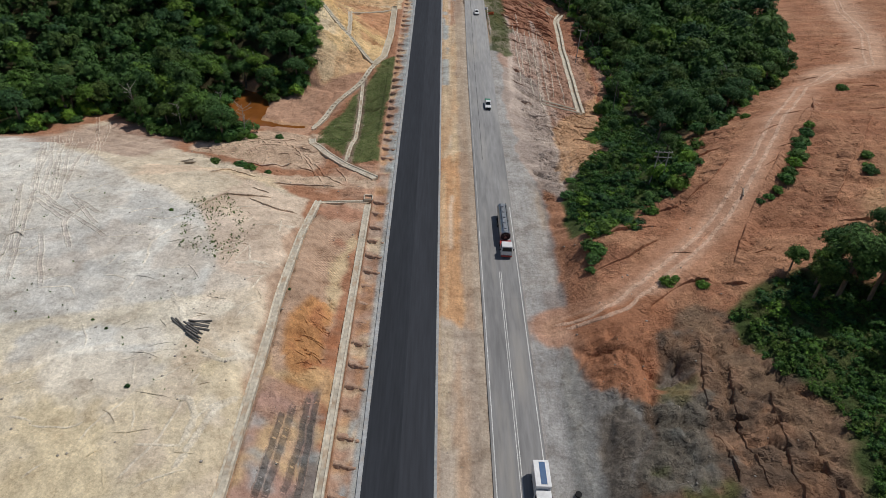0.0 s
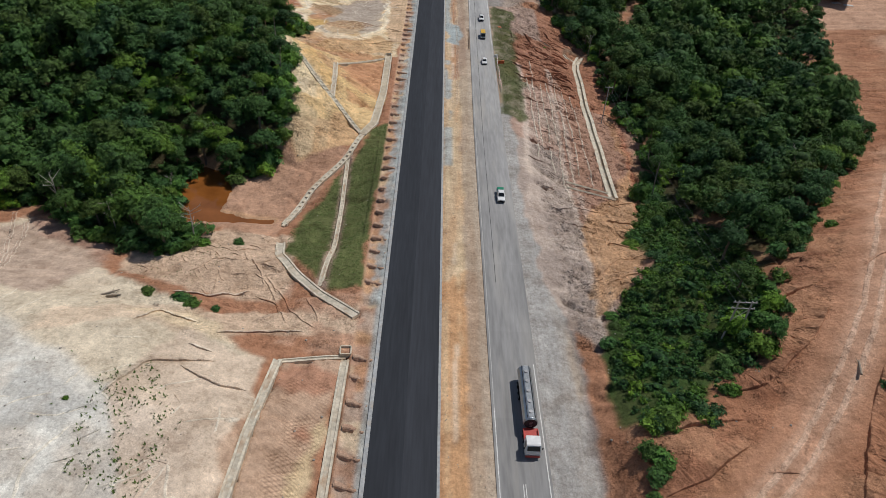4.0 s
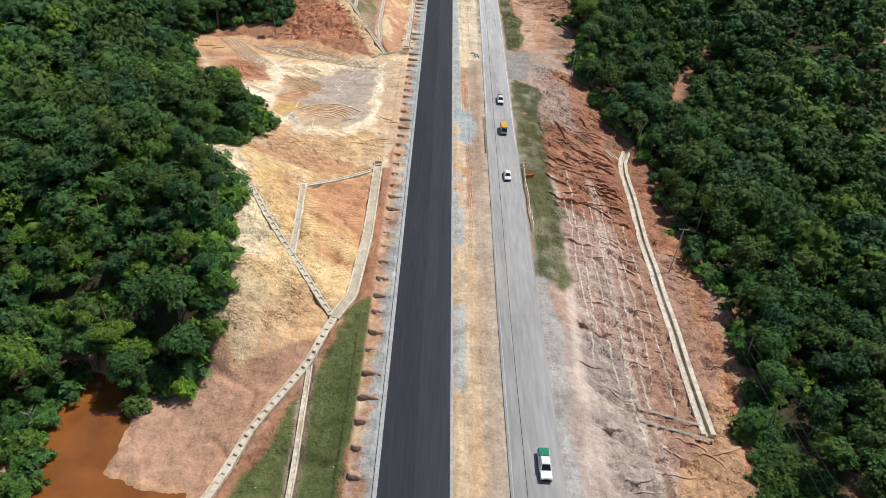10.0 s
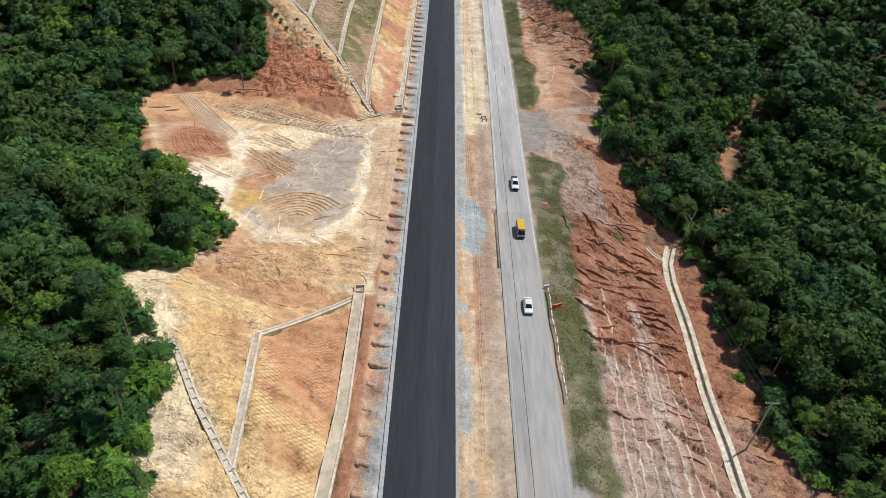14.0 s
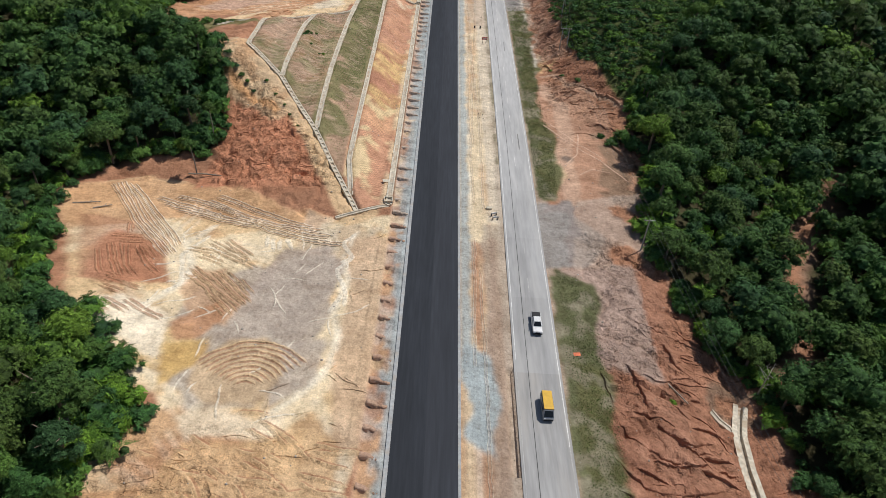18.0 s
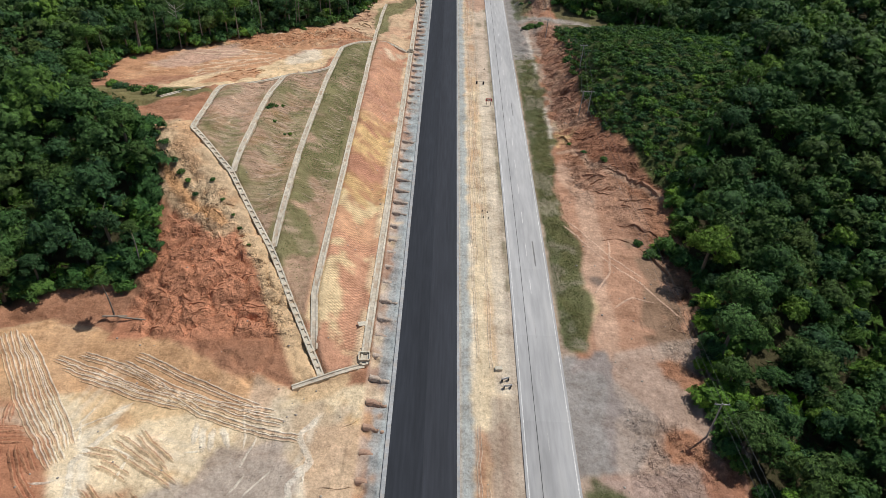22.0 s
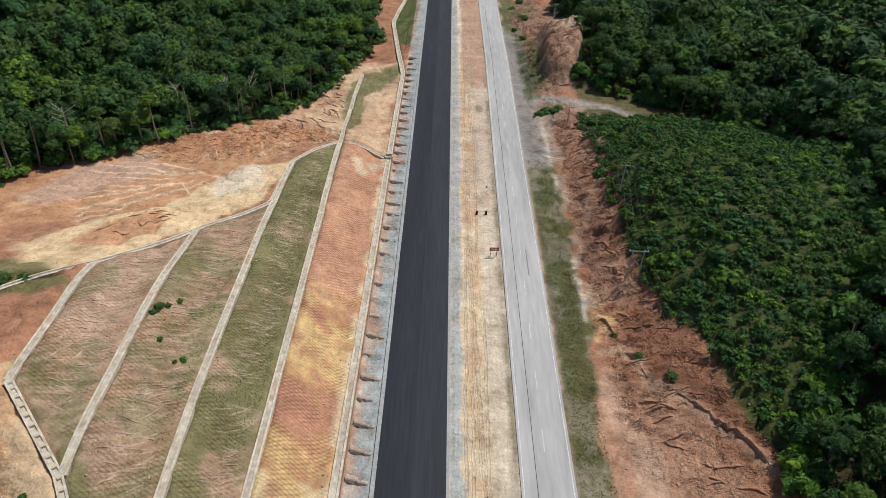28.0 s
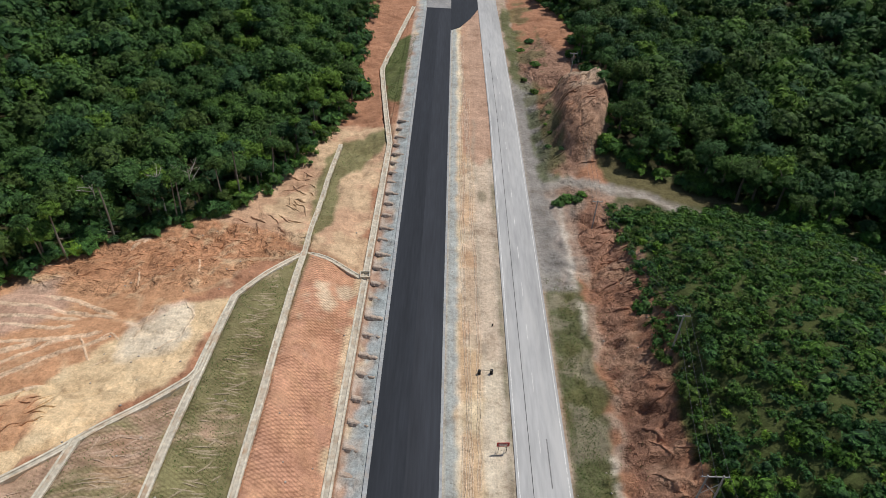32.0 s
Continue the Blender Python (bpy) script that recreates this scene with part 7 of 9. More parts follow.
def build_forest():
    x, y, edge, rng = forest_places()
    order = np.argsort(edge + np.abs(x) * 0.02 + rng.uniform(0, 2, len(x)))
    chosen = order[:270]
    kinds = [make_tree(100 + k, r, h) for k, (r, h) in enumerate(((3.6, 12.5), (4.2, 14.5), (3.0, 10.5), (4.6, 15.5), (2.6, 12), (3.9, 11)))]
    words = ("tall slender forest tree with dark green crown", "broad rainforest tree with dense dark green crown", "small rounded tree at the edge of the wood",
             "large spreading tree with layered green crown", "thin tree with narrow crown and pale trunk", "low wide tree with thick dark foliage")
    for k, t in enumerate(kinds):
        tagged(t, words[k], "tree", "trees at the edge of the wood")
    for n, i in enumerate(chosen):
        k = n % 6 if n >= 6 else n
        s = rng.uniform(0.5, 1.12)
        m = pose(x[i], y[i], stand(x[i], y[i]), 0, 0, rng.uniform(0, 360)) @ Matrix.Diagonal((s, s, s * rng.uniform(0.9, 1.1), 1))
        if n < 6:
            kinds[k].matrix_basis = m
        else:
            t = copy_thing(kinds[k], Matrix.Identity(4))
            t.matrix_basis = m
    for n, (tx, ty, s) in enumerate(((72, 88, 0.8), (76, 90, 0.95), (80, 92, 0.85), (84, 88, 1.0), (90, 90, 0.9), (70, 93, 0.6), (60, 140, 0.7), (62, 152, 0.8), (57, 176, 0.6), (74, 84, 1.15), (78, 82, 1.2), (83, 80, 1.1), (70, 84, 0.9), (88, 84, 1.2), (77, 94, 0.9), (85, 95, 0.8))):
        t = copy_thing(kinds[n % 6], Matrix.Identity(4))
        t.matrix_basis = pose(tx, ty, stand(tx, ty), 0, 0, 70 * n) @ Matrix.Diagonal((s, s, s, 1))
    rest = [i for i in order[270:]]
    swell = rough_noise(x, y, 26, 231, 3)
    sizes = ((4.6, 12.5), (5.2, 14), (4.0, 11.5), (5.6, 15), (4.3, 13.5), (4.9, 12))
    for near, far, clumps, leaf, words in ((0, 88, 640, 0.75, "dense tropical forest of many green crowns"), (88, 125, 230, 1.2, "dense forest of dark green crowns"), (125, 400, 90, 1.9, "far dark green forest of rounded crowns")):
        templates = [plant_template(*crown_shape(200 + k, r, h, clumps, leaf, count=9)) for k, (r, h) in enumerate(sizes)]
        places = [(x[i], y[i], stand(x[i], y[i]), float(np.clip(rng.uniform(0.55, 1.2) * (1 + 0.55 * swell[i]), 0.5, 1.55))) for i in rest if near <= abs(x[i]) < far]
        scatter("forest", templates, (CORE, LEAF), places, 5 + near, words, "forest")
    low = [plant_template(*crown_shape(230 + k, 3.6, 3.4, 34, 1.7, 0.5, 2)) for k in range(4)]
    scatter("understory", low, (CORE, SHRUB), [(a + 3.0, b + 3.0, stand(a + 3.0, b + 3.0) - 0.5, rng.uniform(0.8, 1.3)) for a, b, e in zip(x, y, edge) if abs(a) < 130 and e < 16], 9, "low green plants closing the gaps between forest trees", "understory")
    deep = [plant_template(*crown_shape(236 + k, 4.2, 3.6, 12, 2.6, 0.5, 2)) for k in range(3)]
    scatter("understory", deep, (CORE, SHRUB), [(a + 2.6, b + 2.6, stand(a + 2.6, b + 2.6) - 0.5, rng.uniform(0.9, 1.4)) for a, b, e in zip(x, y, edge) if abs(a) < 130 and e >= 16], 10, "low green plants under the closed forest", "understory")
    return len(rest)


build_forest()


def make_slender_tree(seed, height):
    """A tall tree with a bare pale stem and a small crown at its top."""
    thing = new("slender_tree")
    rng = np.random.RandomState(seed)
    verts, faces = [], []
    bend = rng.uniform(-0.5, 0.5, 2)
    for i in range(6):
        f = i / 5
        for k in range(7):
            a = k * 2 * math.pi / 7
            r = 0.24 * (1 - 0.6 * f)
            verts.append((bend[0] * math.sin(f * 3) + r * math.cos(a), bend[1] * math.sin(f * 2.5) + r * math.sin(a), -0.6 + f * (height - 1.5)))
    for i in range(5):
        for k in range(7):
            p, q = i * 7 + k, i * 7 + (k + 1) % 7
            faces.append((p, q, q + 7, p + 7))
    piece("trunk", verts, faces, PALE_BARK, thing)
    cv, cf, lv, lf = crown_shape(seed, 2.3, 4.5, 420, 0.75)
    n = len(cv)
    v = np.vstack([cv, lv]) + np.array((0, 0, height - 5.2))
    crown = new("crown", mesh_of("crown", v, cf + [tuple(i + n for i in f) for f in lf], (CORE, LEAF), [0] * len(cf) + [1] * len(lf)))
    crown.parent = thing
    return tagged(thing, "tall slender tree with a bare pale stem and a small crown", "tree", "slender trees at the wood's edge")


PALE_BARK = worn("pale_bark", (0.27, 0.245, 0.21), 0.9, scale=4, spread=0.3, bumpy=0.5, depth=0.03, stretch=(1, 1, 0.25))


def build_slender_trees():
    rng = np.random.RandomState(71)
    kinds = [make_slender_tree(500 + k, h) for k, h in enumerate((15, 17, 13))]
    line = ((-104, 466), (-97, 485), (-84, 489), (-67, 508), (-48, 520), (-40, 540), (-32, 570))
    n = 0
    for (x0, y0), (x1, y1) in zip(line[:-1], line[1:]):
        for k in range(3):
            f = (k + rng.uniform(0, 1)) / 3
            x, y, s = x0 + (x1 - x0) * f + rng.uniform(-2, 1), y0 + (y1 - y0) * f + rng.uniform(-0.5, 2.5), rng.uniform(0.75, 1.15)
            t = kinds[n] if n < 3 else copy_thing(kinds[n % 3], Matrix.Identity(4))
            t.matrix_basis = pose(x, y, stand(x, y), rng.uniform(-4, 4), rng.uniform(-4, 4), rng.uniform(0, 360)) @ Matrix.Diagonal((s, s, s, 1))
            n += 1
    for x, y in ((-66, 172), (-84, 180), (-60, 206), (-42, 230), (-46, 243), (-60, 362), (-58, 372), (62, 196), (66, 215), (70, 262)):
        t = copy_thing(kinds[n % 3], Matrix.Identity(4))
        t.matrix_basis = pose(x, y, stand(x, y), rng.uniform(-5, 5), rng.uniform(-5, 5), rng.uniform(0, 360)) @ Matrix.Diagonal((0.8, 0.8, 0.8, 1))
        n += 1


build_slender_trees()


def build_shrubs():
    rng = np.random.RandomState(11)
    gx, gy = np.meshgrid(np.arange(34, 110, 1.7), np.arange(40, 535, 1.7))
    x, y = (gx + rng.uniform(-1.2, 1.2, gx.shape)).ravel(), (gy + rng.uniform(-1.2, 1.2, gy.shape)).ravel()
    ok = inside(x, y, SHRUB_HILL) | inside(x, y, SOUTH_SHRUBS) | (inside(x, y, RIGHT_SHRUBS) & (rough_noise(x, y, 9, 13, 3) > -0.55))
    templates = [plant_template(*crown_shape(300 + k, 1.5 + 0.25 * (k % 3), 0.9 + 0.2 * (k % 4), 84, 0.5, 0.5, 3)) for k in range(7)]
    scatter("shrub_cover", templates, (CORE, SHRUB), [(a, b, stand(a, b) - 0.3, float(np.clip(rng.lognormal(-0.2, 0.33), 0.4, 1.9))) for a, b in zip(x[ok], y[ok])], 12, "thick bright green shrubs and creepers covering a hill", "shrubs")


build_shrubs()


def build_undergrowth():
    """Low plants that close the foot of the wood's edge."""
    rng = np.random.RandomState(15)
    places = []
    for line, n in ((LEFT_FOREST[1:44], 620), (RIGHT_FOREST[2:7], 60), (RIGHT_FOREST[11:33], 330)):
        for _ in range(n):
            i = rng.randint(len(line) - 1)
            f = rng.uniform(0, 1)
            x = line[i][0] * (1 - f) + line[i + 1][0] * f + rng.normal(0, 1.6)
            y = line[i][1] * (1 - f) + line[i + 1][1] * f + abs(rng.normal(0, 2.0)) - 0.8
            if not inside(np.array([x]), np.array([y]), POND)[0]:
                places.append((x, y, stand(x, y) - 0.4, rng.uniform(0.7, 2.0)))
    templates = [plant_template(*crown_shape(330 + k, 1.6, 2.0, 90, 0.9, count=3)) for k in range(5)]
    scatter("undergrowth", templates, (CORE, SHRUB), places, 16, "green undergrowth along the edge of the wood", "undergrowth")


build_undergrowth()


# ---- lines and marks on the roads ----
def line_piece(name, x0, x1, y0, y1, z, mat, parent):
    """A painted line on the old road, offsets x0 to x1 from its centre."""
    return ribbon(name, old_road_x, x0, x1, y0, y1, z, mat, step=8.0, thick=0.008, parent=parent)


FADED_PAINT = worn("faded_road_paint", (0.46, 0.45, 0.43), 0.8, scale=3, spread=0.2, bumpy=0.1, depth=0.005, dirt=(0.33, 0.32, 0.30))
for first, last in ((-20, 118), (303, 640)):
    line_piece("edge_line", -3.85, -3.70, first, last, 0.041, PAINT, old_road)
for first, last in ((-20, 128), (285, 640)):
    line_piece("edge_line", 3.68, 3.84, first, last, 0.041, PAINT, old_road)
line_piece("edge_line", -3.85, -3.70, 118, 300, 0.045, FADED_PAINT, old_road)
line_piece("edge_line", 3.68, 3.84, 228, 285, 0.045, FADED_PAINT, old_road)
line_piece("double_line", -0.26, -0.14, -20, 104, 0.041, PAINT, old_road)
line_piece("double_line", 0.10, 0.22, -20, 104, 0.041, PAINT, old_road)
for k in range(5, 31):
    line_piece("dash", -0.06, 0.07, 246 + 12.6 * k, 250.4 + 12.6 * k, 0.041, PAINT if k > 9 else FADED_PAINT, old_road)
OLD_PATCH = worn("dark_asphalt_patch", (0.225, 0.22, 0.215), 0.9, scale=2, spread=0.25, bumpy=0.3, depth=0.01, dirt=(0.3, 0.28, 0.25))
GRAVEL = worn("grey_gravel", (0.30, 0.295, 0.288), 0.95, scale=1.2, spread=0.12, bumpy=0.5, depth=0.03, dirt=(0.38, 0.36, 0.33))
SEAM = worn("dark_seam", (0.055, 0.054, 0.053), 0.9, scale=3)
for k, (a, b, first, last) in enumerate(((1.5, 1.8, 381, 390), (1.1, 1.3, 454, 463))):
    line_piece("patch", a, b, first, last, 0.034 + 0.0005 * k, OLD_PATCH, old_road)
line_piece("seam", -1.75, -1.66, 150, 640, 0.043, SEAM, old_road)
apron = tagged(new("road_link"), "black asphalt link joining the new and the old carriageway", "road", kind="structure")
for n, (corners, mat, level) in enumerate((((( 5.3, 660), (9, 664), (13.5, 676), (17.2, 690), (17.2, 720), (-5.3, 720), (-5.3, 688), (5.3, 688)), ASPHALT, 0.024), (((-5.3, 688.5), (5.2, 688.5), (5.2, 705), (-5.3, 705)), GRAVEL, 0.05))):
    bm = bmesh.new()
    low, high = [bm.verts.new((x, y, -0.4)) for x, y in corners], [bm.verts.new((x, y, level)) for x, y in corners]
    bm.faces.new(high)
    for i in range(len(corners)):
        bm.faces.new((low[i], low[(i + 1) % len(corners)], high[(i + 1) % len(corners)], high[i]))
    part("surface", bm, mat, apron)


# ---- building blocks of things ----
def box(bm, cx, cy, cz, sx, sy, sz, bevel=0.0, turn=0.0):
    made = bmesh.ops.create_cube(bm, size=1.0, matrix=Matrix.Translation((cx, cy, cz)) @ Matrix.Rotation(turn, 4, "Z") @ Matrix.Diagonal((sx, sy, sz, 1)))
    if bevel:
        edges = list({e for v in made["verts"] for e in v.link_edges})
        bmesh.ops.bevel(bm, geom=edges, offset=bevel, segments=2, affect="EDGES", profile=0.5)
    return bm


def tube(bm, a, b, radius, end=None, sides=8):
    a, b = Vector(a), Vector(b)
    turn = (b - a).to_track_quat("Z", "Y").to_matrix().to_4x4()
    bmesh.ops.create_cone(bm, cap_ends=True, segments=sides, radius1=radius, radius2=radius if end is None else end, depth=(b - a).length,
                          matrix=Matrix.Translation((a + b) / 2) @ turn)
    return bm


def loft(bm, rows):
    """A body from rows of (y, half width below, half width above, bottom, top)."""
    rings = []
    for y, low, high, z0, z1 in rows:
        rings.append([bm.verts.new(p) for p in ((-low, y, z0), (low, y, z0), (low * 1.02, y, z0 + (z1 - z0) * 0.5), (high, y, z1 - 0.02), (0, y, z1), (-high, y, z1 - 0.02), (-low * 1.02, y, z0 + (z1 - z0) * 0.5))])
    for p, q in zip(rings[:-1], rings[1:]):
        for i in range(7):
            bm.faces.new((p[i], p[(i + 1) % 7], q[(i + 1) % 7], q[i]))
    bm.faces.new(rings[0][::-1])
    bm.faces.new(rings[-1])
    bmesh.ops.recalc_face_normals(bm, faces=bm.faces)
    return bm


def pane(corners, mat, parent, name="window"):
    bm = bmesh.new()
    bm.faces.new([bm.verts.new(c) for c in corners])
    made = bmesh.ops.extrude_face_region(bm, geom=list(bm.faces))
    normal = bm.faces[:][0].normal if len(bm.faces) else Vector((0, 0, 1))
    bm.normal_update()
    normal = Vector(np.cross(Vector(corners[1]) - Vector(corners[0]), Vector(corners[2]) - Vector(corners[0]))).normalized()
    bmesh.ops.translate(bm, vec=normal * 0.02, verts=[v for v in made["geom"] if isinstance(v, bmesh.types.BMVert)])
    bmesh.ops.recalc_face_normals(bm, faces=bm.faces)
    return part(name, bm, mat, parent)


def gloss(name, colour, rough=0.3, metal=0.0):
    return worn(name, colour, rough, metal, scale=2.0, spread=0.08, bumpy=0.02, depth=0.002)


WHITE_PAINT, GLASS, TYRE, RIM = gloss("white_car_paint", (0.78, 0.78, 0.77)), gloss("dark_glass", (0.015, 0.018, 0.02), 0.08), worn("tyre_rubber", (0.02, 0.02, 0.02), 0.9), gloss("wheel_metal", (0.4, 0.4, 0.41), 0.35, 0.8)
DARK_TRIM, RED_PAINT, STEEL = worn("dark_trim", (0.03, 0.03, 0.032), 0.7), gloss("red_paint", (0.42, 0.04, 0.03), 0.4), gloss("tank_steel", (0.55, 0.58, 0.60), 0.32, 0.85)
GREEN_TARP, YELLOW_PAINT, SILVER_PAINT = worn("green_tarpaulin", (0.02, 0.20, 0.12), 0.75, scale=4), gloss("yellow_paint", (0.72, 0.42, 0.03), 0.4), gloss("grey_car_paint", (0.30, 0.31, 0.33), 0.35)
BLUE_PAINT, LAMP_GLASS = gloss("blue_paint", (0.02, 0.09, 0.22), 0.4), gloss("lamp_glass", (0.7, 0.7, 0.68), 0.15)
TIMBER, LOG, RUST = worn("weathered_timber", (0.33, 0.28, 0.22), 0.9, scale=5, stretch=(1, 0.2, 1)), worn("dark_logs", (0.17, 0.16, 0.15), 0.92, scale=4, spread=0.4, bumpy=0.5, depth=0.03), worn("rusted_sheet", (0.25, 0.12, 0.07), 0.85, scale=3)
POLE_WOOD, WIRE, PLASTIC = worn("pole_concrete", (0.42, 0.41, 0.39), 0.9, scale=4), worn("wire", (0.10, 0.10, 0.10), 0.6), worn("orange_plastic", (0.75, 0.16, 0.05), 0.6)
TAPE_RED, TAPE_WHITE = worn("tape_red", (0.62, 0.06, 0.04), 0.6), worn("tape_white", (0.78, 0.76, 0.72), 0.6)
ZINC = worn("zinc_roof_sheet", (0.46, 0.48, 0.48), 0.5, 0.3, scale=1.2, spread=0.2, dirt=(0.3, 0.2, 0.13))
STONE = worn("loose_stone", (0.42, 0.38, 0.33), 0.95, scale=3, spread=0.35)


def add_wheel(parent, x, y, radius=0.38, width=0.26):
    w = part("wheel", tube(bmesh.new(), (x - width / 2, y, radius), (x + width / 2, y, radius), radius, sides=20), TYRE, parent)
    side = 1 if x > 0 else -1
    part("rim", tube(bmesh.new(), (x + side * width * 0.3, y, radius), (x + side * (width / 2 + 0.012), y, radius), radius * 0.6, sides=14), RIM, w)
    return w


def cabin(parent, paint, y0, y1, y2, y3, low, high, half, roof):
    """A car's upper body with its panes: windscreen from y0 to y1, roof to y2, rear slope to y3."""
    part("cabin", loft(bmesh.new(), ((y0, half, half - 0.02, low - 0.05, low + 0.02), (y1, half, roof, low - 0.05, high), (y2, half, roof, low - 0.05, high), (y3, half, half - 0.03, low - 0.05, low + 0.04))), paint, parent)
    g = 0.03
    pane([(-half + 0.1, y0 + 0.08 - g, low + 0.07), (half - 0.1, y0 + 0.08 - g, low + 0.07), (roof - 0.08, y1 - 0.08 - g, high - 0.05), (-roof + 0.08, y1 - 0.08 - g, high - 0.05)], GLASS, parent, "windscreen")
    pane([(half - 0.1, y3 - 0.06 + g, low + 0.1), (-half + 0.1, y3 - 0.06 + g, low + 0.1), (-roof + 0.08, y2 + 0.06 + g, high - 0.05), (roof - 0.08, y2 + 0.06 + g, high - 0.05)], GLASS, parent, "rear_window")
    for s in (-1, 1):
        pts = [(s * (half + 0.02), y1 - 0.25, low + 0.08), (s * (half + 0.02), y2 + 0.2, low + 0.08), (s * (roof + 0.03), y2 - 0.05, high - 0.1), (s * (roof + 0.03), y1 + 0.1, high - 0.1)]
        pane(pts if s > 0 else pts[::-1], GLASS, parent, "side_window")


def make_pickup(paint, cover, label, bed_lift=0.12):
    car = new("pickup_truck")
    part("body", loft(bmesh.new(), ((-2.66, 0.78, 0.72, 0.48, 0.80), (-2.5, 0.90, 0.84, 0.40, 0.98), (-1.3, 0.92, 0.86, 0.38, 1.08), (2.5, 0.92, 0.88, 0.42, 1.06), (2.62, 0.90, 0.86, 0.50, 1.02))), paint, car)
    cabin(car, paint, -1.35, -0.55, 0.75, 1.05, 1.05, 1.76, 0.82, 0.64)
    part("bed_cover", box(bmesh.new(), 0, 1.85, 1.06 + bed_lift / 2, 1.56, 1.46, bed_lift + 0.06, 0.03), cover, car)
    part("bumper", box(bmesh.new(), 0, -2.68, 0.5, 1.7, 0.16, 0.26, 0.04), DARK_TRIM, car)
    part("grille", box(bmesh.new(), 0, -2.655, 0.74, 0.9, 0.06, 0.2, 0.02), DARK_TRIM, car)
    for s in (-1, 1):
        part("headlight", box(bmesh.new(), s * 0.66, -2.58, 0.82, 0.36, 0.14, 0.16, 0.03), LAMP_GLASS, car)
        part("mirror", box(bmesh.new(), s * 1.0, -0.95, 1.15, 0.2, 0.1, 0.16, 0.03), paint, car)
        for y in (-1.72, 1.5):
            add_wheel(car, s * 0.80, y)
    return tagged(car, label, "pickup truck", "vehicles on the old road")


def make_car(paint, label):
    car = new("car")
    part("body", loft(bmesh.new(), ((-2.2, 0.72, 0.66, 0.42, 0.66), (-2.05, 0.86, 0.80, 0.32, 0.82), (-1.1, 0.89, 0.84, 0.30, 0.95), (1.6, 0.89, 0.84, 0.30, 0.98), (2.15, 0.84, 0.78, 0.36, 0.92), (2.25, 0.78, 0.70, 0.45, 0.8))), paint, car)
    cabin(car, paint, -1.2, -0.4, 1.0, 1.75, 0.92, 1.5, 0.78, 0.58)
    part("bumper", box(bmesh.new(), 0, -2.2, 0.42, 1.5, 0.14, 0.2, 0.04), DARK_TRIM, car)
    for s in (-1, 1):
        part("headlight", box(bmesh.new(), s * 0.62, -2.1, 0.68, 0.36, 0.14, 0.14, 0.03), LAMP_GLASS, car)
        part("mirror", box(bmesh.new(), s * 0.95, -0.75, 1.0, 0.18, 0.1, 0.13, 0.03), paint, car)
        for y in (-1.4, 1.35):
            add_wheel(car, s * 0.78, y, 0.32, 0.22)
    return tagged(car, label, "car", "vehicles on the old road")


def make_van():
    van = new("van")
    part("body", loft(bmesh.new(), ((-2.5, 0.80, 0.72, 0.42, 0.85), (-2.35, 0.90, 0.84, 0.36, 1.0), (-1.55, 0.92, 0.80, 0.36, 1.95), (2.4, 0.92, 0.82, 0.36, 2.05), (2.5, 0.90, 0.80, 0.42, 2.0))), SILVER_PAINT, van)
    part("roof", box(bmesh.new(), 0, 0.45, 2.06, 1.62, 3.9, 0.12, 0.04), YELLOW_PAINT, van, "yellow roof")
    pane([(-0.78, -2.34, 1.08), (0.78, -2.34, 1.08), (0.68, -1.68, 1.86), (-0.68, -1.68, 1.86)], GLASS, van, "windscreen")
    for s in (-1, 1):
        pts = [(s * 0.945, -1.4, 1.25), (s * 0.945, 2.1, 1.25), (s * 0.88, 2.1, 1.8), (s * 0.88, -1.35, 1.8)]
        pane(pts if s > 0 else pts[::-1], GLASS, van, "side_window")
        part("headlight", box(bmesh.new(), s * 0.66, -2.46, 0.8, 0.32, 0.1, 0.18, 0.03), LAMP_GLASS, van)
        for y in (-1.6, 1.55):
            add_wheel(van, s * 0.80, y, 0.34, 0.22)
    part("bumper", box(bmesh.new(), 0, -2.52, 0.48, 1.6, 0.12, 0.22, 0.04), DARK_TRIM, van)
    return tagged(van, "small grey van with a yellow roof driving on the old road", "van", "vehicles on the old road")


def truck_cab(parent, paint, y, height=2.9):
    part("cab", loft(bmesh.new(), ((y, 1.12, 1.05, 0.7, 1.5), (y + 0.08, 1.2, 1.12, 0.6, 1.75), (y + 0.35, 1.2, 1.08, 0.6, height - 0.1), (y + 0.6, 1.2, 1.08, 0.6, height), (y + 2.1, 1.2, 1.1, 0.6, height), (y + 2.2, 1.16, 1.05, 0.7, height - 0.1))), paint, parent)
    pane([(-1.0, y + 0.06, 1.8), (1.0, y + 0.06, 1.8), (0.94, y + 0.30, 2.6), (-0.94, y + 0.30, 2.6)], GLASS, parent, "windscreen")
    for s in (-1, 1):
        pts = [(s * 1.215, y + 0.6, 1.75), (s * 1.215, y + 1.5, 1.75), (s * 1.14, y + 1.5, 2.5), (s * 1.14, y + 0.6, 2.5)]
        pane(pts if s > 0 else pts[::-1], GLASS, parent, "side_window")
        part("headlight", box(bmesh.new(), s * 0.85, y - 0.02, 0.95, 0.4, 0.1, 0.2, 0.03), LAMP_GLASS, parent)
        part("mirror", box(bmesh.new(), s * 1.42, y + 0.35, 2.1, 0.22, 0.08, 0.42, 0.03), DARK_TRIM, parent)
    part("bumper", box(bmesh.new(), 0, y - 0.05, 0.62, 2.3, 0.2, 0.4, 0.05), RED_PAINT, parent)


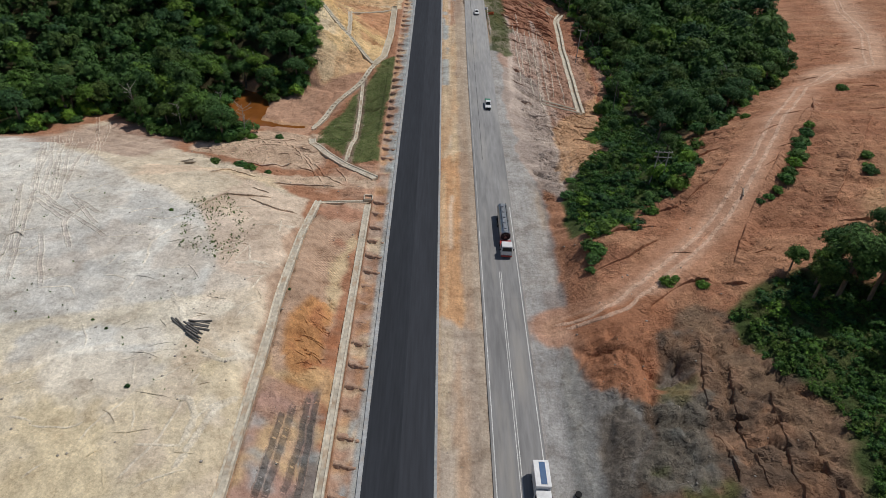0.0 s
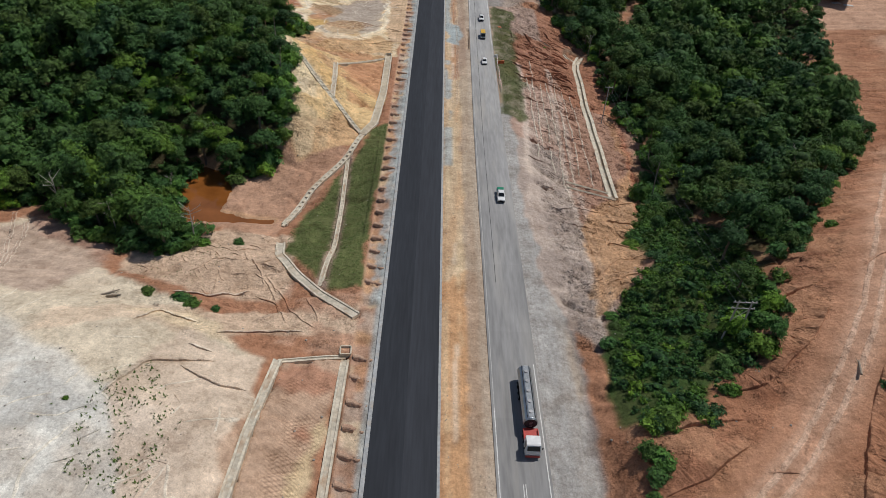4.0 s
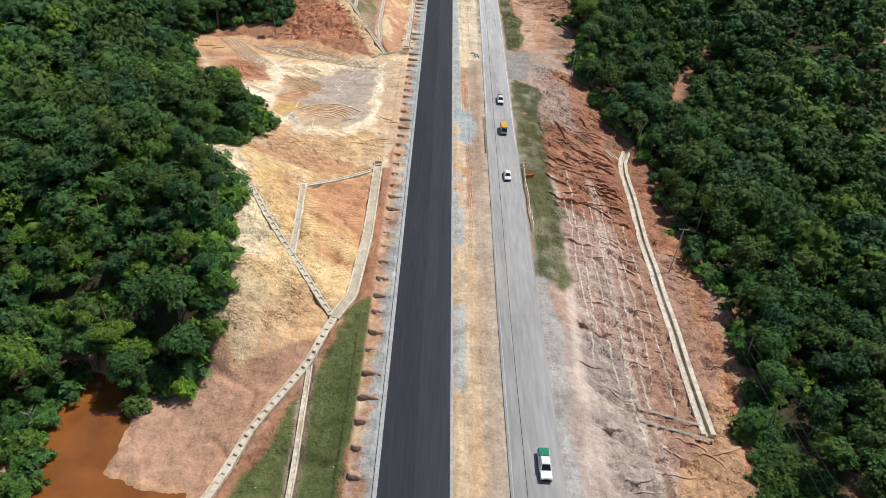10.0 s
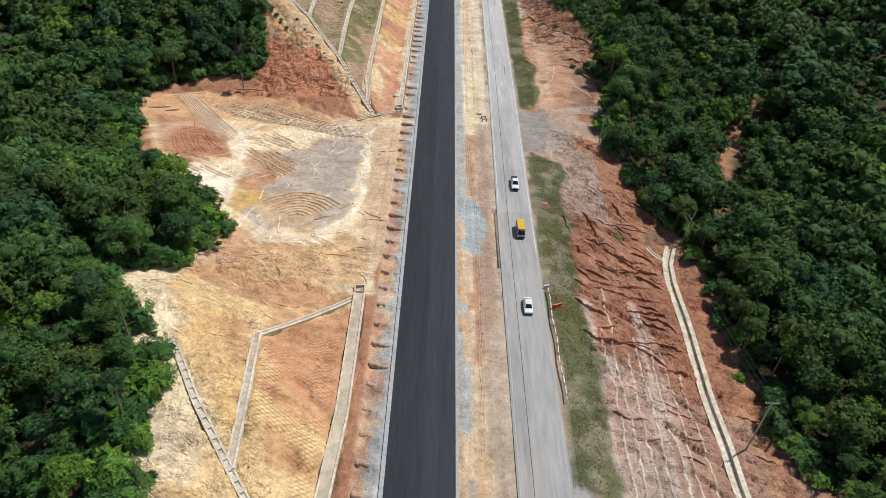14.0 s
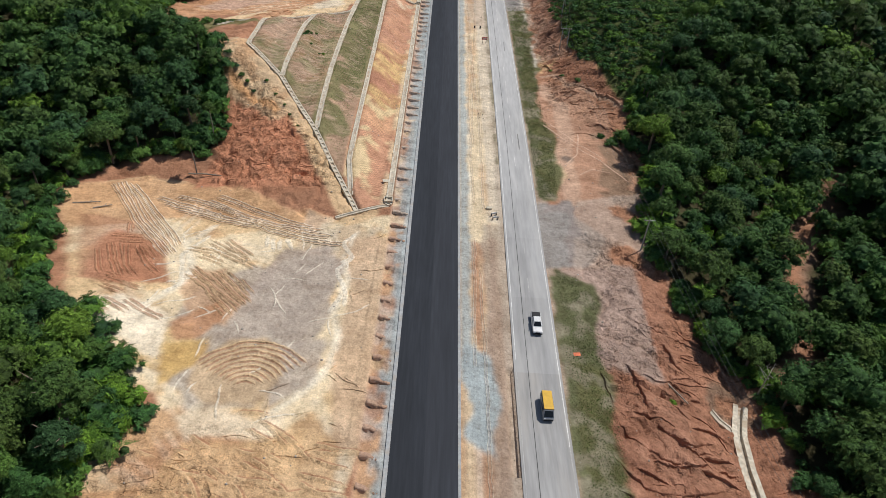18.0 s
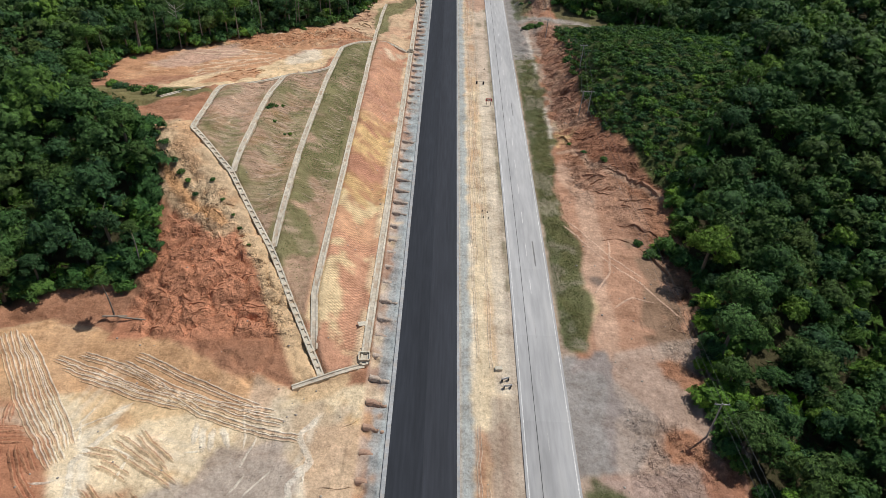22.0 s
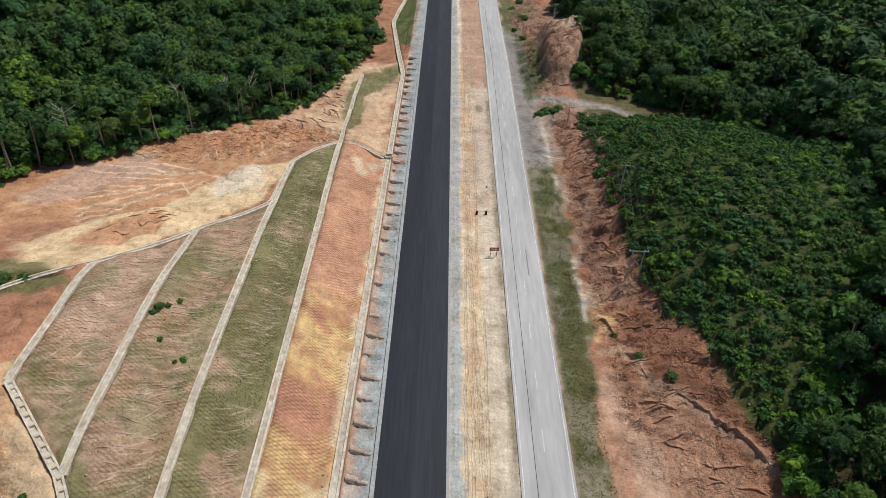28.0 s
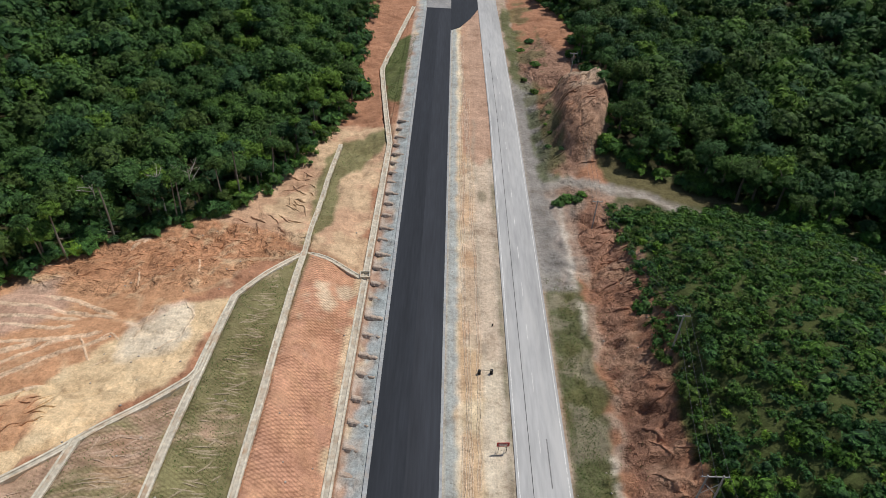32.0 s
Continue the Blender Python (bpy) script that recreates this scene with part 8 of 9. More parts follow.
def make_tanker():
    t = new("tanker_truck")
    truck_cab(t, WHITE_PAINT, 0)
    part("chassis", box(bmesh.new(), 0, 3.4, 0.95, 1.0, 6.2, 0.3, 0.03), RED_PAINT, t)
    part("fifth_wheel_deck", box(bmesh.new(), 0, 3.4, 1.25, 2.4, 2.6, 0.12, 0.03), RED_PAINT, t)
    bm = tube(bmesh.new(), (0, 4.9, 2.2), (0, 16.2, 2.2), 1.22, sides=28)
    bmesh.ops.scale(bm, vec=(1, 1, 0.94), verts=bm.verts, space=Matrix.Translation((0, 0, -2.2)))
    bmesh.ops.bevel(bm, geom=[e for e in bm.edges if len(e.link_faces) == 2 and e.calc_face_angle(0) > 0.9], offset=0.16, segments=3, affect="EDGES")
    tank = part("tank", bm, STEEL, t)
    part("walkway", box(bmesh.new(), 0, 10.6, 3.36, 0.8, 10.6, 0.05), worn("walkway_mesh", (0.24, 0.26, 0.28), 0.6, 0.5, scale=6), tank)
    for k in range(5):
        part("manhole", tube(bmesh.new(), (0, 6.3 + 2.1 * k, 3.36), (0, 6.3 + 2.1 * k, 3.52), 0.3, sides=14), RIM, tank)
    part("front_plate", tube(bmesh.new(), (0, 4.86, 2.2), (0, 4.9, 2.2), 1.05, sides=24), DARK_TRIM, tank)
    for s in (-1, 1):
        part("side_rail", box(bmesh.new(), s * 0.62, 10.6, 3.34, 0.08, 10.8, 0.16, 0.02), DARK_TRIM, tank)
        part("deck_rail", box(bmesh.new(), s * 1.15, 3.2, 1.5, 0.12, 2.2, 0.3, 0.03), RED_PAINT, t)
    for k in range(4):
        part("rung", box(bmesh.new(), 0, 4.82, 1.6 + 0.35 * k, 0.5, 0.05, 0.05), RIM, tank)
    part("frame", box(bmesh.new(), 0, 10.8, 0.98, 1.1, 9.4, 0.26, 0.03), RED_PAINT, t)
    part("mudguard", box(bmesh.new(), 0, 3.3, 1.1, 2.45, 1.3, 0.06, 0.02), DARK_TRIM, t)
    for s in (-1, 1):
        for y in (1.0, 3.0, 4.2, 11.6, 12.9, 14.2):
            add_wheel(t, s * 1.02, y, 0.52, 0.36)
    return tagged(t, "articulated tanker truck with white cab, red chassis and silver tank", "truck", "vehicles on the old road")


def make_box_truck():
    t = new("box_truck")
    truck_cab(t, WHITE_PAINT, 0, 2.4)
    part("chassis", box(bmesh.new(), 0, 3.4, 0.75, 0.9, 5.4, 0.25, 0.02), DARK_TRIM, t)
    body = part("cargo_box", box(bmesh.new(), 0, 4.5, 2.0, 2.3, 4.4, 2.2, 0.05), WHITE_PAINT, t)
    part("roof_panel", box(bmesh.new(), 0.1, 4.5, 3.12, 0.9, 3.7, 0.05, 0.01), BLUE_PAINT, body, "blue stripe on the roof")
    for s in (-1, 1):
        for y in (0.9, 5.2):
            add_wheel(t, s * 0.95, y, 0.42, 0.3)
    return tagged(t, "small white box truck with a blue roof stripe", "truck", "vehicles on the old road")


def drive(thing, x, y, turn=0.0):
    thing.matrix_basis = pose(x, y, 0.045, 0, 0, turn)
    return thing


drive(make_tanker(), 19.9, 108.5)
drive(make_box_truck(), 20.9, 50.2)
drive(make_pickup(WHITE_PAINT, GREEN_TARP, "white pickup truck with a green cover over its bed", 0.25), 19.7, 182.0)
drive(make_pickup(WHITE_PAINT, DARK_TRIM, "white pickup truck with a dark open bed"), 20.2, 312.0)
drive(make_car(WHITE_PAINT, "white saloon car driving on the old road"), 19.5, 267.0)
drive(make_van(), 20.0, 292.0)


# ---- concrete inlets, blocks and boards beside the road ----
def make_inlet(x, y, size=1.9):
    thing = new("drain_inlet")
    z = float(ground_height(x, y))
    for dx, dy, sx, sy in ((0, -size / 2, size, 0.22), (0, size / 2, size, 0.22), (-size / 2, 0, 0.22, size - 0.2), (size / 2, 0, 0.22, size - 0.2)):
        part("wall", box(bmesh.new(), dx, dy, -0.1, sx, sy, 1.0, 0.03), CONCRETE, thing)
    part("bottom", box(bmesh.new(), 0, 0, -0.5, size - 0.2, size - 0.2, 0.12), CONCRETE_INSIDE, thing)
    thing.matrix_basis = pose(x, y, z, 0, 0, 4)
    return tagged(thing, "open square concrete drain inlet at the slope foot", "drain inlet", "drain inlets")


for inlet_x, inlet_y in ((-11.3, 129.6), (-13.7, 270.3), (-11.3, 352.6), (-11.3, 503)):
    make_inlet(inlet_x, inlet_y)


def single(name, bm, mat, m, label, category, group=""):
    ob = part(name, bm, mat)
    ob.matrix_basis = m
    return tagged(ob, label, category, group)


single("concrete_slab", box(bmesh.new(), 0, 0, 0.1, 1.7, 1.1, 0.2, 0.03), CONCRETE, pose(-12.6, 361, float(stand(-12.6, 361)) + 0.05, 4, 9, 20), "pale concrete cover slab lying on the red slope", "slab")
single("concrete_block", box(bmesh.new(), 0, 0, 0.25, 1.3, 0.8, 0.5, 0.04), CONCRETE, pose(12.7, 351, -0.1, 0, 0, 5), "pale concrete block on the bare median", "block")
for bx, by, turn in ((13.7, 348.4, 20), (14.0, 346.8, 12)):
    thing = new("road_barrier")
    part("board", box(bmesh.new(), 0, 0, 0.62, 1.5, 0.08, 0.5, 0.02), WHITE_PAINT, thing)
    for s in (-1, 1):
        part("leg", box(bmesh.new(), s * 0.6, 0, 0.35, 0.08, 0.5, 0.7, 0.01), DARK_TRIM, thing)
    thing.matrix_basis = pose(bx, by, -0.05, 0, 0, turn)
    tagged(thing, "low pale road barrier with dark legs standing on the median", "barrier", "barriers on the median")


def make_sign():
    """The red board on two legs; its writing is too small to read."""
    thing = new("sign_board")
    board = part("board", box(bmesh.new(), 0, 0, 1.95, 2.0, 0.08, 0.95, 0.02), gloss("sign_red", (0.45, 0.02, 0.02), 0.5), thing, "red board with pale writing")
    for z, w in ((2.15, 1.3), (1.92, 1.5), (1.72, 1.1)):
        part("writing", box(bmesh.new(), 0, -0.05, z, w, 0.02, 0.12), TAPE_WHITE, board)
    for s in (-1, 1):
        part("leg", tube(bmesh.new(), (s * 0.65, 0.02, -0.3), (s * 0.65, 0.02, 1.6), 0.05), DARK_TRIM, thing)
        part("brace", tube(bmesh.new(), (s * 0.65, 0.02, 1.2), (s * 0.65, 0.9, -0.1), 0.035), DARK_TRIM, thing)
    thing.matrix_basis = pose(15.1, 460.2, -0.1, 0, 0, 4)
    return tagged(thing, "red roadworks sign board on two dark legs in the median", "sign")


make_sign()
for bx, by, tall in ((11.9, 476.5, 0.9), (14.1, 476.7, 0.9), (14.8, 489, 0.5), (11.4, 401.2, 0.3), (12.6, 400.8, 0.3), (11.6, 398.6, 0.3), (12.8, 398.4, 0.3)):
    bm = tube(bmesh.new(), (0, 0, -0.2), (0, 0, tall), 0.30 if tall > 0.8 else 0.14, 0.27 if tall > 0.8 else 0.11, 14)
    single("marker_post" if tall < 0.8 else "oil_drum", bm, DARK_TRIM, pose(bx, by, -0.1), "dark stub standing in the bare median" if tall < 0.8 else "dark drum marking the edge of the works", "post" if tall < 0.8 else "drum")
bm = bmesh.new()
box(bm, 0, 0, 0.9, 0.07, 2.2, 0.07)
single("timber_rail", bm, TIMBER, pose(13.0, 476.6, -0.1, 0, 0, 90), "thin pale rail between two drums", "rail")


def make_tape_fence():
    thing = new("tape_fence")
    rng = np.random.RandomState(3)
    ys = np.linspace(244, 272.4, 13)
    tops = []
    for k, y in enumerate(ys):
        x = 24.0 + 0.12 * math.sin(k * 1.3)
        z = stand(x, y)
        tops.append(Vector((x, y, z + 1.0)))
        part("post", tube(bmesh.new(), (x, y, z - 0.3), (x + rng.uniform(-0.06, 0.06), y, z + 1.05), 0.05), TAPE_WHITE, thing)
    for a, b in zip(tops[:-1], tops[1:]):
        for k in range(4):
            p, q = a.lerp(b, k / 4), a.lerp(b, (k + 1) / 4)
            sag = Vector((0, 0, -0.05))
            part("tape", box(bmesh.new(), *((p + q) / 2 + sag), 0.14, (q - p).length * 0.98, 0.24), TAPE_RED if k == 1 else TAPE_WHITE, thing)
    return tagged(thing, "red and white tape strung on short posts along the verge", "fence")


make_tape_fence()
for cx, cy, mat, words in ((23.9, 273.4, TAPE_WHITE, "white roadworks panel at the end of the tape"), (24.9, 267.6, PLASTIC, "orange plastic barrier lying in the verge"), (25.9, 268.2, PLASTIC, "orange plastic barrier lying in the verge")):
    thing = new("traffic_barrier")
    part("panel", box(bmesh.new(), 0, 0, 0.55, 1.2, 0.3, 0.8, 0.08), mat, thing)
    part("foot", box(bmesh.new(), 0, 0, 0.1, 1.3, 0.6, 0.16, 0.03), mat, thing)
    thing.matrix_basis = pose(cx, cy, stand(cx, cy), 0, 0, 15)
    tagged(thing, words, "barrier", "barriers by the tape")
single("dropped_panel", box(bmesh.new(), 0, 0, 0.06, 1.3, 0.8, 0.08, 0.02), PLASTIC, pose(27.2, 305.5, stand(27.2, 305.5) + 0.05, 2, 3, 10), "faded red panel lying in the rough verge", "panel")
single("worn_tyre", tube(tube(bmesh.new(), (0, 0, 0), (0, 0, 0.3), 0.5, sides=20), (0, 0, 0.05), (0, 0, 0.31), 0.26, sides=16), TYRE, pose(26.4, 53, stand(26.4, 53)), "old black tyre lying on grey gravel", "tyre")


# ---- timber: the log pile, fallen trunks, trench boards ----
def make_log_pile():
    rng = np.random.RandomState(4)
    places = [(-37.6, 77.4, 4.6, -42, 0), (-37.2, 76.9, 4.4, -39, 0), (-37.0, 77.1, 4.0, -44, 0.3)]
    for k in range(5):
        places.append((-34.5 + 0.2 * rng.uniform(-1, 1), 78.4 - 0.42 * k, 3.6 + rng.uniform(-0.5, 0.5), -6 + rng.uniform(-7, 12), 0.25 * (k % 2)))
    for k in range(8):
        places.append((-35.2 + 0.22 * k * 0.5 + rng.uniform(-0.2, 0.2), 77.0 - 0.36 * k, 3.4 + rng.uniform(-0.7, 0.5), -34 + rng.uniform(-8, 8), 0.3 * (k % 2)))
    for x, y, length, turn, lift in places:
        r = rng.uniform(0.13, 0.19)
        bm = tube(bmesh.new(), (-length / 2, 0, 0), (length / 2, 0, 0), r, r * 0.85, 10)
        single("log", bm, LOG, pose(x, y, stand(x, y) + r * 0.8 + lift, 0, 0, turn), "dark weathered log in a loose pile on pale sand", "log", "logs in the pile")


make_log_pile()
for x, y, length, turn in ((-58, 361, 7, 6), (-55.5, 360, 5, -4), (-80, 346, 6, 12), (-76, 345, 4, 25), (-74, 510, 12, 18), (-66, 513, 10, 8), (-57, 141, 3.4, 30), (-56.2, 140.4, 2.6, 10), (46, 302, 6, -60), (70, 118, 4, 70), (58, 131, 4.5, 62)):
    bm = tube(bmesh.new(), (-length / 2, 0, 0), (length / 2, 0, 0), 0.2, 0.12, 8)
    for k in range(2):
        tube(bm, (length * (0.1 + 0.2 * k), 0, 0), (length * (0.25 + 0.2 * k), 0.6 - 1.2 * k, 0.35), 0.07, 0.03, 6)
    single("fallen_trunk", bm, TIMBER, pose(x, y, stand(x, y) + 0.25, 0, 0, turn), "fallen grey tree trunk with branch stubs on bare soil", "fallen trunk", "fallen trunks")
trench = tagged(new("trench_shoring"), "trench edged with pale concrete beams across the slope foot", "trench")
for a, b in (((39, 198.6), (50.2, 196.9)), ((38.6, 195.6), (51.6, 193.4))):
    pa, pb = Vector((*a, stand(*a))), Vector((*b, stand(*b)))
    for k in range(5):
        p, q = pa.lerp(pb, k / 5), pa.lerp(pb, (k + 1) / 5)
        part("board", tube(bmesh.new(), p + Vector((0, 0, 0.3)), q + Vector((0, 0, 0.3)), 0.27, sides=4), CONCRETE, trench)


# ---- power line ----
def make_pole(x, y, height, arms, twin=False, lean=0.0):
    thing = new("power_pole")
    z = stand(x, y)
    spread = 1.3 if twin else 0.0
    for s in ((-1, 1) if twin else (0,)):
        part("post", tube(bmesh.new(), (s * spread, 0, -0.8), (s * spread * 0.85, 0, height), 0.17, 0.12, 10), POLE_WOOD, thing)
    for k in range(arms):
        level = height - 0.3 - 1.3 * k
        arm = part("crossarm", box(bmesh.new(), 0, 0, level, 4.0 if twin else 2.4, 0.14, 0.16, 0.02), POLE_WOOD, thing)
        for s in (-1, 0, 1):
            part("insulator", tube(bmesh.new(), (s * (1.8 if twin else 1.05), 0, level + 0.06), (s * (1.8 if twin else 1.05), 0, level + 0.36), 0.09, 0.05, 8), LAMP_GLASS, arm)
    if twin:
        for s in (-1, 1):
            part("brace", tube(bmesh.new(), (-s * spread, 0, height * 0.45), (s * spread, 0, height * 0.8), 0.05), POLE_WOOD, thing)
    thing.matrix_basis = pose(x, y, z, lean, 0, 0)
    tagged(thing, "twin-post power pole with crossarms above the bushes" if twin else "slim grey power pole with a single crossarm", "power pole", "poles of the power line")
    return [Vector((x + s * (1.8 if twin else 1.05), y, z + height + 0.05)) for s in (-1, 0, 1)]


POLES = [make_pole(55, 128.5, 8.0, 2, True), make_pole(57.5, 243, 13, 1), make_pole(46.5, 339, 8.5, 1), make_pole(42.3, 449.5, 8.0, 1, True), make_pole(45.0, 478, 8.0, 1), make_pole(39.8, 524, 7.5, 1), make_pole(44, 600, 9, 1)]
for a, b in zip(POLES[:-1], POLES[1:]):
    span = tagged(new("power_line"), "thin dark overhead wires between two power poles", "power line", "spans of the power line")
    for p, q in zip(a, b):
        bm = bmesh.new()
        steps = 10
        pts = [p.lerp(q, k / steps) - Vector((0, 0, (q - p).length * 0.06 * (k / steps) * (1 - k / steps))) for k in range(steps + 1)]
        rings = [[bm.verts.new(u + Vector(o) * 0.025) for o in ((1, 0, 0), (0, 0, 1), (-1, 0, 0), (0, 0, -1))] for u in pts]
        for u, v in zip(rings[:-1], rings[1:]):
            for i in range(4):
                bm.faces.new((u[i], u[(i + 1) % 4], v[(i + 1) % 4], v[i]))
        part("wire", bm, WIRE, span)


# ---- shed with a metal roof ----
def make_shed(x, y, turn):
    thing = new("shed")
    z = stand(x, y)
    for sx, sy, w, d in ((0, -4.4, 15, 0.2), (0, 4.4, 15, 0.2), (-7.4, 0, 0.2, 8.6), (7.4, 0, 0.2, 8.6)):
        part("wall", box(bmesh.new(), sx, sy, 1.5, w, d, 3.0), TIMBER if sy else RUST, thing)
    # no opening in the wall: a dark panel gives the doorway's shade
    part("doorway", box(bmesh.new(), -2.0, -4.52, 1.1, 3.2, 0.06, 2.2), DARK_TRIM, thing, "dark panel standing in for a shaded doorway")
    for side in (-1, 1):
        sheet_count = 10
        for k in range(sheet_count):
            verts, faces = [], []
            x0 = -8.4 + k * 1.68
            for j in range(9):
                u = x0 + j * 0.21
                h = 0.05 if j % 2 else 0.0
                verts += [(u, side * 6.2, 3.0 + h + 0.012 * (k % 2)), (u, 0, 4.6 + h + 0.012 * (k % 2))]
            for j in range(8):
                faces.append((2 * j, 2 * j + 2, 2 * j + 3, 2 * j + 1))
            piece("roof_sheet", verts, faces, ZINC, thing)
    part("ridge_cap", box(bmesh.new(), 0, 0, 4.68, 17, 0.5, 0.06, 0.02), ZINC, thing)
    for s in (-1, 1):
        part("post", box(bmesh.new(), s * 7.2, -6.0, 1.5, 0.16, 0.16, 3.0), TIMBER, thing)
    thing.matrix_basis = pose(x, y, z, 0, 0, turn) @ Matrix.Diagonal((1.6, 1.6, 1.25, 1))
    return tagged(thing, "long shed with a pale corrugated metal roof in a clearing", "shed")


make_shed(186, 367, 62)
for x, y, turn in ((184, 355, 20), (189, 353, -10)):
    single("roof_sheet_stack", box(bmesh.new(), 0, 0, 0.2, 4, 2.2, 0.3, 0.03), ZINC, pose(x, y, stand(x, y), 0, 0, turn), "stack of pale metal sheets on red earth", "sheet stack")


# ---- bushes, dead trees, grass and stones ----
def make_bush(seed, radius, height, mat, clumps=420, leaf=0.55):
    cv, cf, lv, lf = crown_shape(seed, radius, height, clumps, leaf, 0.8, 6)
    n = len(cv)
    ob = new("bush", mesh_of("bush", np.vstack([cv, lv]), list(cf) + [tuple(i + n for i in f) for f in lf], (CORE, mat), [0] * len(cf) + [1] * len(lf)))
    return ob


def build_bushes():
    rng = np.random.RandomState(21)
    kinds = [make_bush(400 + k, 1.7, 1.9, SHRUB if k % 2 else LEAF) for k in range(4)]
    for ob in kinds:
        tagged(ob, "leafy green bush on bare earth", "bush", "bushes on the earthworks")
    spots = [(-51, 143, 1.0), (-44, 141, 1.2), (-41, 139, 0.9), (-37, 139, 0.6), (-40, 166, 0.9), (-47, 164, 1.1), (-36, 222, 0.6), (-50, 111, 0.3), (-41, 64, 0.28), (-52, 78, 0.18),
             (-49, 76, 0.18), (-22, 90, 0.2), (-43, 426, 0.6), (-43.6, 424.6, 0.4), (-42, 427, 0.35), (-41, 420, 0.4), (-37, 418, 0.4), (-38, 417, 0.3), (-41, 429, 0.4), (-66, 401, 1.1), (-70, 406, 1.2),
             (-62.6, 402, 0.55), (-60, 399, 0.7), (-57.5, 396, 0.6), (-55.4, 393.8, 0.65), (-53.4, 391.6, 0.5), (-51.2, 389, 0.4), (-48.2, 392, 0.4), (-44.6, 386.2, 0.35), (-41.5, 382.4, 0.3), (-39.8, 380, 0.35), (-37, 375.8, 0.28), (48, 386, 1.2), (50, 389, 1.0), (46, 390, 0.7), (40, 430, 0.6), (44, 424, 0.8), (37, 436, 0.5)]
    spots += [(48, 93, 0.9), (50, 94, 0.6), (92, 140, 0.9), (90.6, 137.6, 1.2), (88.6, 134.6, 1.3), (87, 132, 1.1), (85, 128.6, 1.4), (83, 125.6, 1.2), (81, 122.6, 1.0), (79, 119.8, 1.2), (76.6, 117, 0.9), (74.4, 115.4, 0.8), (72.4, 114.4, 0.6), (122, 180, 1.2), (100, 128, 1.0), (98.4, 124, 0.9), (97.6, 121.6, 1.1), (87.8, 162, 1.0), (36.4, 102.2, 1.2), (37.6, 104.6, 1.4), (36.2, 106.4, 1.2), (54.4, 91.8, 0.8), (35.4, 99.4, 0.7), (45, 300, 0.5),
              (33, 533, 1.0), (35, 535, 1.3), (37.4, 534, 1.1), (39, 536, 0.9), (33, 560, 0.6), (34.4, 566, 0.7), (33.6, 572, 0.5), (35, 578, 0.7), (36.2, 556, 0.6), (48, 553, 1.0), (51, 551, 1.1), (46, 552, 1.2), (50, 560, 1.4), (33, 600, 1.0), (31, 612, 0.9), (35, 620, 1.3), (32, 640, 1.1), (36, 650, 1.2), (-72, 431, 1.3), (-77, 434, 1.4), (-82, 436, 1.2), (-68, 432, 1.0), (-88, 440, 1.5), (-93, 446, 1.3), (-46, 286, 1.2), (-49, 288, 1.4)] + [(-50 - 2.3 * k % 14, 271 + 1.7 * k % 26, 1.2 + 0.2 * (k % 3)) for k in range(16)]
    for k in range(95):
        line = (LEFT_FOREST[1:44], RIGHT_FOREST[11:37], RIGHT_FOREST[:7])[k % 3]
        i = rng.randint(len(line) - 1)
        f = rng.uniform(0, 1)
        spots.append((line[i][0] * (1 - f) + line[i + 1][0] * f + rng.uniform(-2.5, 2.5), line[i][1] * (1 - f) + line[i + 1][1] * f + rng.uniform(-3, 0.5), rng.uniform(0.7, 1.7)))
    spots = [p for p in spots if not inside(np.array([p[0]]), np.array([p[1]]), POND)[0]]
    for n, (x, y, s) in enumerate(spots):
        m = pose(x, y, stand(x, y) - 0.5 * s, 0, 0, rng.uniform(0, 360)) @ Matrix.Diagonal((s, s, s * rng.uniform(0.6, 0.95), 1))
        ob = kinds[n] if n < 4 else copy_thing(kinds[n % 4], Matrix.Identity(4))
        ob.matrix_basis = m


build_bushes()


def make_dead_tree(seed, height):
    thing = new("dead_tree")
    rng = np.random.RandomState(seed)
    pale = DEAD_WOOD
    part("trunk", tube(tube(bmesh.new(), (0, 0, -0.5), (0.2, 0.1, height * 0.55), 0.2, 0.14), (0.2, 0.1, height * 0.55), (0.1, 0.4, height), 0.14, 0.05), pale, thing)
    for k in range(9):
        z = height * rng.uniform(0.4, 0.95)
        a = rng.uniform(0, 6.28)
        d = height * rng.uniform(0.15, 0.32)
        p = Vector((0.15, 0.2, z))
        q = p + Vector((d * math.cos(a), d * math.sin(a), d * rng.uniform(0.4, 0.9)))
        bm = tube(bmesh.new(), p, q, 0.07, 0.03, 6)
        for s in range(3):
            u = p.lerp(q, 0.45 + 0.2 * s)
            tube(bm, u, u + Vector((rng.uniform(-0.7, 0.7), rng.uniform(-0.7, 0.7), rng.uniform(0.2, 0.8))), 0.03, 0.012, 5)
        part("branch", bm, pale, thing)
    return tagged(thing, "bare grey dead tree with thin branches at the wood's edge", "dead tree", "dead trees")


DEAD_WOOD = worn("dead_wood", (0.40, 0.37, 0.33), 0.9, scale=5, spread=0.25)
dead = make_dead_tree(1, 10)
dead.matrix_basis = pose(-49, 164, stand(-49, 164))
for x, y, s in ((-84, 176, 1.1), (-68, 168, 0.9), (-63, 190, 0.5), (64, 306, 0.8), (-70, 514, 1.2), (-58, 519, 1.2), (-52, 522, 1.3), (-90, 492, 1.3), (120, 330, 1.1), (92, 190, 1.0), (128, 330, 0.9)):
    t = copy_thing(dead, Matrix.Identity(4))
    t.matrix_basis = pose(x, y, stand(x, y), 0, 0, 40 * s * x) @ Matrix.Diagonal((s, s, s, 1))


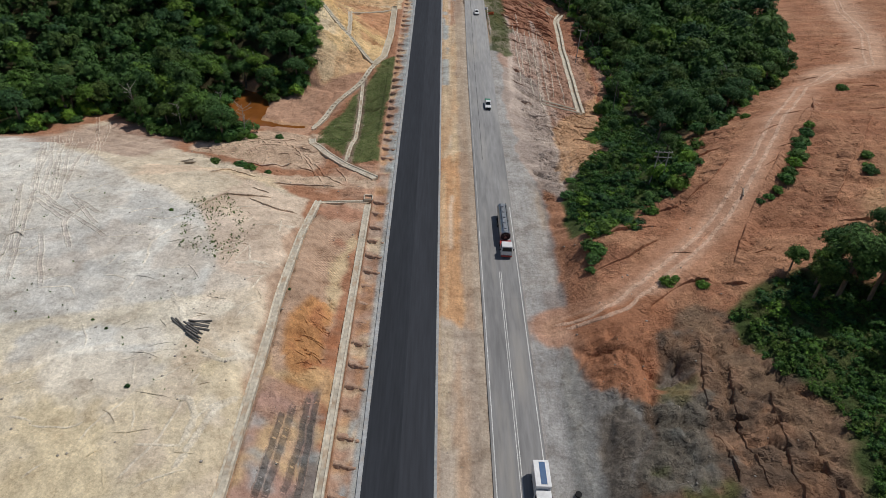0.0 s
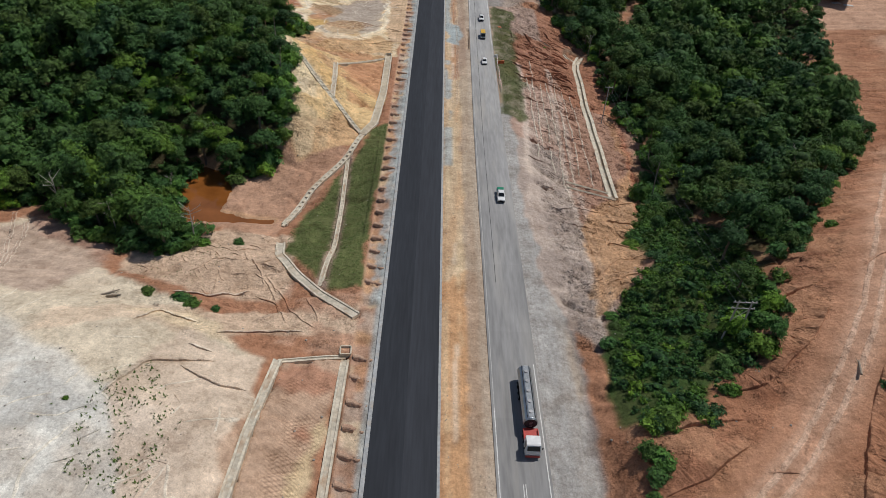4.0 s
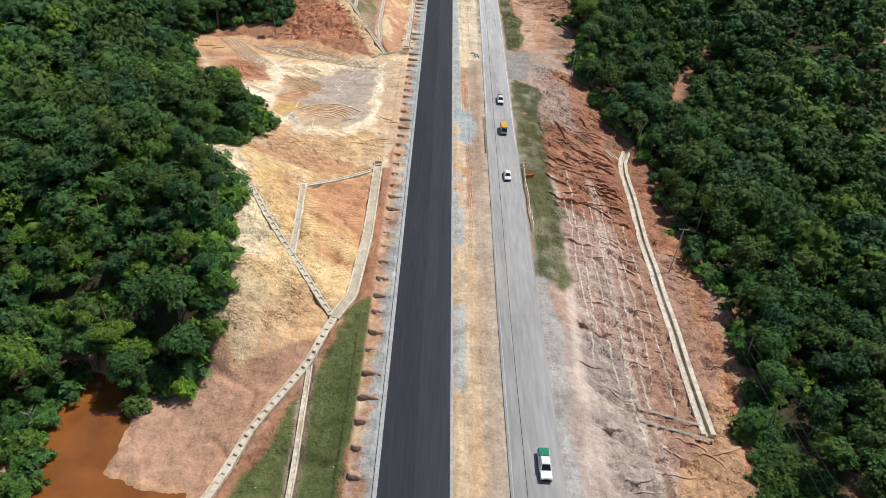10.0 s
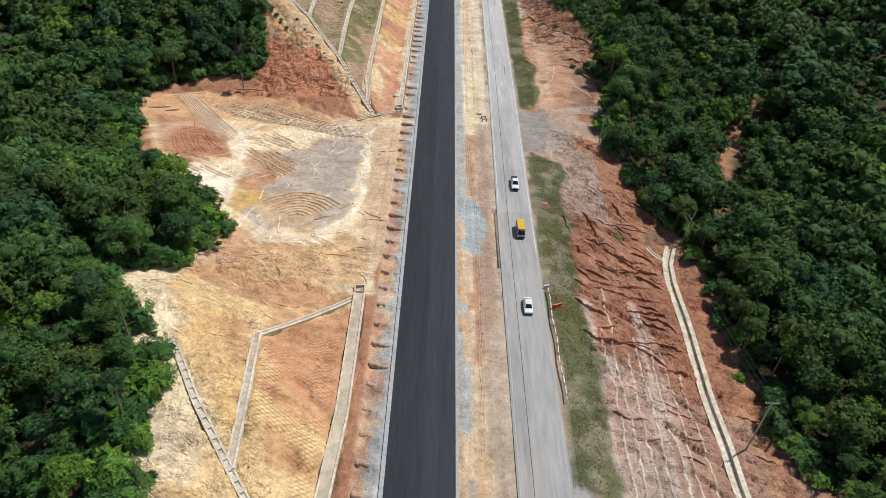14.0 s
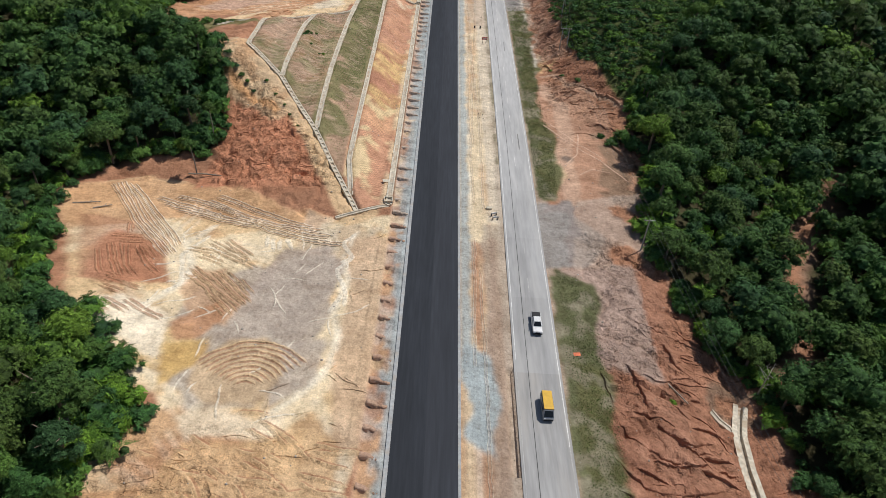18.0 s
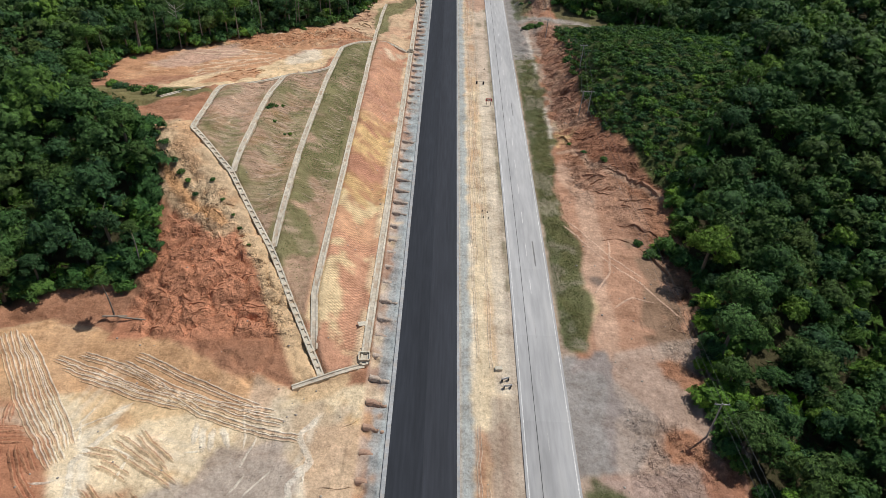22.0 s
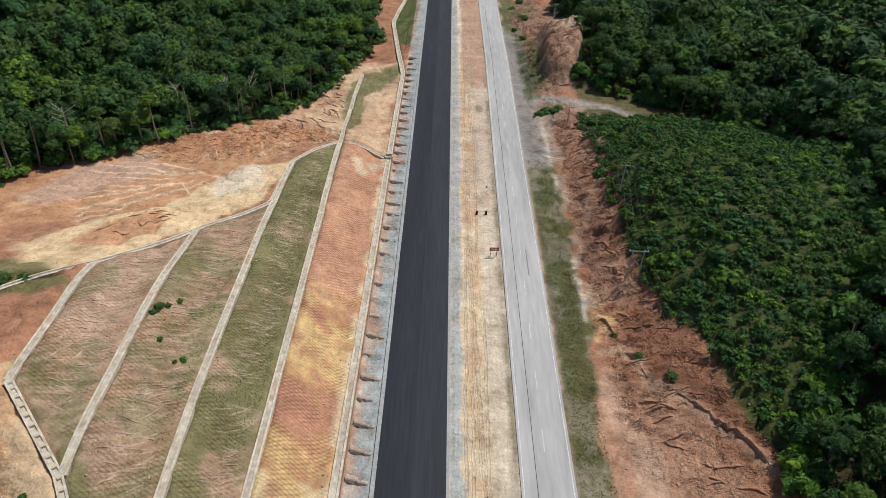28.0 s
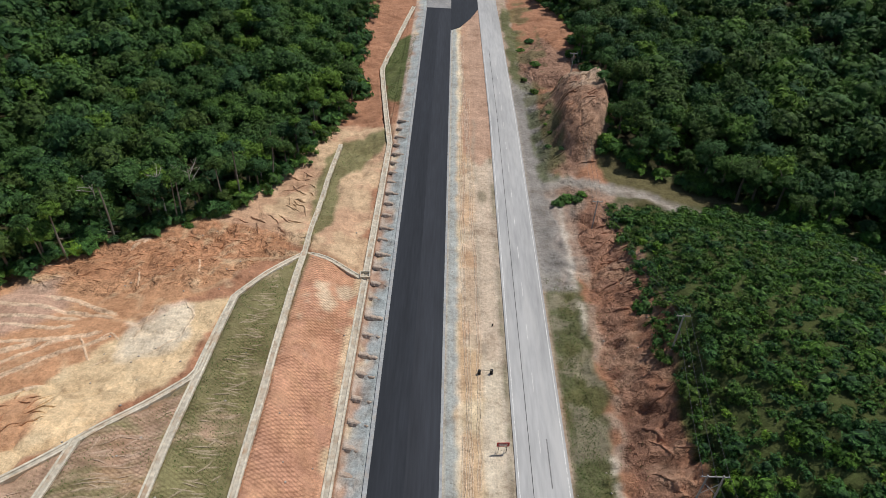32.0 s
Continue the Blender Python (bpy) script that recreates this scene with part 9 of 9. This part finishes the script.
def tufts(name, regions, mat, seed, tall, label, category="grass"):
    """Grass: three leaning blades a tuft, in one mesh. regions: polygon and tufts per square metre."""
    rng = np.random.RandomState(seed)
    places = []
    for corners, density in regions:
        xs, ys = [c[0] for c in corners], [c[1] for c in corners]
        n = int((max(xs) - min(xs)) * (max(ys) - min(ys)) * density)
        x, y = rng.uniform(min(xs), max(xs), n), rng.uniform(min(ys), max(ys), n)
        ok = inside(x, y, corners) & (off_channels(x, y) > 0.25) & (rough_noise(x, y, 4, seed, 3) > -0.25)
        places.append(np.stack([x[ok], y[ok]], 1))
    p = np.vstack(places)
    z = np.array([stand(a, b) for a, b in p])
    n = len(p)
    base = np.column_stack([p, z - 0.05])
    verts = []
    for k in range(3):
        a = rng.uniform(0, 2 * math.pi, n)
        out = np.column_stack([np.cos(a), np.sin(a), np.zeros(n)])
        side = np.column_stack([-np.sin(a), np.cos(a), np.zeros(n)])
        h = (tall * rng.uniform(0.5, 1.3, n))[:, None]
        top = base + out * h * rng.uniform(0.4, 1.1, n)[:, None] + np.array((0, 0, 1)) * h
        verts.append(np.stack([base - side * h * 0.35, base + side * h * 0.35, top], 1))
    v = np.stack(verts, 1).reshape(-1, 3)
    me = bpy.data.meshes.new(name)
    me.vertices.add(len(v))
    me.vertices.foreach_set("co", v.astype(np.float32).ravel())
    me.loops.add(len(v))
    me.loops.foreach_set("vertex_index", np.arange(len(v), dtype=np.int32))
    me.polygons.add(len(v) // 3)
    me.polygons.foreach_set("loop_start", np.arange(0, len(v), 3, dtype=np.int32))
    me.materials.append(mat)
    me.update(calc_edges=True)
    return tagged(new(name, me), label, category, kind="stuff")


FILL_TURF = ((-30, 174), (-19.5, 203), (-14.5, 217), (-10.2, 220), (-10.4, 147), (-16, 147), (-24, 155), (-29, 163))
tufts("grass", ((FILL_TURF, 15.0), (((-10, 588), (-8, 655), (-17, 646), (-18, 626), (-15, 600)), 11.0), (((-24.5, 366), (-33, 378), (-33.4, 405), (-25, 405)), 5.0), (((-24.5, 405), (-33, 405), (-33.4, 488), (-25, 505)), 12.0), (((-34.5, 381), (-44, 397), (-45, 450), (-36, 464)), 4.5), (((-36, 384), (-34.4, 384), (-34.6, 460), (-36.6, 460)), 6.0), (((-46, 400), (-56, 410), (-57, 436), (-47, 450)), 1.6), (((-25, 511), (-21, 520), (-21, 545), (-14, 566), (-24, 566)), 4.0)),
      GRASS, 31, 0.17, "short green grass sown on the embankment slopes")
tufts("dry_grass", ((((24, 228), (29, 227), (32, 260), (33, 325), (26, 330), (24.5, 290)), 10.0),
                    (((25.3, 357), (30, 357), (32, 385), (31, 410), (32, 440), (33, 500), (29, 505), (26.5, 450)), 10.0), (((26, 590), (31, 590), (30, 690), (26, 690)), 4.0)),
      DRY_GRASS, 32, 0.18, "sparse dry grass and weeds on the verge and slopes")
tufts("weeds", ((((24.2, 232), (28.5, 230), (31, 260), (32, 322), (27, 328)), 12.0), (((25.3, 358), (30, 358), (31, 390), (31, 410), (31, 440), (31, 500), (26.2, 505), (25.8, 450)), 13.0), (((-42, 142), (-60, 148), (-56, 160), (-46, 168), (-40, 160)), 2.0),
                (((34, 440), (37, 445), (38, 500), (35, 520), (32, 500)), 1.2), (((-58, 430), (-90, 430), (-95, 446), (-70, 441)), 2.0)), GRASS, 33, 0.17, "rough green weeds on bare ground", "weeds")
tufts("sand_plants", ((((-30, 60), (-40, 126), (-60, 120), (-95, 130), (-95, 60)), 0.05), (((-33, 94), (-32.5, 108), (-41, 121), (-48, 117), (-45, 99)), 1.6)), GRASS, 34, 0.36, "small dark plants dotted over pale sand", "plants")


def build_stones():
    rng = np.random.RandomState(41)
    shapes = []
    for k in range(5):
        v = np.array([(1, 0, 0), (-1, 0, 0), (0, 1, 0), (0, -1, 0), (0, 0, 0.8), (0, 0, -0.5)]) * rng.uniform(0.7, 1.3, (6, 1))
        shapes.append((v, np.array([(0, 2, 4), (2, 1, 4), (1, 3, 4), (3, 0, 4), (2, 0, 5), (1, 2, 5), (3, 1, 5), (0, 3, 5)]), np.zeros(8, int)))
    places = []
    for _ in range(1500):
        y = rng.uniform(50, 690)
        c = float(old_road_x(y))
        x = rng.choice([c - OLD_HALF - abs(rng.normal(0.6, 0.6)), c + OLD_HALF + abs(rng.normal(1.2, 1.5)), 6.3 + abs(rng.normal(0, 0.5)), rng.uniform(6.5, 13), -6.4 - abs(rng.normal(0.8, 1.2))])
        places.append((x, y, stand(x, y) + 0.03, rng.uniform(0.04, 0.13)))
    for _ in range(900):
        x, y = rng.choice([rng.uniform(30, 58), rng.uniform(-60, -12)]), rng.uniform(50, 520)
        places.append((x, y, stand(x, y) + 0.03, rng.uniform(0.08, 0.3)))
    scatter("loose_stones", shapes, (STONE,), places, 42, "loose pale stones along the verges and slopes", "stones")


build_stones()
